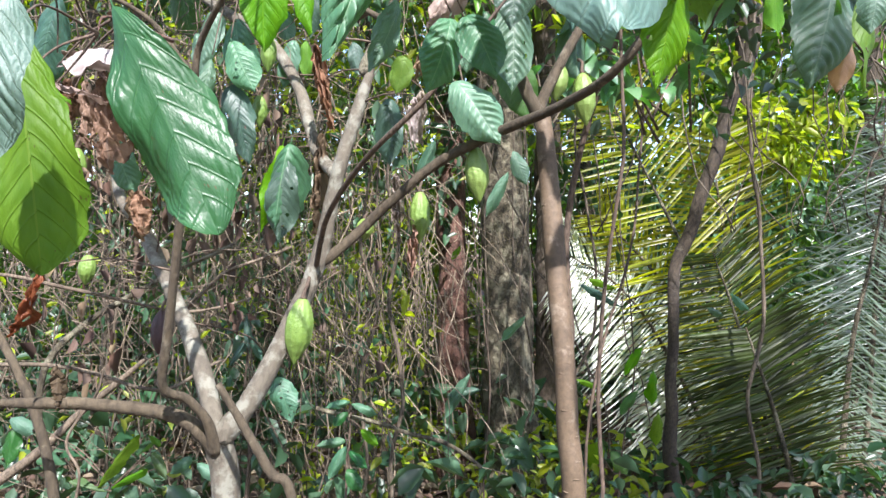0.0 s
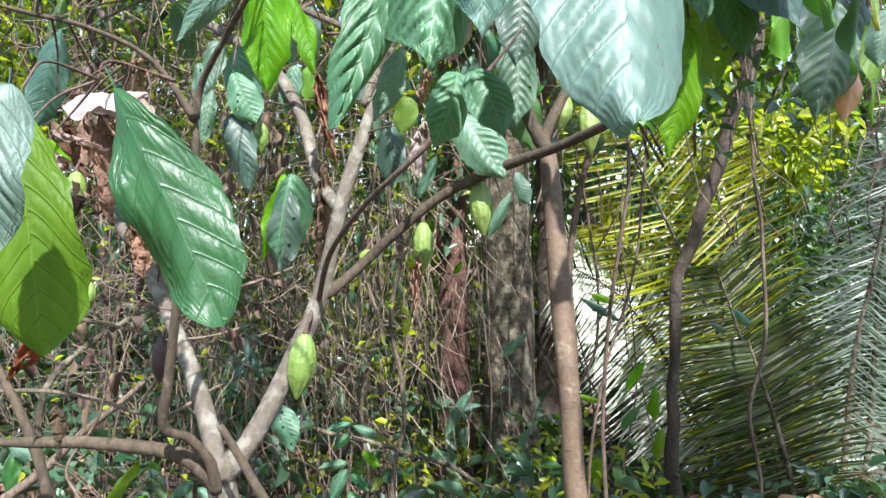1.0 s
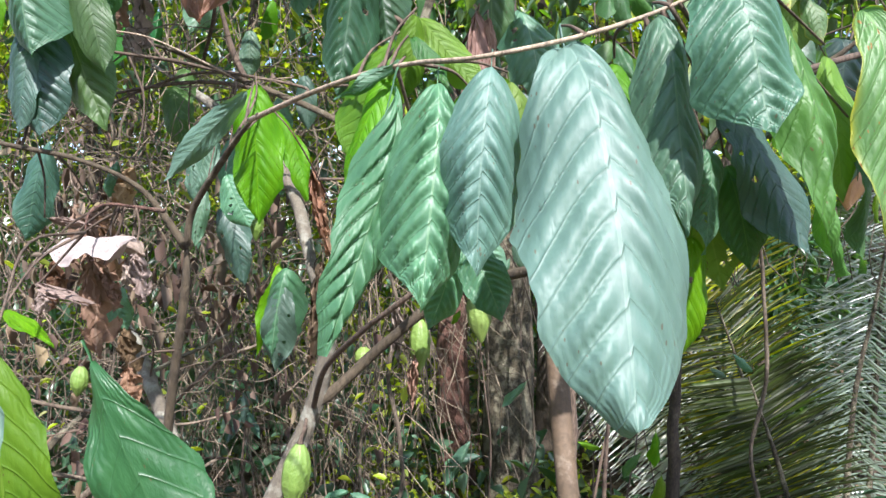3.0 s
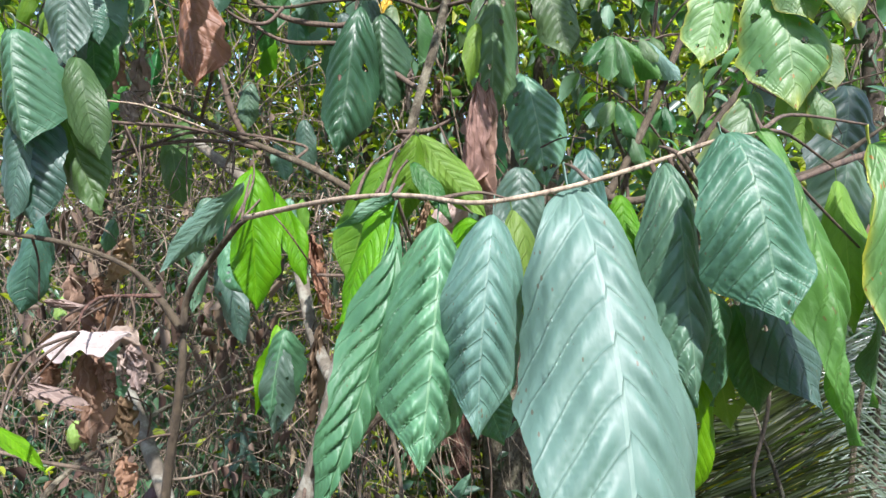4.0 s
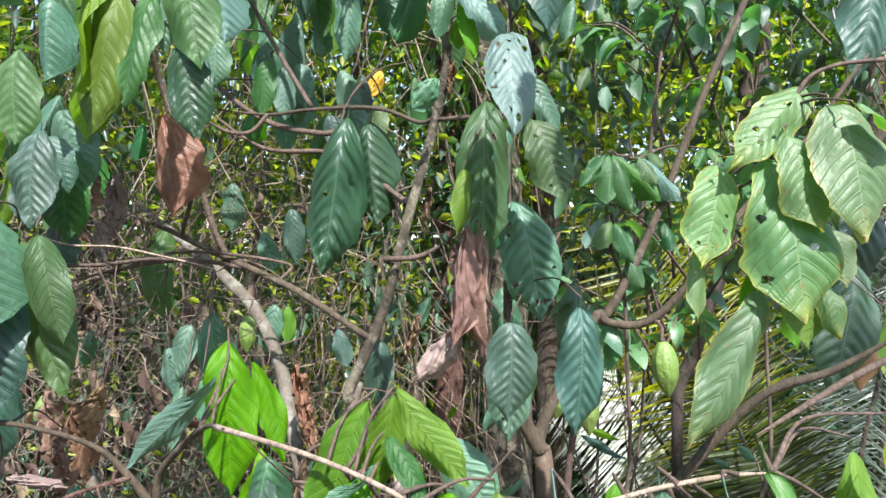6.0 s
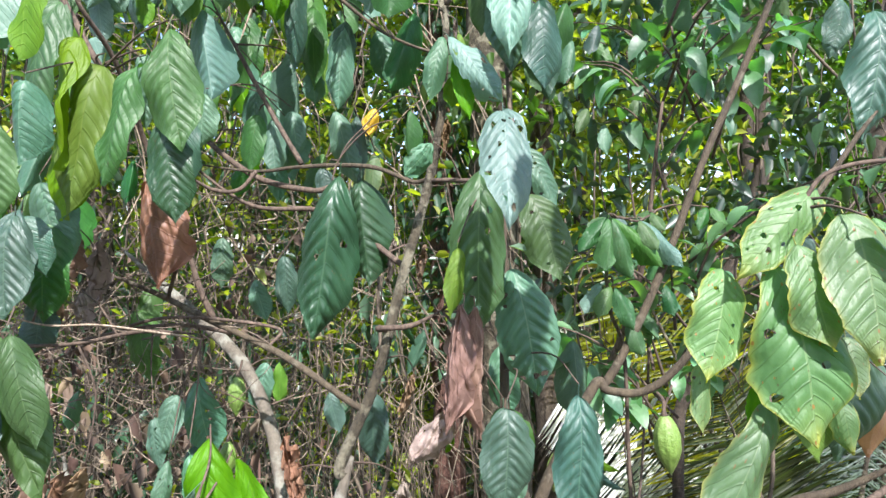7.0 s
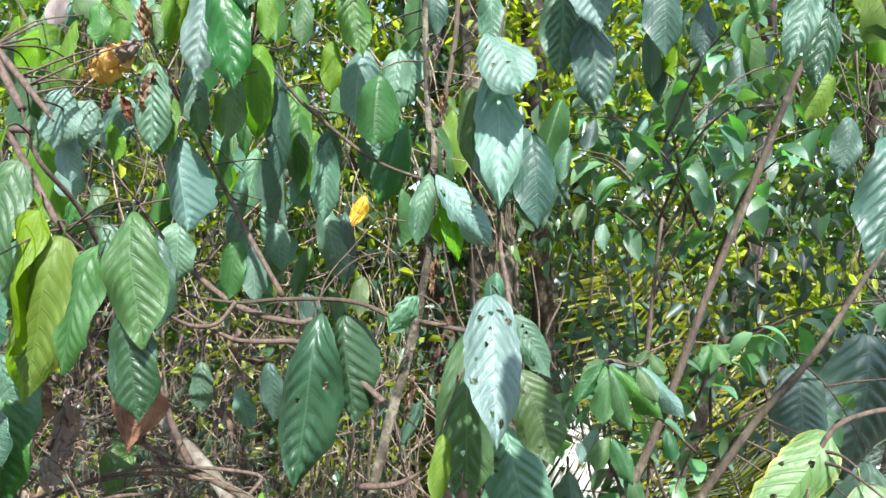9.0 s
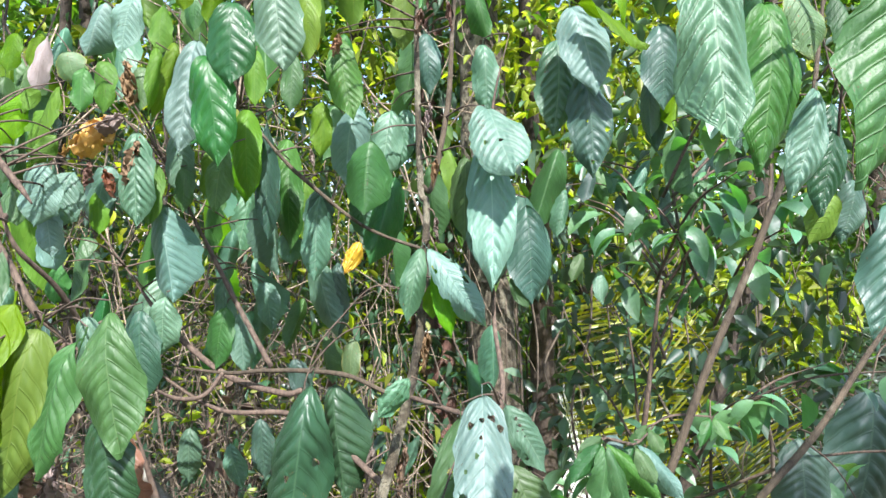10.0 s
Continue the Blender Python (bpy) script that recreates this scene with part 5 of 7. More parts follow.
leaf(cacao_tree, (-0.059, 0.860, 2.116), (-0.122, 0.840, 1.973), 0.052, "y", fine=True, face=-35)
leaf(cacao_tree, (-0.063, 0.930, 2.185), (-0.122, 0.900, 2.025), 0.085, "y", fine=True, face=-20)
leaf(cacao_tree, (-0.036, 0.880, 2.202), (-0.052, 0.880, 2.093), 0.042, "y", fine=True, face=20)
leaf(cacao_tree, (-0.032, 0.900, 2.205), (0.049, 0.880, 2.103), 0.045, "y", fine=True, face=-15, form=0.55)
leaf(cacao_tree, (-0.040, 0.850, 2.163), (0.007, 0.820, 2.096), 0.029, "n", fine=True, face=25)
leaf(cacao_tree, (-0.053, 0.840, 2.136), (-0.126, 0.820, 2.085), 0.022, "m", fine=True, face=55, swell=0.3)
leaf(cacao_tree, (-0.109, 0.950, 2.122), (-0.101, 0.930, 2.045), 0.065, "y", face=10)
leaf(cacao_tree, (-0.009, 0.780, 2.093), (-0.026, 0.700, 1.853), 0.102, "m", fine=True, fold=0.38, face=10, arch=0.12, swell=1.9, form=0.52)
leaf(cacao_tree, (-0.018, 0.800, 2.103), (0.006, 0.800, 2.048), 0.030, "y", face=-25)
leaf(cacao_tree, (0.046, 0.735, 2.100), (0.029, 0.700, 1.888), 0.085, "w", fine=True, arch=0.12, fold=0.22, form=0.5, swell=1.15)
leaf(cacao_tree, (0.075, 0.840, 2.110), (0.097, 0.820, 1.966), 0.051, "y", face=30)
leaf(cacao_tree, (0.030, 0.860, 2.102), (0.017, 0.860, 2.046), 0.046, "y", face=-10)
leaf(cacao_tree, (0.124, 0.758, 2.125), (0.143, 0.555, 1.778), 0.162, "w", fine=True, arch=0.10, fold=0.2, form=0.58, swell=1.0)
leaf(cacao_tree, (0.212, 0.735, 2.148), (0.219, 0.660, 1.927), 0.073, "m", fine=True, arch=0.12, fold=0.25, form=0.55, ragged=0.25, swell=1.1)
leaf(cacao_tree, (0.193, 0.820, 2.125), (0.200, 0.800, 2.029), 0.041, "y", face=-20)
leaf(cacao_tree, (0.245, 0.670, 2.165), (0.266, 0.600, 2.005), 0.097, "m", fine=True, arch=0.16, fold=0.2, form=0.56, ragged=0.3, swell=1.25)
leaf(cacao_tree, (0.291, 0.700, 2.176), (0.366, 0.670, 1.890), 0.068, "n", fine=True, face=22, arch=0.08, form=0.55)
# leaf in its neighbour's shadow, the shade put into its dark colour
leaf(cacao_tree, (0.297, 0.780, 2.066), (0.372, 0.740, 1.900), 0.075, "k", fine=True, holes=3, face=10, swell=0.5)
leaf(cacao_tree, (0.272, 0.760, 2.020), (0.264, 0.740, 1.909), 0.040, "m", fine=True, face=20, holes=3)
leaf(cacao_tree, (0.307, 0.790, 2.006), (0.329, 0.780, 1.891), 0.048, "n", fine=True, face=-20)
leaf(cacao_tree, (0.289, 0.830, 2.012), (0.312, 0.810, 1.866), 0.073, "y", fine=True, holes=4, face=-15)
leaf(cacao_tree, (0.268, 0.790, 1.928), (0.242, 0.780, 1.781), 0.055, "y", fine=True, holes=5, ragged=0.2)
leaf(cacao_tree, (0.457, 0.800, 2.178), (0.480, 0.780, 1.923), 0.072, "o", fine=True, face=15)
leaf(cacao_tree, (0.456, 0.860, 2.145), (0.464, 0.840, 1.969), 0.055, "y", face=-20)
leaf(cacao_tree, (0.483, 0.840, 2.040), (0.479, 0.840, 1.886), 0.039, "n", face=30)
leaf(cacao_tree, (0.031, 0.930, 1.916), (0.071, 0.900, 1.825), 0.064, "m", fine=True)
leaf(cacao_tree, (0.009, 0.950, 1.921), (-0.021, 0.920, 1.812), 0.060, "m", fine=True, face=20)
leaf(cacao_tree, (-0.072, 1.06, 1.985), (-0.112, 1.04, 1.87), 0.05, "m", face=40)
leaf(cacao_tree, (0.158, 1.6, 2.18), (0.156, 1.56, 1.954), 0.099, "m", holes=5, fine=True)
leaf(cacao_tree, (0.368, 1.95, 2.272), (0.375, 1.9, 2.074), 0.105, "m", fold=0.5)
leaf(cacao_tree, (0.026, 1.52, 1.973), (0.125, 1.48, 1.828), 0.104, "m", fine=True)
leaf(cacao_tree_right, (1.022, 1.82, 2.333), (0.945, 1.76, 2.013), 0.166, "m", fine=True)
leaf(cacao_tree_right, (1.068, 1.8, 2.168), (1.038, 1.8, 2.012), 0.072, "g")
leaf(cacao_tree_right, (1.003, 1.65, 2.216), (1.004, 1.62, 1.974), 0.089, "y", face=20, holes=3)
leaf(cacao_tree_right, (0.952, 1.5, 2.198), (0.939, 1.5, 2.073), 0.075, "m")
leaf(cacao_tree_right, (0.818, 1.7, 2.277), (0.832, 1.7, 2.129), 0.063, "y")
leaf(cacao_tree, (-0.244, 1.85, 2.161), (-0.218, 1.85, 2.064), 0.055, "k")
leaf(cacao_tree, (-0.434, 2.0, 2.211), (-0.47, 2.0, 2.069), 0.07, "m")
leaf(cacao_tree, (-0.401, 2.0, 2.211), (-0.403, 2.0, 2.095), 0.043, "y")
leaf(cacao_tree, (-0.07, 1.25, 1.953), (-0.087, 1.25, 1.883), 0.05, "y")
leaf(cacao_tree, (-0.171, 2.2, 2.085), (-0.171, 2.2, 1.866), 0.106, "k")
leaf(cacao_tree, (0.076, 2.0, 2.239), (0.068, 2.0, 2.115), 0.066, "m")
leaf(cacao_tree, (-0.055, 1.7, 1.989), (-0.065, 1.7, 1.844), 0.062, "p", curl=1.2)
leaf(cacao_tree, (-0.118, 1.7, 1.787), (-0.11, 1.7, 1.632), 0.062, "p", curl=2.2)
leaf(cacao_tree, (-0.072, 1.7, 1.658), (-0.079, 1.7, 1.528), 0.051, "q", curl=2.2)
leaf(cacao_tree, (-0.314, 1.68, 2.102), (-0.284, 1.68, 1.935), 0.07, "q", curl=2.4)
leaf(cacao_tree, (-0.299, 1.7, 2.01), (-0.273, 1.7, 1.897), 0.056, "q", curl=2.6)
leaf(cacao_tree, (0.257, 2.5, 1.958), (0.306, 2.5, 1.834), 0.07, "m")
leaf(cacao_tree, (0.24, 2.5, 1.882), (0.157, 2.5, 1.718), 0.05, "m")
leaf(cacao_tree, (-0.475, 1.95, 1.233), (-0.426, 1.92, 1.112), 0.087, "m", holes=12)
leaf(cacao_tree, (-0.645, 1.16, 1.912), (-0.495, 1.14, 1.932), 0.060, "b", face=68, fold=0.3, arch=0.12, ragged=0.2, curl=0.25, fine=True)
leaf(cacao_tree, (-0.592, 1.200, 1.892), (-0.583, 1.200, 1.734), 0.045, "q", curl=1.3, ragged=0.3)
leaf(cacao_tree, (-0.657, 1.2, 1.895), (-0.662, 1.2, 1.817), 0.033, "d", curl=2.4)
leaf(cacao_tree, (-0.538, 1.22, 1.903), (-0.533, 1.2, 1.84), 0.039, "p", curl=1.4)
limb(cacao_tree, [(-0.498, 1.26, 1.984, 0.0044), (-0.529, 1.2, 1.987, 0.0032), (-0.548, 1.15, 1.987, 0.0026), (-0.549, 1.1, 1.97, 0.0021), (-0.546, 1.08, 1.942, 0.0016)], "red")
limb(cacao_tree, [(-0.256, 1.05, 2.12, 0.0012), (-0.226, 1.05, 2.085, 0.0012), (-0.204, 1.1, 2.04, 0.0013), (-0.192, 1.15, 2.005, 0.0013), (-0.182, 1.2, 1.97, 0.0011)], "red")
limb(cacao_tree, [(-0.765, 1.4, 2.403, 0.0013), (-0.705, 1.45, 2.374, 0.0018), (-0.626, 1.5, 2.368, 0.0021), (-0.534, 1.6, 2.335, 0.0025), (-0.491, 1.66, 2.314, 0.0031)], "tan")
limb(cacao_tree, [(-0.223, 1.8, 2.626, 0.0014), (-0.216, 1.8, 2.711, 0.0018), (-0.138, 1.8, 2.796, 0.0018), (-0.053, 1.8, 2.821, 0.0018)], "twig")
limb(cacao_tree, [(-0.761, 1.45, 2.335, 0.0034), (-0.673, 1.5, 2.333, 0.0035), (-0.596, 1.6, 2.342, 0.0044), (-0.504, 1.66, 2.327, 0.0052)], "twig")
leaf(cacao_tree, (-0.551, 1.18, 1.934), (-0.506, 1.2, 1.905), 0.038, "p", curl=0.5, fold=0.6)
leaf(cacao_tree, (-0.575, 1.2, 1.885), (-0.551, 1.2, 1.818), 0.044, "q", curl=2.4)
leaf(cacao_tree, (-0.522, 1.2, 1.907), (-0.508, 1.2, 1.829), 0.042, "p", curl=2.2)
leaf(cacao_tree, (-0.623, 1.1, 1.859), (-0.527, 1.05, 1.834), 0.029, "p", curl=1.0)
leaf(cacao_tree, (-0.585, 0.95, 1.83), (-0.491, 0.9, 1.796), 0.027, "y", face=40)
leaf(cacao_tree, (-0.744, 1.5, 1.993), (-0.75, 1.5, 1.852), 0.057, "d", curl=2.0)
leaf(cacao_tree, (-0.919, 1.75, 2.029), (-0.912, 1.75, 1.859), 0.064, "d", curl=1.6, ragged=0.6)
leaf(cacao_tree, (-0.728, 1.6, 1.734), (-0.705, 1.6, 1.621), 0.058, "d", curl=2.4)
leaf(cacao_tree, (-0.663, 1.5, 2.086), (-0.707, 1.5, 1.986), 0.05, "d", curl=2.2)
leaf(cacao_tree, (-0.726, 1.3, 1.973), (-0.623, 1.3, 1.956), 0.024, "p", curl=1.0)
leaf(cacao_tree, (-0.76, 1.3, 1.558), (-0.821, 1.3, 1.434), 0.039, "r", curl=1.2)
leaf(cacao_tree, (-0.774, 1.6, 1.856), (-0.724, 1.6, 1.723), 0.074, "m")
leaf(cacao_tree, (-0.847, 1.75, 1.993), (-0.825, 1.75, 1.819), 0.052, "d", curl=2.5)
leaf(cacao_tree, (-0.805, 1.42, 1.354), (-0.799, 1.42, 1.272), 0.031, "d", curl=2.4)
leaf(cacao_tree, (-0.716, 1.6, 2.423), (-0.708, 1.6, 2.348), 0.044, "p", curl=1.0)
leaf(cacao_tree, (-0.88, 1.9, 2.16), (-0.911, 1.9, 2.058), 0.044, "m")
leaf(cacao_tree, (-0.696, 1.23, 2.304), (-0.684, 1.2, 2.101), 0.119, "k", fine=True)
leaf(cacao_tree, (-0.68, 1.27, 2.376), (-0.594, 1.25, 2.124), 0.098, "n", fine=True)
leaf(cacao_tree, (-0.689, 1.16, 2.42), (-0.662, 1.14, 2.223), 0.116, "m", fine=True, fold=0.45)
leaf(cacao_tree, (-0.718, 1.4, 2.587), (-0.743, 1.38, 2.396), 0.094, "k")
leaf(cacao_tree, (-0.714, 1.5, 2.632), (-0.693, 1.5, 2.482), 0.092, "m")
leaf(cacao_tree, (-0.635, 1.46, 2.761), (-0.666, 1.44, 2.565), 0.092, "y", fine=True)
leaf(cacao_tree, (-0.822, 1.5, 2.765), (-0.824, 1.48, 2.569), 0.102, "n", fine=True)
leaf(cacao_tree, (-0.765, 1.35, 2.566), (-0.809, 1.35, 2.471), 0.033, "y", face=30)
leaf(cacao_tree, (-0.679, 1.32, 2.571), (-0.682, 1.3, 2.399), 0.083, "k", fine=True)
leaf(cacao_tree, (-0.74, 1.5, 2.643), (-0.694, 1.5, 2.469), 0.091, "m")
leaf(cacao_tree, (-0.763, 1.4, 2.544), (-0.8, 1.4, 2.407), 0.052, "y", face=-30)
leaf(cacao_tree, (-0.811, 1.6, 2.498), (-0.781, 1.6, 2.367), 0.115, "n")
leaf(cacao_tree, (-0.693, 1.2, 2.253), (-0.721, 1.2, 2.106), 0.064, "k")
leaf(cacao_tree, (-0.796, 1.45, 2.149), (-0.863, 1.45, 1.936), 0.079, "k")
leaf(cacao_tree, (-0.586, 1.620, 2.655), (-0.553, 1.600, 2.430), 0.151, "r", curl=0.3, swell=2.0, fine=True, ragged=0.1, form=0.5, arch=0.05, fold=0.3)
leaf(cacao_tree, (-0.703, 1.66, 2.535), (-0.724, 1.64, 2.371), 0.052, "p", curl=1.6)
leaf(cacao_tree, (-0.579, 1.8, 2.853), (-0.576, 1.78, 2.645), 0.098, "k")
leaf(cacao_tree, (-0.527, 1.8, 2.882), (-0.541, 1.8, 2.754), 0.085, "m")
leaf(cacao_tree, (-0.211, 1.800, 2.684), (-0.268, 1.760, 2.302), 0.143, "u", fine=True, fold=0.25, holes=2, form=0.55, swell=1.3)
leaf(cacao_tree, (-0.162, 1.840, 2.680), (-0.141, 1.820, 2.418), 0.115, "u", fine=True, fold=0.35, face=-20, swell=1.3)
leaf(cacao_tree, (-0.5, 2.1, 2.779), (-0.547, 2.1, 2.659), 0.06, "n")
leaf(cacao_tree, (-0.452, 2.2, 2.814), (-0.452, 2.2, 2.646), 0.084, "m")
leaf(cacao_tree, (-0.548, 2.3, 2.418), (-0.511, 2.3, 2.29), 0.073, "m")
leaf(cacao_tree, (-0.456, 2.3, 2.491), (-0.447, 2.3, 2.308), 0.08, "k")
leaf(cacao_tree, (0.072, 1.460, 2.406), (0.041, 1.440, 2.170), 0.084, "q", curl=0.45, fine=True, ragged=0.12, face=-20, fold=0.3)
leaf(cacao_tree, (0.094, 1.480, 2.399), (0.100, 1.460, 2.154), 0.070, "q", curl=0.45, fine=True, ragged=0.12, face=30, fold=0.3)
leaf(cacao_tree, (0.179, 1.63, 2.468), (0.23, 1.6, 2.205), 0.134, "m", holes=9, fine=True)
leaf(cacao_tree, (0.126, 1.75, 2.408), (0.115, 1.75, 2.325), 0.06, "m")
leaf(cacao_tree_right, (0.147, 1.4, 2.226), (0.137, 1.38, 2.044), 0.099, "k", fine=True)
leaf(cacao_tree_right, (0.267, 1.36, 2.257), (0.254, 1.34, 2.029), 0.088, "k", fine=True)
leaf(cacao_tree, (-0.298, 1.7, 1.883), (-0.318, 1.7, 1.643), 0.061, "d", curl=2.2)
leaf(cacao_tree, (-0.394, 1.74, 1.834), (-0.415, 1.74, 1.616), 0.096, "k", holes=5)
leaf(cacao_tree, (-0.61, 1.7, 2.137), (-0.597, 1.7, 2.017), 0.045, "m", holes=5)
leaf(cacao_tree, (0.110, 1.550, 2.670), (0.104, 1.520, 2.334), 0.117, "n", holes=9, fine=True)
leaf(cacao_tree, (0.14, 1.37, 2.749), (0.136, 1.22, 2.542), 0.09, "w", holes=10, fine=True)
leaf(cacao_tree, (0.194, 1.46, 2.613), (0.25, 1.44, 2.449), 0.093, "n", holes=5, fine=True)
leaf(cacao_tree, (0.06, 1.42, 2.512), (0.047, 1.4, 2.385), 0.048, "y", face=20)
leaf(cacao_tree, (0.189, 1.5, 2.705), (0.258, 1.5, 2.587), 0.064, "m", holes=6)
leaf(cacao_tree, (0.173, 1.9, 2.263), (0.203, 1.9, 2.088), 0.093, "m")
leaf(cacao_tree, (0.171, 1.85, 2.123), (0.231, 1.85, 1.945), 0.123, "n")
leaf(cacao_tree, (0.052, 1.5, 2.193), (-0.035, 1.5, 2.089), 0.071, "p", curl=0.7, holes=4)
leaf(cacao_tree_right, (0.545, 1.12, 2.592), (0.41, 1.06, 2.469), 0.07, "o", holes=7, fine=True, face=-10)
leaf(cacao_tree_right, (0.416, 1.12, 2.483), (0.378, 1.08, 2.333), 0.08, "o", holes=5, fine=True)
leaf(cacao_tree_right, (0.383, 1.12, 2.351), (0.383, 1.1, 2.257), 0.037, "o", holes=2)
leaf(cacao_tree_right, (0.475, 1.100, 2.487), (0.499, 1.030, 2.261), 0.126, "o", holes=3, fine=True, form=0.56)
leaf(cacao_tree_right, (0.488, 1.06, 2.515), (0.518, 1.03, 2.381), 0.075, "o", fine=True)
leaf(cacao_tree_right, (0.543, 1.05, 2.553), (0.56, 1.0, 2.369), 0.109, "o", fine=True)
leaf(cacao_tree_right, (0.467, 1.1, 2.301), (0.35, 1.05, 2.09), 0.072, "o", fine=True)
leaf(cacao_tree_right, (0.587, 1.12, 2.388), (0.594, 1.1, 2.306), 0.06, "o", holes=2)
leaf(cacao_tree_right, (0.476, 1.15, 2.335), (0.48, 1.15, 2.238), 0.033, "y")
leaf(cacao_tree_right, (0.552, 1.14, 2.345), (0.55, 1.12, 2.214), 0.086, "y")
leaf(cacao_tree_right, (0.572, 1.13, 2.326), (0.585, 1.1, 2.231), 0.042, "o")
leaf(cacao_tree_right, (0.547, 1.0, 2.545), (0.607, 1.0, 2.492), 0.038, "o", face=50)
leaf(cacao_tree, (-0.596, 1.45, 2.854), (-0.65, 1.42, 2.567), 0.102, "y", fine=True)
leaf(cacao_tree, (-0.693, 1.5, 2.993), (-0.748, 1.47, 2.734), 0.095, "n", fine=True, face=-20)
leaf(cacao_tree, (-0.615, 1.32, 3.006), (-0.659, 1.3, 2.823), 0.057, "y", face=-30)
leaf(cacao_tree, (-0.621, 1.42, 2.898), (-0.649, 1.4, 2.653), 0.056, "y", face=-40)
leaf(cacao_tree, (-0.429, 1.35, 2.889), (-0.399, 1.32, 2.674), 0.097, "n", fine=True)
leaf(cacao_tree, (-0.443, 1.36, 2.732), (-0.416, 1.33, 2.553), 0.083, "u", fine=True)
leaf(cacao_tree, (-0.498, 1.4, 2.843), (-0.561, 1.37, 2.625), 0.074, "n", face=-25, fine=True)
leaf(cacao_tree, (-0.514, 1.45, 2.874), (-0.517, 1.45, 2.73), 0.052, "m")
leaf(cacao_tree, (-0.648, 1.3, 2.791), (-0.658, 1.3, 2.646), 0.082, "m", fold=0.4)
leaf(cacao_tree, (-0.544, 1.83, 3.085), (-0.512, 1.8, 2.868), 0.117, "w", fine=True, fold=0.45)
leaf(cacao_tree, (-0.655, 1.8, 3.152), (-0.685, 1.8, 3.027), 0.092, "k")
leaf(cacao_tree, (-0.579, 1.8, 3.204), (-0.572, 1.8, 3.042), 0.095, "m")
leaf(cacao_tree, (-0.516, 1.85, 3.25), (-0.509, 1.85, 3.101), 0.076, "m")
leaf(cacao_tree, (-0.457, 1.9, 3.221), (-0.467, 1.9, 3.095), 0.056, "y")
leaf(cacao_tree, (-0.392, 1.95, 3.289), (-0.396, 1.95, 3.089), 0.09, "y")
leaf(cacao_tree, (-0.347, 2.2, 3.29), (-0.337, 2.18, 2.973), 0.099, "n")
leaf(cacao_tree, (-0.239, 2.1, 3.129), (-0.256, 2.08, 2.899), 0.084, "m")
leaf(cacao_tree, (-0.367, 2.1, 3.232), (-0.381, 2.1, 2.997), 0.063, "m")
leaf(cacao_tree, (-0.079, 1.82, 3.222), (-0.092, 1.8, 3.056), 0.12, "n", fold=0.4)
leaf(cacao_tree, (-0.726, 1.7, 3.076), (-0.72, 1.7, 2.969), 0.064, "w")
leaf(cacao_tree, (-0.699, 1.65, 3.159), (-0.727, 1.65, 3.032), 0.096, "w")
leaf(cacao_tree, (0.172, 1.7, 3.186), (0.172, 1.57, 2.903), 0.099, "w", fine=True)
leaf(cacao_tree, (0.13, 1.75, 3.175), (0.127, 1.75, 2.996), 0.072, "n")
leaf(cacao_tree, (0.254, 1.72, 3.069), (0.262, 1.7, 2.865), 0.105, "k")
leaf(cacao_tree, (0.036, 1.7, 2.983), (0.006, 1.68, 2.832), 0.057, "m", holes=2)
leaf(cacao_tree, (0.05, 1.7, 2.981), (0.166, 1.66, 2.825), 0.076, "w", ragged=0.55)
leaf(cacao_tree, (0.065, 1.72, 2.941), (0.096, 1.7, 2.797), 0.052, "y")
leaf(cacao_tree, (0.219, 1.7, 2.92), (0.256, 1.7, 2.858), 0.042, "n")
leaf(cacao_tree, (0.012, 1.62, 2.731), (-0.045, 1.6, 2.664), 0.058, "m", curl=0.45)
leaf(cacao_tree, (-0.427, 1.9, 2.849), (-0.453, 1.9, 2.702), 0.076, "n")
leaf(cacao_tree, (-0.393, 1.92, 2.848), (-0.388, 1.9, 2.696), 0.065, "m")
leaf(cacao_tree, (-0.729, 1.9, 2.36), (-0.692, 1.88, 2.175), 0.1, "n")
leaf(cacao_tree, (-0.243, 2.4, 2.942), (-0.243, 2.4, 2.708), 0.084, "k")
leaf(cacao_tree, (-0.55, 2.0, 2.543), (-0.558, 2.0, 2.405), 0.068, "m")
leaf(cacao_tree, (-0.543, 1.8, 2.208), (-0.513, 1.8, 2.016), 0.1, "m", holes=8)
leaf(cacao_tree, (-0.556, 1.7, 2.189), (-0.612, 1.7, 2.042), 0.072, "m")
leaf(cacao_tree, (-0.200, 2.600, 3.007), (-0.250, 2.580, 2.900), 0.060, "g", curl=0.4, fold=0.3, fine=True, ragged=0.2)
leaf(cacao_tree, (0.045, 1.75, 2.805), (0.038, 1.75, 2.715), 0.046, "d", curl=2.4)
leaf(cacao_tree, (-0.012, 1.9, 2.517), (-0.027, 1.9, 2.405), 0.051, "d", curl=2.2)
leaf(cacao_tree, (-0.042, 1.9, 2.194), (-0.078, 1.9, 2.068), 0.051, "d", curl=2.2)
leaf(cacao_tree, (-0.28, 1.95, 2.719), (-0.252, 1.95, 2.618), 0.064, "k")
leaf(cacao_tree, (-0.734, 1.5, 2.421), (-0.757, 1.5, 2.314), 0.086, "k")
leaf(cacao_tree, (-0.713, 1.4, 2.573), (-0.674, 1.4, 2.464), 0.079, "k")
leaf(cacao_tree, (-0.613, 1.2, 2.386), (-0.573, 1.2, 2.213), 0.074, "n", face=20)
leaf(cacao_tree, (-0.829, 1.9, 3.493), (-0.872, 1.9, 3.355), 0.048, "b")
leaf(cacao_tree, (-0.792, 1.9, 3.45), (-0.769, 1.9, 3.373), 0.085, "o")
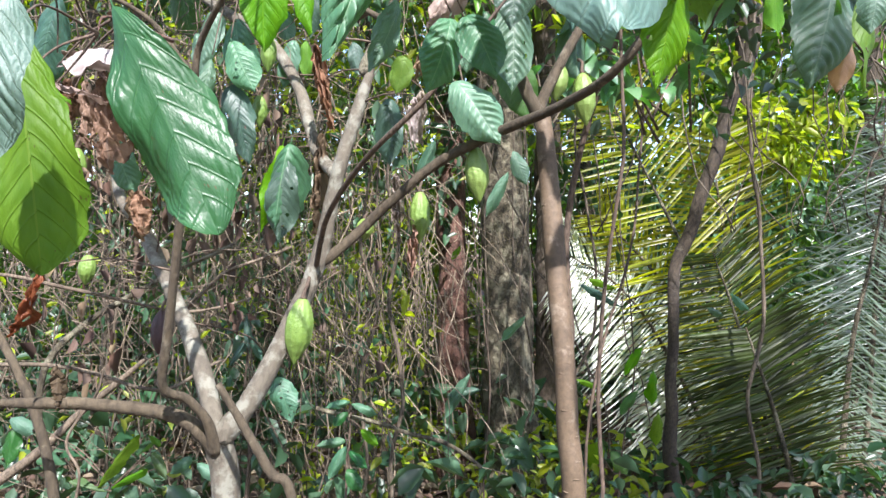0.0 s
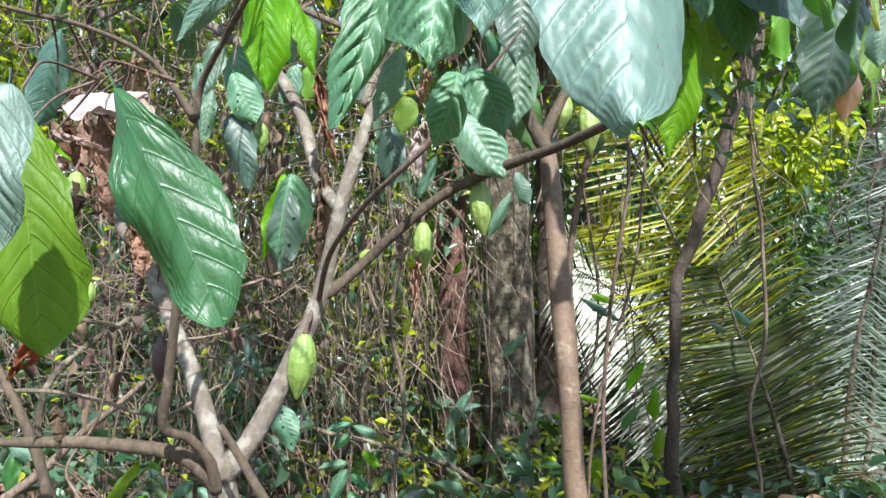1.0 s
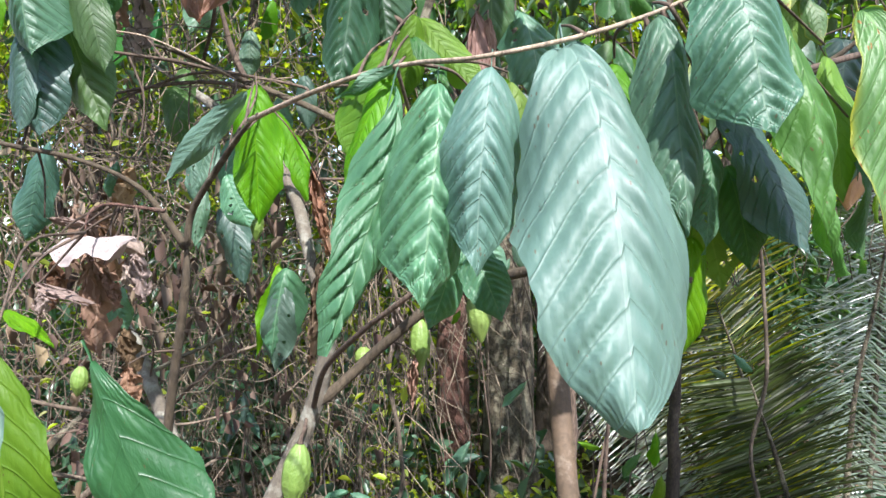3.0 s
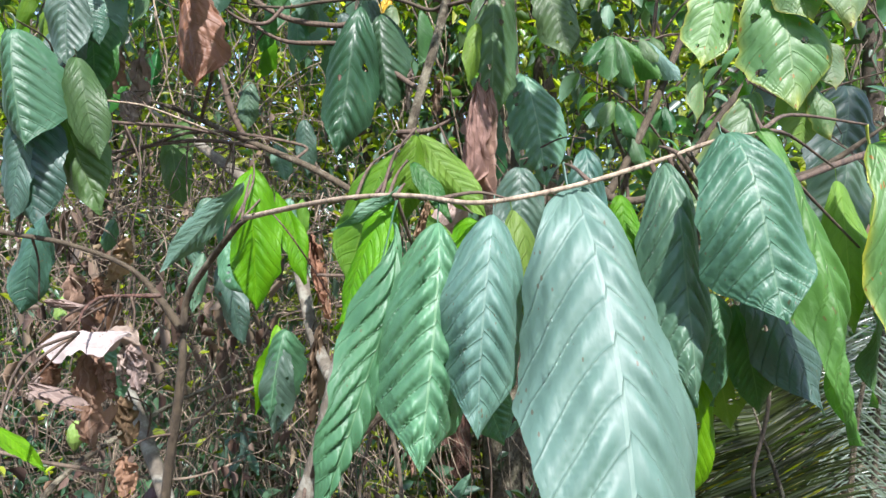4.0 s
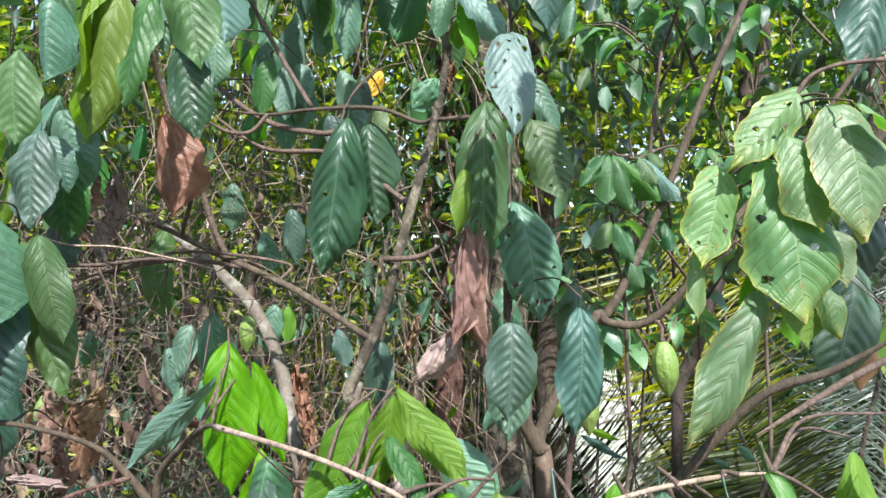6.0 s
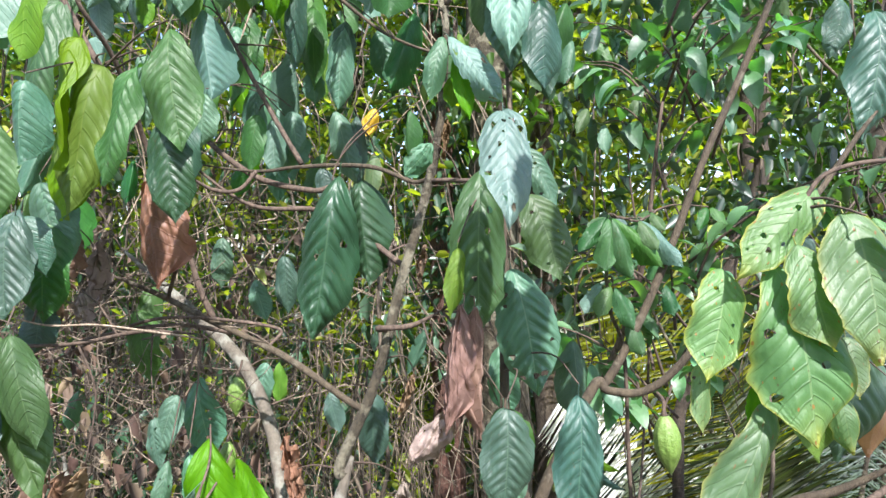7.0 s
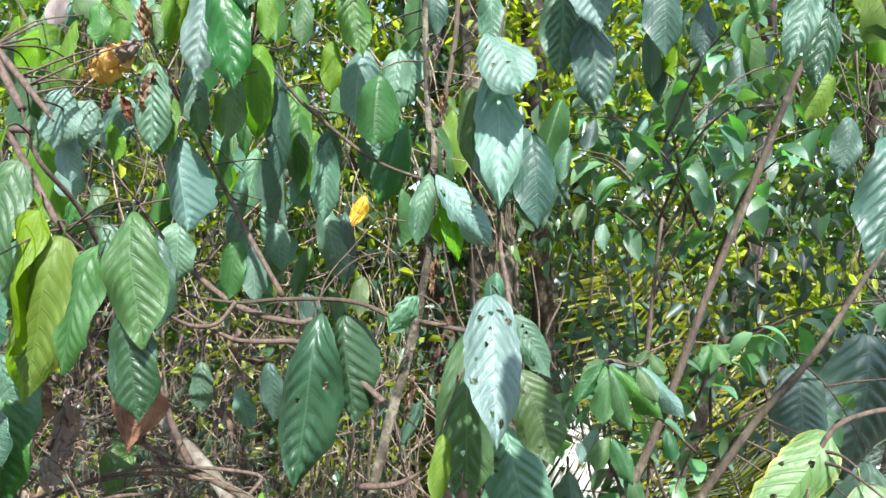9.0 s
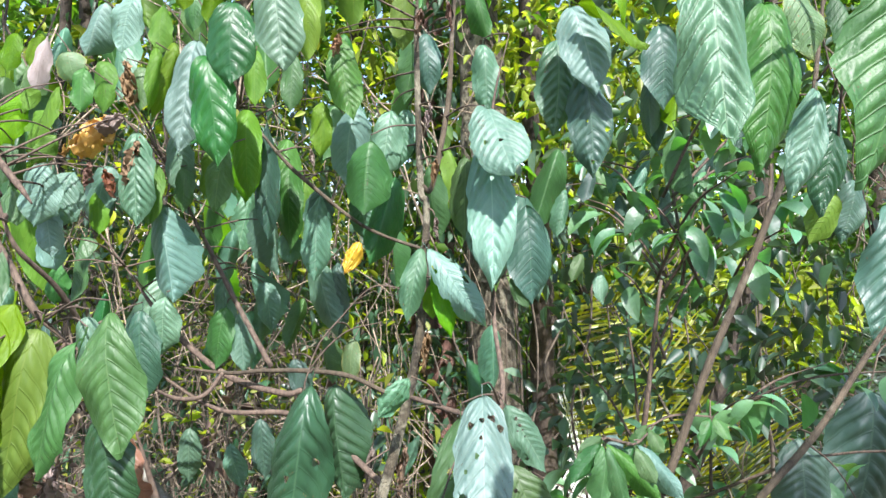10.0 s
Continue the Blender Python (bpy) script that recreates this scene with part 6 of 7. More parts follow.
leaf(cacao_tree, (-0.866, 1.85, 3.343), (-0.91, 1.85, 3.228), 0.072, "y", face=20)
leaf(cacao_tree, (-0.748, 1.8, 3.343), (-0.824, 1.8, 3.169), 0.072, "y", face=-25)
leaf(cacao_tree, (-0.567, 1.66, 3.244), (-0.65, 1.62, 3.169), 0.062, "g", curl=1.5)
leaf(cacao_tree, (-0.543, 1.64, 3.248), (-0.621, 1.64, 3.204), 0.038, "p", curl=1.2)
leaf(cacao_tree, (-0.608, 1.8, 3.397), (-0.602, 1.8, 3.298), 0.064, "d", curl=2.4)
leaf(cacao_tree, (-0.54, 1.7, 3.208), (-0.564, 1.7, 3.115), 0.069, "d", curl=2.4)
leaf(cacao_tree, (-0.75, 2.0, 3.601), (-0.805, 2.0, 3.468), 0.101, "w", fold=0.4)
leaf(cacao_tree, (-0.674, 2.0, 3.621), (-0.714, 2.0, 3.474), 0.093, "w")
leaf(cacao_tree, (-0.422, 1.72, 3.415), (-0.454, 1.68, 3.174), 0.09, "w", fine=True)
leaf(cacao_tree, (-0.485, 1.75, 3.424), (-0.526, 1.73, 3.252), 0.048, "y", face=40)
leaf(cacao_tree, (-0.372, 1.63, 3.36), (-0.345, 1.6, 3.136), 0.095, "s", fine=True)
leaf(cacao_tree, (-0.32, 1.63, 3.463), (-0.318, 1.6, 3.292), 0.1, "s", fine=True)
leaf(cacao_tree, (-0.227, 1.58, 3.503), (-0.207, 1.55, 3.309), 0.094, "m", fine=True)
leaf(cacao_tree, (-0.175, 1.62, 3.507), (-0.171, 1.6, 3.332), 0.063, "y")
leaf(cacao_tree, (-0.16, 1.9, 3.479), (-0.123, 1.88, 3.277), 0.081, "n", fine=True)
leaf(cacao_tree, (-0.138, 2.02, 3.34), (-0.157, 2.0, 3.139), 0.124, "w", fold=0.4)
leaf(cacao_tree, (-0.039, 1.92, 3.31), (-0.069, 1.9, 3.134), 0.088, "m")
leaf(cacao_tree, (-0.001, 1.95, 3.316), (-0.029, 1.95, 3.169), 0.068, "m")
leaf(cacao_tree, (-0.348, 1.82, 3.294), (-0.344, 1.8, 3.09), 0.077, "y")
leaf(cacao_tree, (-0.349, 2.0, 3.307), (-0.354, 2.0, 3.006), 0.062, "k")
leaf(cacao_tree, (-0.335, 2.16, 3.209), (-0.329, 2.15, 2.977), 0.092, "n")
leaf(cacao_tree, (-0.375, 1.75, 3.196), (-0.402, 1.75, 3.063), 0.067, "n")
leaf(cacao_tree, (-0.549, 1.72, 3.227), (-0.547, 1.7, 3.027), 0.077, "m", fine=True)
leaf(cacao_tree, (-0.682, 1.72, 3.148), (-0.723, 1.7, 3.029), 0.1, "m")
leaf(cacao_tree, (-0.619, 1.75, 3.162), (-0.666, 1.75, 3.03), 0.079, "m")
leaf(cacao_tree, (-0.539, 1.78, 3.171), (-0.548, 1.76, 3.029), 0.068, "y")
leaf(cacao_tree, (-0.236, 2.1, 3.149), (-0.252, 2.1, 3.015), 0.089, "k")
leaf(cacao_tree, (-0.144, 2.2, 3.157), (-0.13, 2.2, 3.0), 0.094, "m")
leaf(cacao_tree, (-0.557, 2.0, 2.932), (-0.6, 2.0, 2.862), 0.042, "n")
leaf(cacao_tree, (-0.349, 2.2, 3.034), (-0.342, 2.2, 2.939), 0.078, "m")
leaf(cacao_tree, (-0.459, 2.0, 2.931), (-0.468, 2.0, 2.735), 0.065, "m")
leaf(cacao_tree, (-0.387, 2.1, 2.898), (-0.373, 2.1, 2.764), 0.074, "m")
leaf(cacao_tree, (-0.145, 2.0, 2.76), (-0.153, 2.0, 2.648), 0.056, "o")
leaf(cacao_tree, (-0.005, 1.9, 3.591), (-0.01, 1.9, 3.446), 0.071, "y")
leaf(cacao_tree, (0.045, 2.0, 3.516), (0.05, 2.0, 3.362), 0.079, "k")
leaf(cacao_tree, (-0.665, 1.6, 2.86), (-0.698, 1.6, 2.711), 0.043, "k")
leaf(cacao_tree, (-0.791, 1.8, 3.015), (-0.767, 1.8, 2.941), 0.074, "w")
leaf(cacao_tree, (-0.81, 1.9, 2.951), (-0.831, 1.9, 2.859), 0.066, "n")
leaf(cacao_tree_right, (0.384, 1.9, 3.541), (0.434, 1.86, 3.329), 0.123, "w", fine=True)
leaf(cacao_tree_right, (0.368, 2.0, 3.499), (0.355, 1.98, 3.257), 0.114, "m", fine=True)
leaf(cacao_tree_right, (0.418, 1.94, 3.392), (0.438, 1.92, 3.146), 0.11, "k", holes=3, fine=True)
leaf(cacao_tree_right, (0.384, 1.82, 3.522), (0.532, 1.8, 3.414), 0.057, "y", face=50)
leaf(cacao_tree_right, (0.684, 2.2, 3.597), (0.698, 2.2, 3.36), 0.138, "k")
leaf(cacao_tree_right, (0.729, 2.4, 3.471), (0.739, 2.4, 3.272), 0.073, "k")
leaf(cacao_tree, (0.185, 2.0, 3.487), (0.19, 2.0, 3.31), 0.079, "m")
leaf(cacao_tree, (0.172, 1.68, 3.259), (0.211, 1.52, 3.108), 0.112, "w", holes=4, fine=True)
leaf(cacao_tree, (0.178, 1.73, 3.159), (0.189, 1.7, 2.905), 0.11, "m", fine=True)
leaf(cacao_tree, (0.252, 1.82, 3.1), (0.288, 1.8, 2.863), 0.105, "k")
leaf(cacao_tree, (0.063, 1.75, 2.911), (0.057, 1.75, 2.833), 0.05, "y")
leaf(cacao_tree_right, (0.283, 0.84, 3.213), (0.289, 0.8, 3.047), 0.06, "m", fine=True)
leaf(cacao_tree_right, (0.395, 0.97, 3.216), (0.377, 0.94, 3.05), 0.065, "n", fine=True)
leaf(cacao_tree_right, (0.429, 0.84, 3.205), (0.387, 0.8, 3.022), 0.087, "n", fine=True, face=20)
leaf(cacao_tree_right, (0.494, 1.06, 3.153), (0.455, 1.04, 3.03), 0.043, "m", fine=True)
leaf(cacao_tree_right, (0.535, 1.1, 3.146), (0.509, 1.08, 3.013), 0.044, "u", fine=True)
leaf(cacao_tree_right, (0.548, 1.12, 3.042), (0.518, 1.12, 2.982), 0.045, "y")
leaf(cacao_tree_right, (0.435, 1.0, 3.238), (0.461, 1.0, 3.168), 0.052, "o", ragged=0.5)
leaf(cacao_tree_right, (0.844, 1.78, 2.565), (0.843, 1.74, 2.387), 0.133, "k", fine=True)
leaf(cacao_tree_right, (1.255, 2.2, 2.579), (1.197, 2.2, 2.156), 0.235, "k", fine=True)
leaf(cacao_tree_right, (1.057, 1.8, 3.07), (1.005, 1.76, 2.754), 0.125, "k", fine=True)
leaf(cacao_tree_right, (1.038, 1.9, 3.134), (1.01, 1.9, 2.984), 0.082, "k")
leaf(cacao_tree_right, (0.815, 2.2, 3.515), (0.797, 2.2, 3.353), 0.081, "k")

rnd = random.Random(404)
for k in range(96):      # leaves deeper in the crown
    x, y, z = rnd.uniform(-1.75, 0.25), rnd.uniform(1.95, 2.9), rnd.uniform(2.55, 4.1)
    if z < 2.9 and rnd.random() < 0.5:
        continue
    d = Vector((rnd.uniform(-0.35, 0.35), rnd.uniform(-0.35, 0.2), -1)).normalized() * rnd.uniform(0.15, 0.29)
    leaf(cacao_tree, (x, y, z), tuple(Vector((x, y, z)) + d), d.length * rnd.uniform(0.36, 0.42), rnd.choice("nnyynsmm"), rnd.uniform(-50, 50), 0.10, rnd.choice((0.2, 0.4)))
for k in range(26):
    x, y, z = rnd.uniform(0.35, 1.9), rnd.uniform(1.9, 2.9), rnd.uniform(3.15, 3.85)
    d = Vector((rnd.uniform(-0.35, 0.35), rnd.uniform(-0.35, 0.2), -1)).normalized() * rnd.uniform(0.15, 0.29)
    leaf(cacao_tree_right, (x, y, z), tuple(Vector((x, y, z)) + d), d.length * rnd.uniform(0.36, 0.42), rnd.choice("mnkyn"), rnd.uniform(-50, 50), 0.10, rnd.choice((0.2, 0.4)))

sapling([(0.400, 1.800, -0.020, 0.0065), (0.420, 1.800, 1.200, 0.006), (0.465, 1.780, 2.157, 0.005), (0.427, 1.750, 2.381, 0.0045), (0.412, 1.730, 2.570, 0.004), (0.476, 1.720, 2.569, 0.003), (0.524, 1.780, 2.594, 0.0022)], [((0.405, 1.720, 2.576), (0.333, 1.690, 2.501), 0.043, 's'),
    ((0.403, 1.700, 2.576), (0.388, 1.670, 2.455), 0.053, 'n'),
    ((0.408, 1.700, 2.576), (0.446, 1.670, 2.445), 0.053, 's'),
    ((0.412, 1.710, 2.577), (0.518, 1.680, 2.466), 0.048, 'n'),
    ((0.415, 1.760, 2.577), (0.356, 1.730, 2.549), 0.038, 'n'),
    ((0.422, 1.760, 2.577), (0.454, 1.730, 2.558), 0.038, 'w'),
    ((0.470, 1.700, 2.571), (0.504, 1.670, 2.506), 0.045, 'n'),
    ((0.479, 1.740, 2.564), (0.434, 1.710, 2.514), 0.037, 's'),
    ((0.481, 1.720, 2.571), (0.565, 1.690, 2.464), 0.048, 'w'),
    ((0.515, 1.760, 2.591), (0.538, 1.730, 2.550), 0.038, 'n'),
    ((0.521, 1.780, 2.594), (0.477, 1.750, 2.555), 0.038, 'n'),
    ((0.669, 1.800, 2.604), (0.697, 1.770, 2.563), 0.039, 'n'),
    ((0.661, 1.800, 2.604), (0.629, 1.770, 2.551), 0.036, 's'),
    ((0.414, 1.720, 2.422), (0.377, 1.690, 2.357), 0.048, 'n'),
    ((0.421, 1.720, 2.422), (0.456, 1.690, 2.328), 0.051, 's'),
    ((0.399, 1.760, 2.429), (0.352, 1.730, 2.359), 0.044, 'w'),
    ((0.455, 1.740, 2.346), (0.483, 1.710, 2.269), 0.049, 'n'),
    ((0.556, 1.780, 2.423), (0.565, 1.750, 2.352), 0.044, 's')], "young sapling with drooping bright green leaves")
sapling([(0.483, 2.6, 0.012, 0.007), (0.554, 2.45, 1.095, 0.006), (0.751, 2.55, 1.935, 0.005), (0.663, 2.5, 2.868, 0.004), (0.703, 2.5, 3.232, 0.003)], [((0.644, 2.45, 3.226), (0.6, 2.42, 3.144), 0.053, 'm'),
    ((0.691, 2.4, 3.203), (0.67, 2.37, 3.106), 0.049, 'm'),
    ((0.634, 2.45, 3.146), (0.643, 2.42, 3.056), 0.05, 'k'),
    ((0.718, 2.4, 3.246), (0.657, 2.37, 3.157), 0.045, 'm'),
    ((0.769, 2.4, 3.159), (0.745, 2.37, 3.045), 0.052, 'k'),
    ((0.812, 2.4, 3.08), (0.707, 2.37, 3.037), 0.049, 'm'),
    ((0.439, 2.3, 3.153), (0.408, 2.27, 3.012), 0.056, 'm'),
    ((0.389, 2.35, 3.217), (0.417, 2.32, 3.13), 0.051, 'm'),
    ((0.533, 2.35, 3.216), (0.492, 2.32, 3.112), 0.051, 'k'),
    ((0.948, 2.5, 3.284), (0.9, 2.47, 3.172), 0.062, 'm'),
    ((0.695, 2.45, 3.013), (0.651, 2.42, 2.925), 0.053, 'n'),
    ((0.559, 2.4, 2.909), (0.559, 2.37, 2.807), 0.062, 'm'),
    ((0.507, 2.4, 2.961), (0.466, 2.37, 2.877), 0.049, 'n')], "slender sapling with blue-green oval leaves")
liana([(-1.748, 2.5, 0.66, 0.0186), (-1.624, 2.5, 0.757, 0.0186), (-1.479, 2.5, 0.877, 0.0166), (-1.358, 2.5, 0.987, 0.0145), (-1.209, 2.5, 1.084, 0.0124), (-1.081, 2.5, 1.188, 0.0083)], "pale dead stick leaning in the undergrowth", "straw")
liana([(-1.297, 1.9, 1.526, 0.0055), (-1.139, 1.9, 1.515, 0.0055), (-1.008, 1.92, 1.487, 0.0056), (-0.879, 1.95, 1.459, 0.0048), (-0.752, 2.0, 1.439, 0.0041), (-0.598, 2.1, 1.463, 0.0035)], "long thin dead twig hung across the thicket", "straw")
liana([(-1.303, 2.3, 0.611, 0.0114), (-1.334, 2.3, 0.916, 0.0114), (-1.341, 2.3, 1.126, 0.0114), (-1.318, 2.3, 1.23, 0.0114), (-1.273, 2.35, 1.3, 0.0107), (-1.161, 2.4, 1.393, 0.0099), (-1.003, 2.45, 1.49, 0.0081), (-0.754, 2.5, 1.623, 0.0062)], "dark arching liana in the thicket", "dark")
liana([(-1.433, 2.1, 1.254, 0.007), (-1.225, 2.1, 1.236, 0.007), (-1.076, 2.15, 1.201, 0.0071), (-0.882, 2.2, 1.146, 0.0064), (-0.732, 2.3, 1.221, 0.0057)], "thin drooping brown liana above the undergrowth", "vine")
liana([(-1.042, 2.6, 1.344, 0.0065), (-0.913, 2.6, 1.43, 0.0065), (-0.784, 2.6, 1.538, 0.0065), (-0.569, 2.6, 1.602, 0.0054)], "thin bent twig in the thicket", "straw")
liana([(-1.1, 2.0, 0.74, 0.0041), (-1.05, 2.0, 0.939, 0.0041), (-1.1, 2.0, 1.038, 0.0041), (-1.025, 2.0, 1.171, 0.0041), (-1.004, 2.0, 1.254, 0.0033)], "thin pale twining stem", "straw")
liana([(-0.209, 3.0, 0.31, 0.0099), (-0.234, 3.0, 0.708, 0.0099), (-0.171, 3.0, 0.956, 0.0099), (-0.234, 3.0, 1.304, 0.0099), (-0.196, 3.0, 1.602, 0.0087), (-0.234, 3.0, 1.95, 0.0075), (-0.209, 3.0, 2.398, 0.0075)], "twisted hanging brown liana", "vine")
liana([(-0.382, 3.2, 0.224, 0.008), (-0.342, 3.2, 0.595, 0.008), (-0.382, 3.2, 0.913, 0.008), (-0.329, 3.2, 1.285, 0.008), (-0.368, 3.2, 1.656, 0.008), (-0.329, 3.2, 2.08, 0.0066)], "slim brown liana hanging in the thicket", "vine")
liana([(-0.482, 2.6, 0.999, 0.0086), (-0.31, 2.6, 0.952, 0.0086), (-0.138, 2.6, 0.891, 0.0086), (0.0, 2.6, 0.848, 0.0086), (0.142, 2.6, 0.762, 0.0075)], "dead branch lying in the undergrowth", "dark")
sapling([(-0.855, 3.0, 0.31, 0.008), (-0.86, 3.0, 0.708, 0.007), (-0.865, 3.0, 1.105, 0.005), (-0.855, 3.0, 1.304, 0.004)], [((-0.855, 3.0, 1.205), (-0.932, 2.97, 1.086), 0.035, 'k'),
    ((-0.841, 2.95, 1.236), (-0.772, 2.92, 1.119), 0.039, 'k'),
    ((-0.86, 3.0, 1.279), (-0.94, 2.97, 1.233), 0.04, 'k'),
    ((-0.85, 3.0, 1.304), (-0.792, 2.97, 1.258), 0.035, 'k'),
    ((-0.85, 2.95, 1.309), (-0.832, 2.92, 1.167), 0.039, 'k'),
    ((-0.86, 3.0, 1.317), (-0.895, 2.97, 1.356), 0.03, 'm')], "low seedling with dark lance-shaped leaves")
sapling([(-0.375, 2.6, 0.482, 0.006), (-0.37, 2.6, 0.719, 0.005), (-0.364, 2.6, 0.978, 0.004)], [((-0.346, 2.55, 1.028), (-0.436, 2.52, 1.013), 0.034, 'm'),
    ((-0.342, 2.55, 1.021), (-0.242, 2.52, 0.986), 0.038, 'm'),
    ((-0.357, 2.55, 0.99), (-0.405, 2.52, 0.945), 0.042, 's'),
    ((-0.356, 2.5, 0.877), (-0.417, 2.47, 0.763), 0.05, 'm'),
    ((-0.344, 2.5, 0.857), (-0.274, 2.47, 0.804), 0.041, 's'),
    ((-0.363, 2.55, 0.884), (-0.468, 2.52, 0.872), 0.042, 'm'),
    ((-0.35, 2.5, 0.794), (-0.295, 2.47, 0.722), 0.062, 's'),
    ((-0.304, 2.55, 0.926), (-0.238, 2.52, 0.872), 0.042, 'y')], "seedling with blue-green leaves by the trunk foot")
sapling([(-1.082, 2.2, 0.654, 0.005), (-1.073, 2.2, 0.8, 0.004), (-1.064, 2.2, 0.836, 0.003)], [((-1.101, 2.2, 0.833), (-0.969, 2.17, 1.009), 0.031, 'y'),
    ((-1.082, 2.2, 0.818), (-1.194, 2.17, 0.865), 0.026, 'n'),
    ((-1.064, 2.2, 0.827), (-0.942, 2.17, 0.901), 0.026, 'y'),
    ((-0.937, 2.2, 0.946), (-0.879, 2.17, 0.865), 0.036, 'n'),
    ((-0.93, 2.25, 0.95), (-0.96, 2.22, 0.995), 0.03, 'y'),
    ((-0.846, 2.3, 0.897), (-0.91, 2.27, 0.85), 0.046, 'm'),
    ((-0.827, 2.3, 0.878), (-0.75, 2.27, 0.831), 0.046, 'm'),
    ((-1.374, 2.2, 1.019), (-1.391, 2.17, 0.901), 0.062, 's'),
    ((-1.392, 2.2, 1.055), (-1.301, 2.17, 1.009), 0.055, 'm')], "seedling with yellow-green strap leaves")
leaf(cacao_tree, (-0.83, 1.85, 3.349), (-0.901, 1.85, 3.292), 0.051, "y", face=20)
leaf(cacao_tree, (-0.799, 1.84, 3.302), (-0.857, 1.84, 3.252), 0.048, "y", face=-20)
leaf(cacao_tree, (-0.844, 1.8, 3.282), (-0.894, 1.8, 3.208), 0.054, "y")
leaf(cacao_tree, (-0.753, 1.78, 3.234), (-0.802, 1.78, 3.174), 0.049, "y", face=30)
leaf(cacao_tree, (-0.832, 1.75, 3.212), (-0.856, 1.75, 3.123), 0.055, "n")
leaf(cacao_tree, (-0.881, 1.95, 3.509), (-0.909, 1.95, 3.421), 0.046, "y", face=40)
leaf(cacao_tree, (-0.504, 1.7, 3.398), (-0.511, 1.68, 3.255), 0.039, "y", face=45)
leaf(cacao_tree, (-0.476, 1.8, 3.57), (-0.483, 1.8, 3.508), 0.054, "y")
leaf(cacao_tree, (-0.375, 1.7, 3.541), (-0.393, 1.7, 3.432), 0.046, "y", face=30)
leaf(cacao_tree, (0.056, 1.8, 3.298), (0.047, 1.8, 3.24), 0.032, "p", curl=2.3)
leaf(cacao_tree, (0.068, 1.8, 3.178), (0.058, 1.8, 3.119), 0.032, "d", curl=2.3)
leaf(cacao_tree, (0.037, 1.8, 3.505), (0.028, 1.8, 3.451), 0.037, "d", curl=2.3)
leaf(cacao_tree, (0.096, 1.8, 3.517), (0.105, 1.8, 3.459), 0.035, "d", curl=2.3)
leaf(cacao_tree, (-0.15, 1.85, 3.468), (-0.164, 1.85, 3.42), 0.038, "d", curl=2.3)
leaf(cacao_tree, (-0.618, 1.66, 3.159), (-0.63, 1.66, 3.112), 0.038, "d", curl=2.3)
leaf(cacao_tree, (-0.6, 1.68, 3.148), (-0.583, 1.68, 3.091), 0.039, "r", curl=2.3)
leaf(cacao_tree, (0.064, 1.8, 3.051), (0.071, 1.8, 2.995), 0.03, "p", curl=2.3)
leaf(cacao_tree, (-0.226, 1.9, 3.216), (-0.219, 1.9, 3.17), 0.026, "p", curl=2.3)
leaf(cacao_tree, (-0.779, 1.7, 2.555), (-0.792, 1.7, 2.444), 0.042, "d", curl=2.3)
leaf(cacao_tree, (-0.755, 1.75, 2.528), (-0.743, 1.75, 2.413), 0.043, "p", curl=2.3)
leaf(cacao_tree, (-0.871, 1.75, 2.439), (-0.846, 1.75, 2.337), 0.046, "d", curl=2.3)
leaf(cacao_tree, (-0.085, 1.85, 2.533), (-0.097, 1.85, 2.425), 0.038, "p", curl=2.3)
leaf(cacao_tree, (0.013, 1.8, 2.832), (0.02, 1.8, 2.772), 0.034, "d", curl=2.3)
leaf(cacao_tree, (-0.911, 1.9, 3.494), (-0.925, 1.88, 3.396), 0.058, "y")
leaf(cacao_tree, (-0.701, 1.8, 3.386), (-0.703, 1.78, 3.283), 0.057, "n")
leaf(cacao_tree, (-0.676, 1.85, 3.412), (-0.677, 1.83, 3.286), 0.064, "y")
leaf(cacao_tree, (-0.592, 1.85, 3.398), (-0.591, 1.83, 3.292), 0.056, "n")
leaf(cacao_tree, (-0.546, 1.85, 3.538), (-0.549, 1.83, 3.424), 0.058, "y")
leaf(cacao_tree, (-0.487, 1.9, 3.595), (-0.491, 1.88, 3.483), 0.06, "n")
leaf(cacao_tree, (-0.336, 1.85, 3.434), (-0.336, 1.83, 3.302), 0.056, "y")
leaf(cacao_tree, (-0.264, 1.9, 3.435), (-0.271, 1.88, 3.299), 0.06, "n")
leaf(cacao_tree, (-0.208, 1.95, 3.339), (-0.211, 1.93, 3.201), 0.06, "y")
leaf(cacao_tree, (-0.48, 1.8, 3.161), (-0.483, 1.78, 3.061), 0.054, "n")
leaf(cacao_tree, (-0.641, 1.75, 3.109), (-0.637, 1.73, 3.013), 0.055, "y")
leaf(cacao_tree, (-0.833, 1.75, 3.122), (-0.809, 1.73, 3.038), 0.055, "n")
leaf(cacao_tree, (-0.558, 1.250, 1.707), (-0.551, 1.250, 1.625), 0.047, "q", curl=1.4)
leaf(cacao_tree, (-0.697, 1.250, 1.851), (-0.716, 1.250, 1.799), 0.035, "p", curl=1.2)
leaf(cacao_tree, (-0.064, 1.500, 1.931), (-0.068, 1.500, 1.823), 0.044, "b", curl=1.0)
pod(cacao_tree, (-0.317, 1.55, 1.491), (-0.338, 1.55, 1.345), 0.072, "green", "ripening bright green ridged cacao pod")
pod(cacao_tree, (-0.197, 1.72, 1.678), (-0.198, 1.72, 1.624), 0.051, "pale", "small round green pod")
pod(cacao_tree, (0.072, 1.56, 1.836), (0.083, 1.56, 1.712), 0.062, "pale", "pale green ridged pod")
pod(cacao_tree, (-0.058, 1.72, 1.747), (-0.06, 1.72, 1.619), 0.06, "green", "green pod beside a dead leaf")
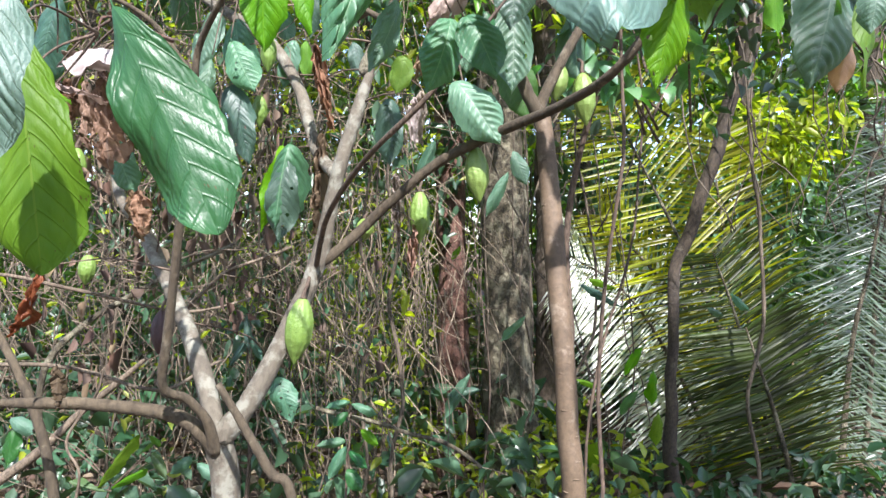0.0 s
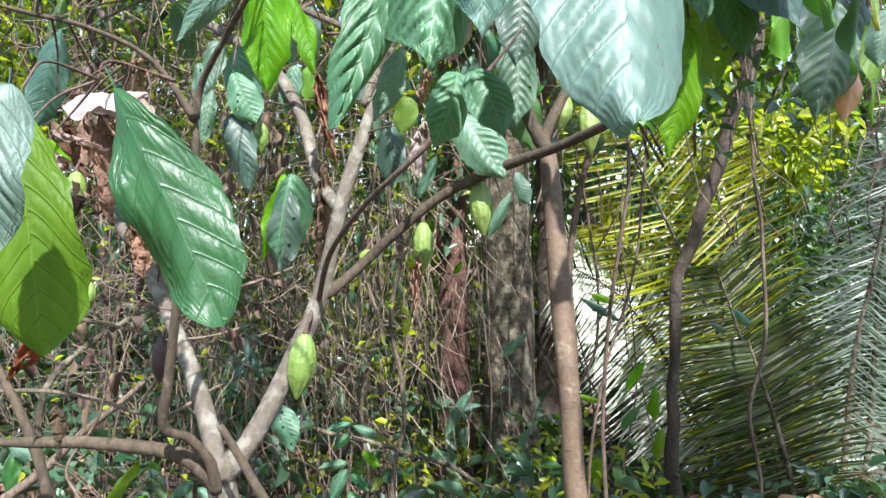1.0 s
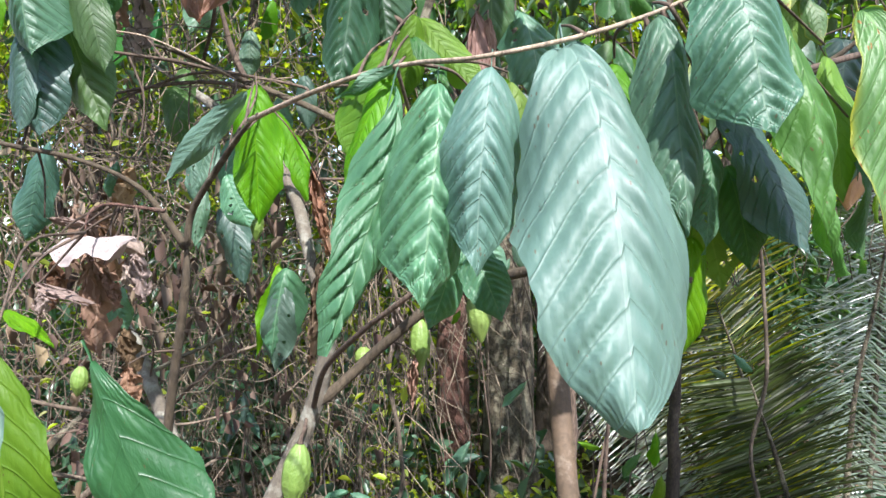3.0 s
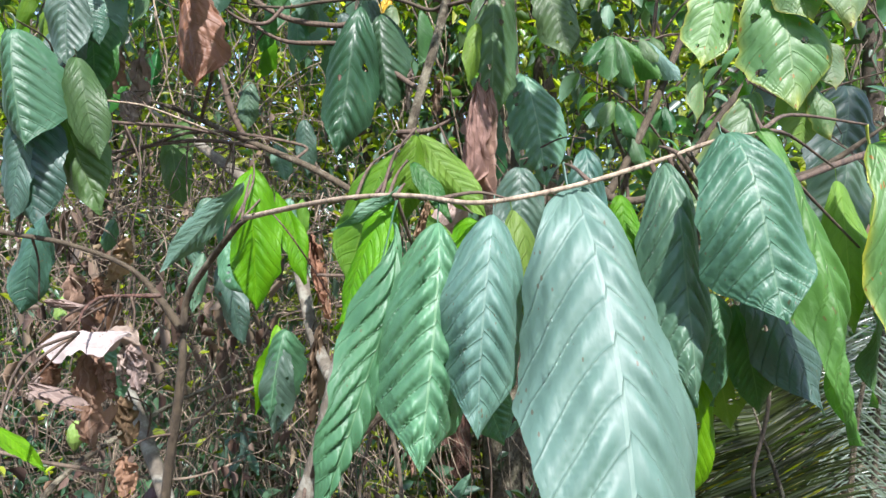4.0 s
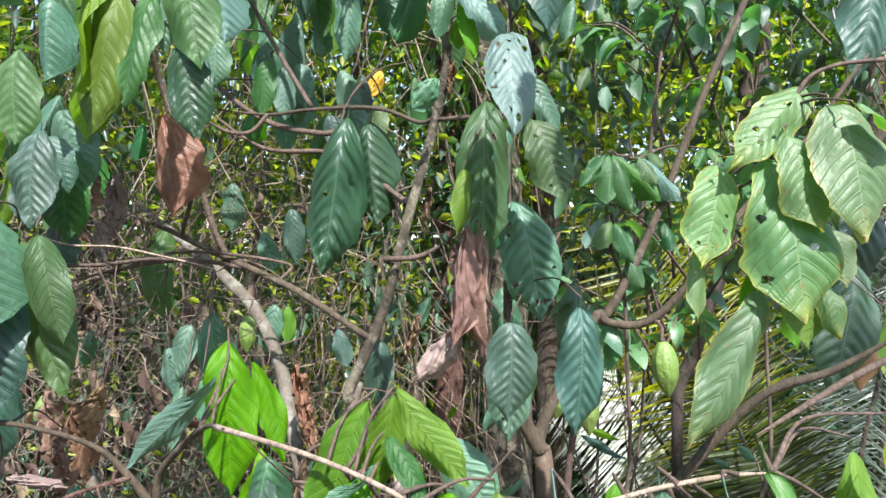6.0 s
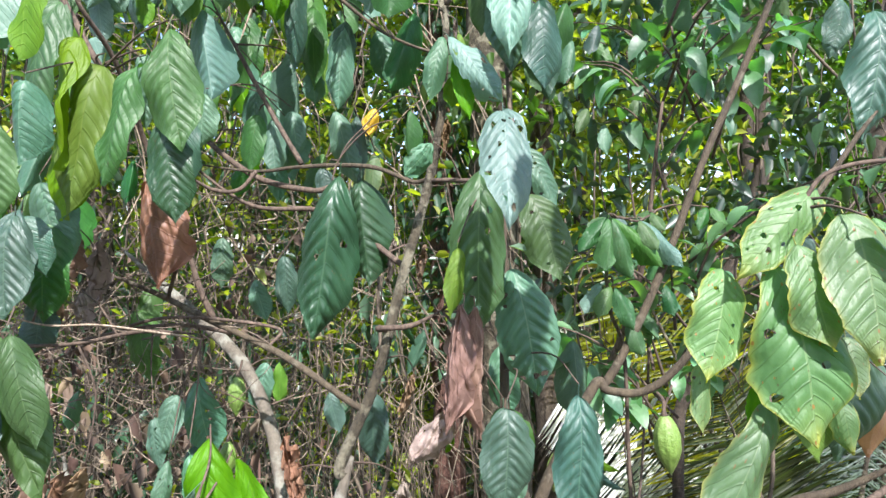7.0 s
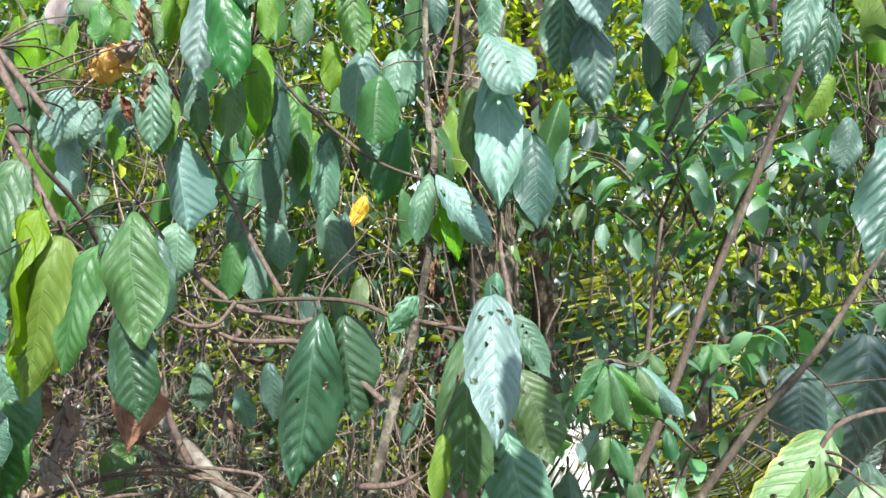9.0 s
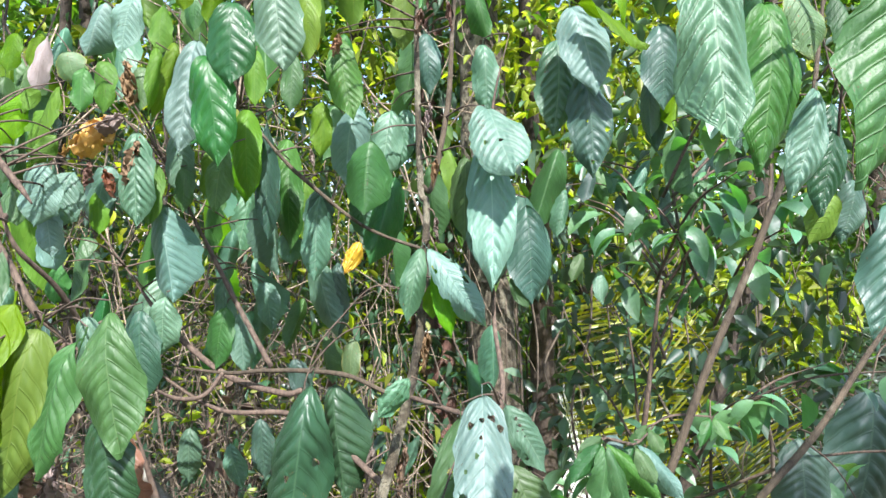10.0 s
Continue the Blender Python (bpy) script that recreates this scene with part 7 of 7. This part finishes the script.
pod(cacao_tree, (-0.51, 1.9, 2.03), (-0.51, 1.9, 1.942), 0.047, "green", "small green pod")
pod(cacao_tree, (-0.782, 1.9, 1.432), (-0.793, 1.9, 1.312), 0.057, "rotten", "black rotten pod")
pod(cacao_tree, (-1.037, 2.0, 1.585), (-1.049, 2.0, 1.499), 0.056, "green", "small green pod")

pod(cacao_tree, (-1.180, 2.2, 1.929), (-1.189, 2.2, 1.784), 0.075, "half", "green pod with a rotted black lower half")
pod(cacao_tree_right, (0.493, 1.6, 2.165), (0.506, 1.6, 2.046), 0.065, "green", "green pod in the shade")
pod(cacao_tree_right, (0.294, 1.7, 2.063), (0.279, 1.7, 1.973), 0.056, "pale", "pale green pod")
pod(cacao_tree_right, (0.357, 1.75, 2.054), (0.367, 1.75, 1.923), 0.067, "pale", "yellow-green pod")
shoots(cacao_tree)
shoots(cacao_tree_right)
# ---- the shrub beside the right-hand stem ----
shrub = empty("shrub", (0.42, 2.3, 0.0), "leafy shrub with small bright green oval leaves", "shrub")
bm = bmesh.new()
tube(bm, [(0.42, 2.3, -0.03, 0.018), (0.43, 2.3, 1.0, 0.014), (0.42, 2.25, 1.8, 0.011), (0.58, 2.1, 2.4, 0.008), (0.62, 2.0, 2.9, 0.004)], 8, 8, 0.1, 3, 0.02)
part("stem", bm, BARK["twig"], shrub)


def oval_leaf():
    bm = bmesh.new()
    rows = []
    for i in range(9):
        u = i / 8
        w = 0.24 * math.sin(math.pi * min(1, u ** 0.9)) ** 0.75 if 0 < i < 8 else 0.008
        rows.append([bm.verts.new((w * v, u, -0.10 * math.sin(math.pi * u) * -1 + 0.06 * abs(v) * w * 4 - 0.22 * u * u)) for v in (-1, -0.5, 0, 0.5, 1)])
    for a, b in zip(rows, rows[1:]):
        for j in range(4):
            bm.faces.new((a[j], a[j + 1], b[j + 1], b[j]))
    me = bpy.data.meshes.new("leaf")
    bm.to_mesh(me)
    bm.free()
    me.materials.append(M_SHRUB_ONE)
    me.polygons.foreach_set("use_smooth", [True] * len(me.polygons))
    return me


M_SHRUB_ONE = veined_leaf("shrub_single_leaf", (0.070, 0.205, 0.085), (0.048, 0.150, 0.062), (0.14, 0.30, 0.10), rough=0.42, through=0.35, hue=0.03, val=0.35)
OVAL = oval_leaf()
rnd = random.Random(77)
for k in range(34):
    z0 = rnd.uniform(2.15, 3.4)
    a = Vector((0.72 + rnd.uniform(-0.1, 0.1), 2.15, z0 - 0.25))
    b = Vector((rnd.uniform(0.28, 1.25), rnd.uniform(1.7, 2.7), z0))
    bm = bmesh.new()
    tube(bm, [(*a, 0.005), (*(a.lerp(b, 0.5) + Vector((0, 0, 0.06))), 0.0035), (*b, 0.0015)], 5, 5, 0.1, k)
    part("twig", bm, BARK["twig"], shrub)
    for i in range(8):
        q = a.lerp(b, 0.35 + 0.65 * i / 7) + Vector((0, 0, 0.04 * (1 - i / 7)))
        ob = new("leaf", OVAL)
        s = rnd.uniform(0.07, 0.115)
        ob.matrix_basis = Matrix.LocRotScale(q, Euler((rnd.uniform(-1.1, 0.1), rnd.uniform(-0.5, 0.5), rnd.uniform(0, 6.28))), (s, s, s))
        ob.parent = shrub
        ob.matrix_parent_inverse = shrub.matrix_world.inverted()
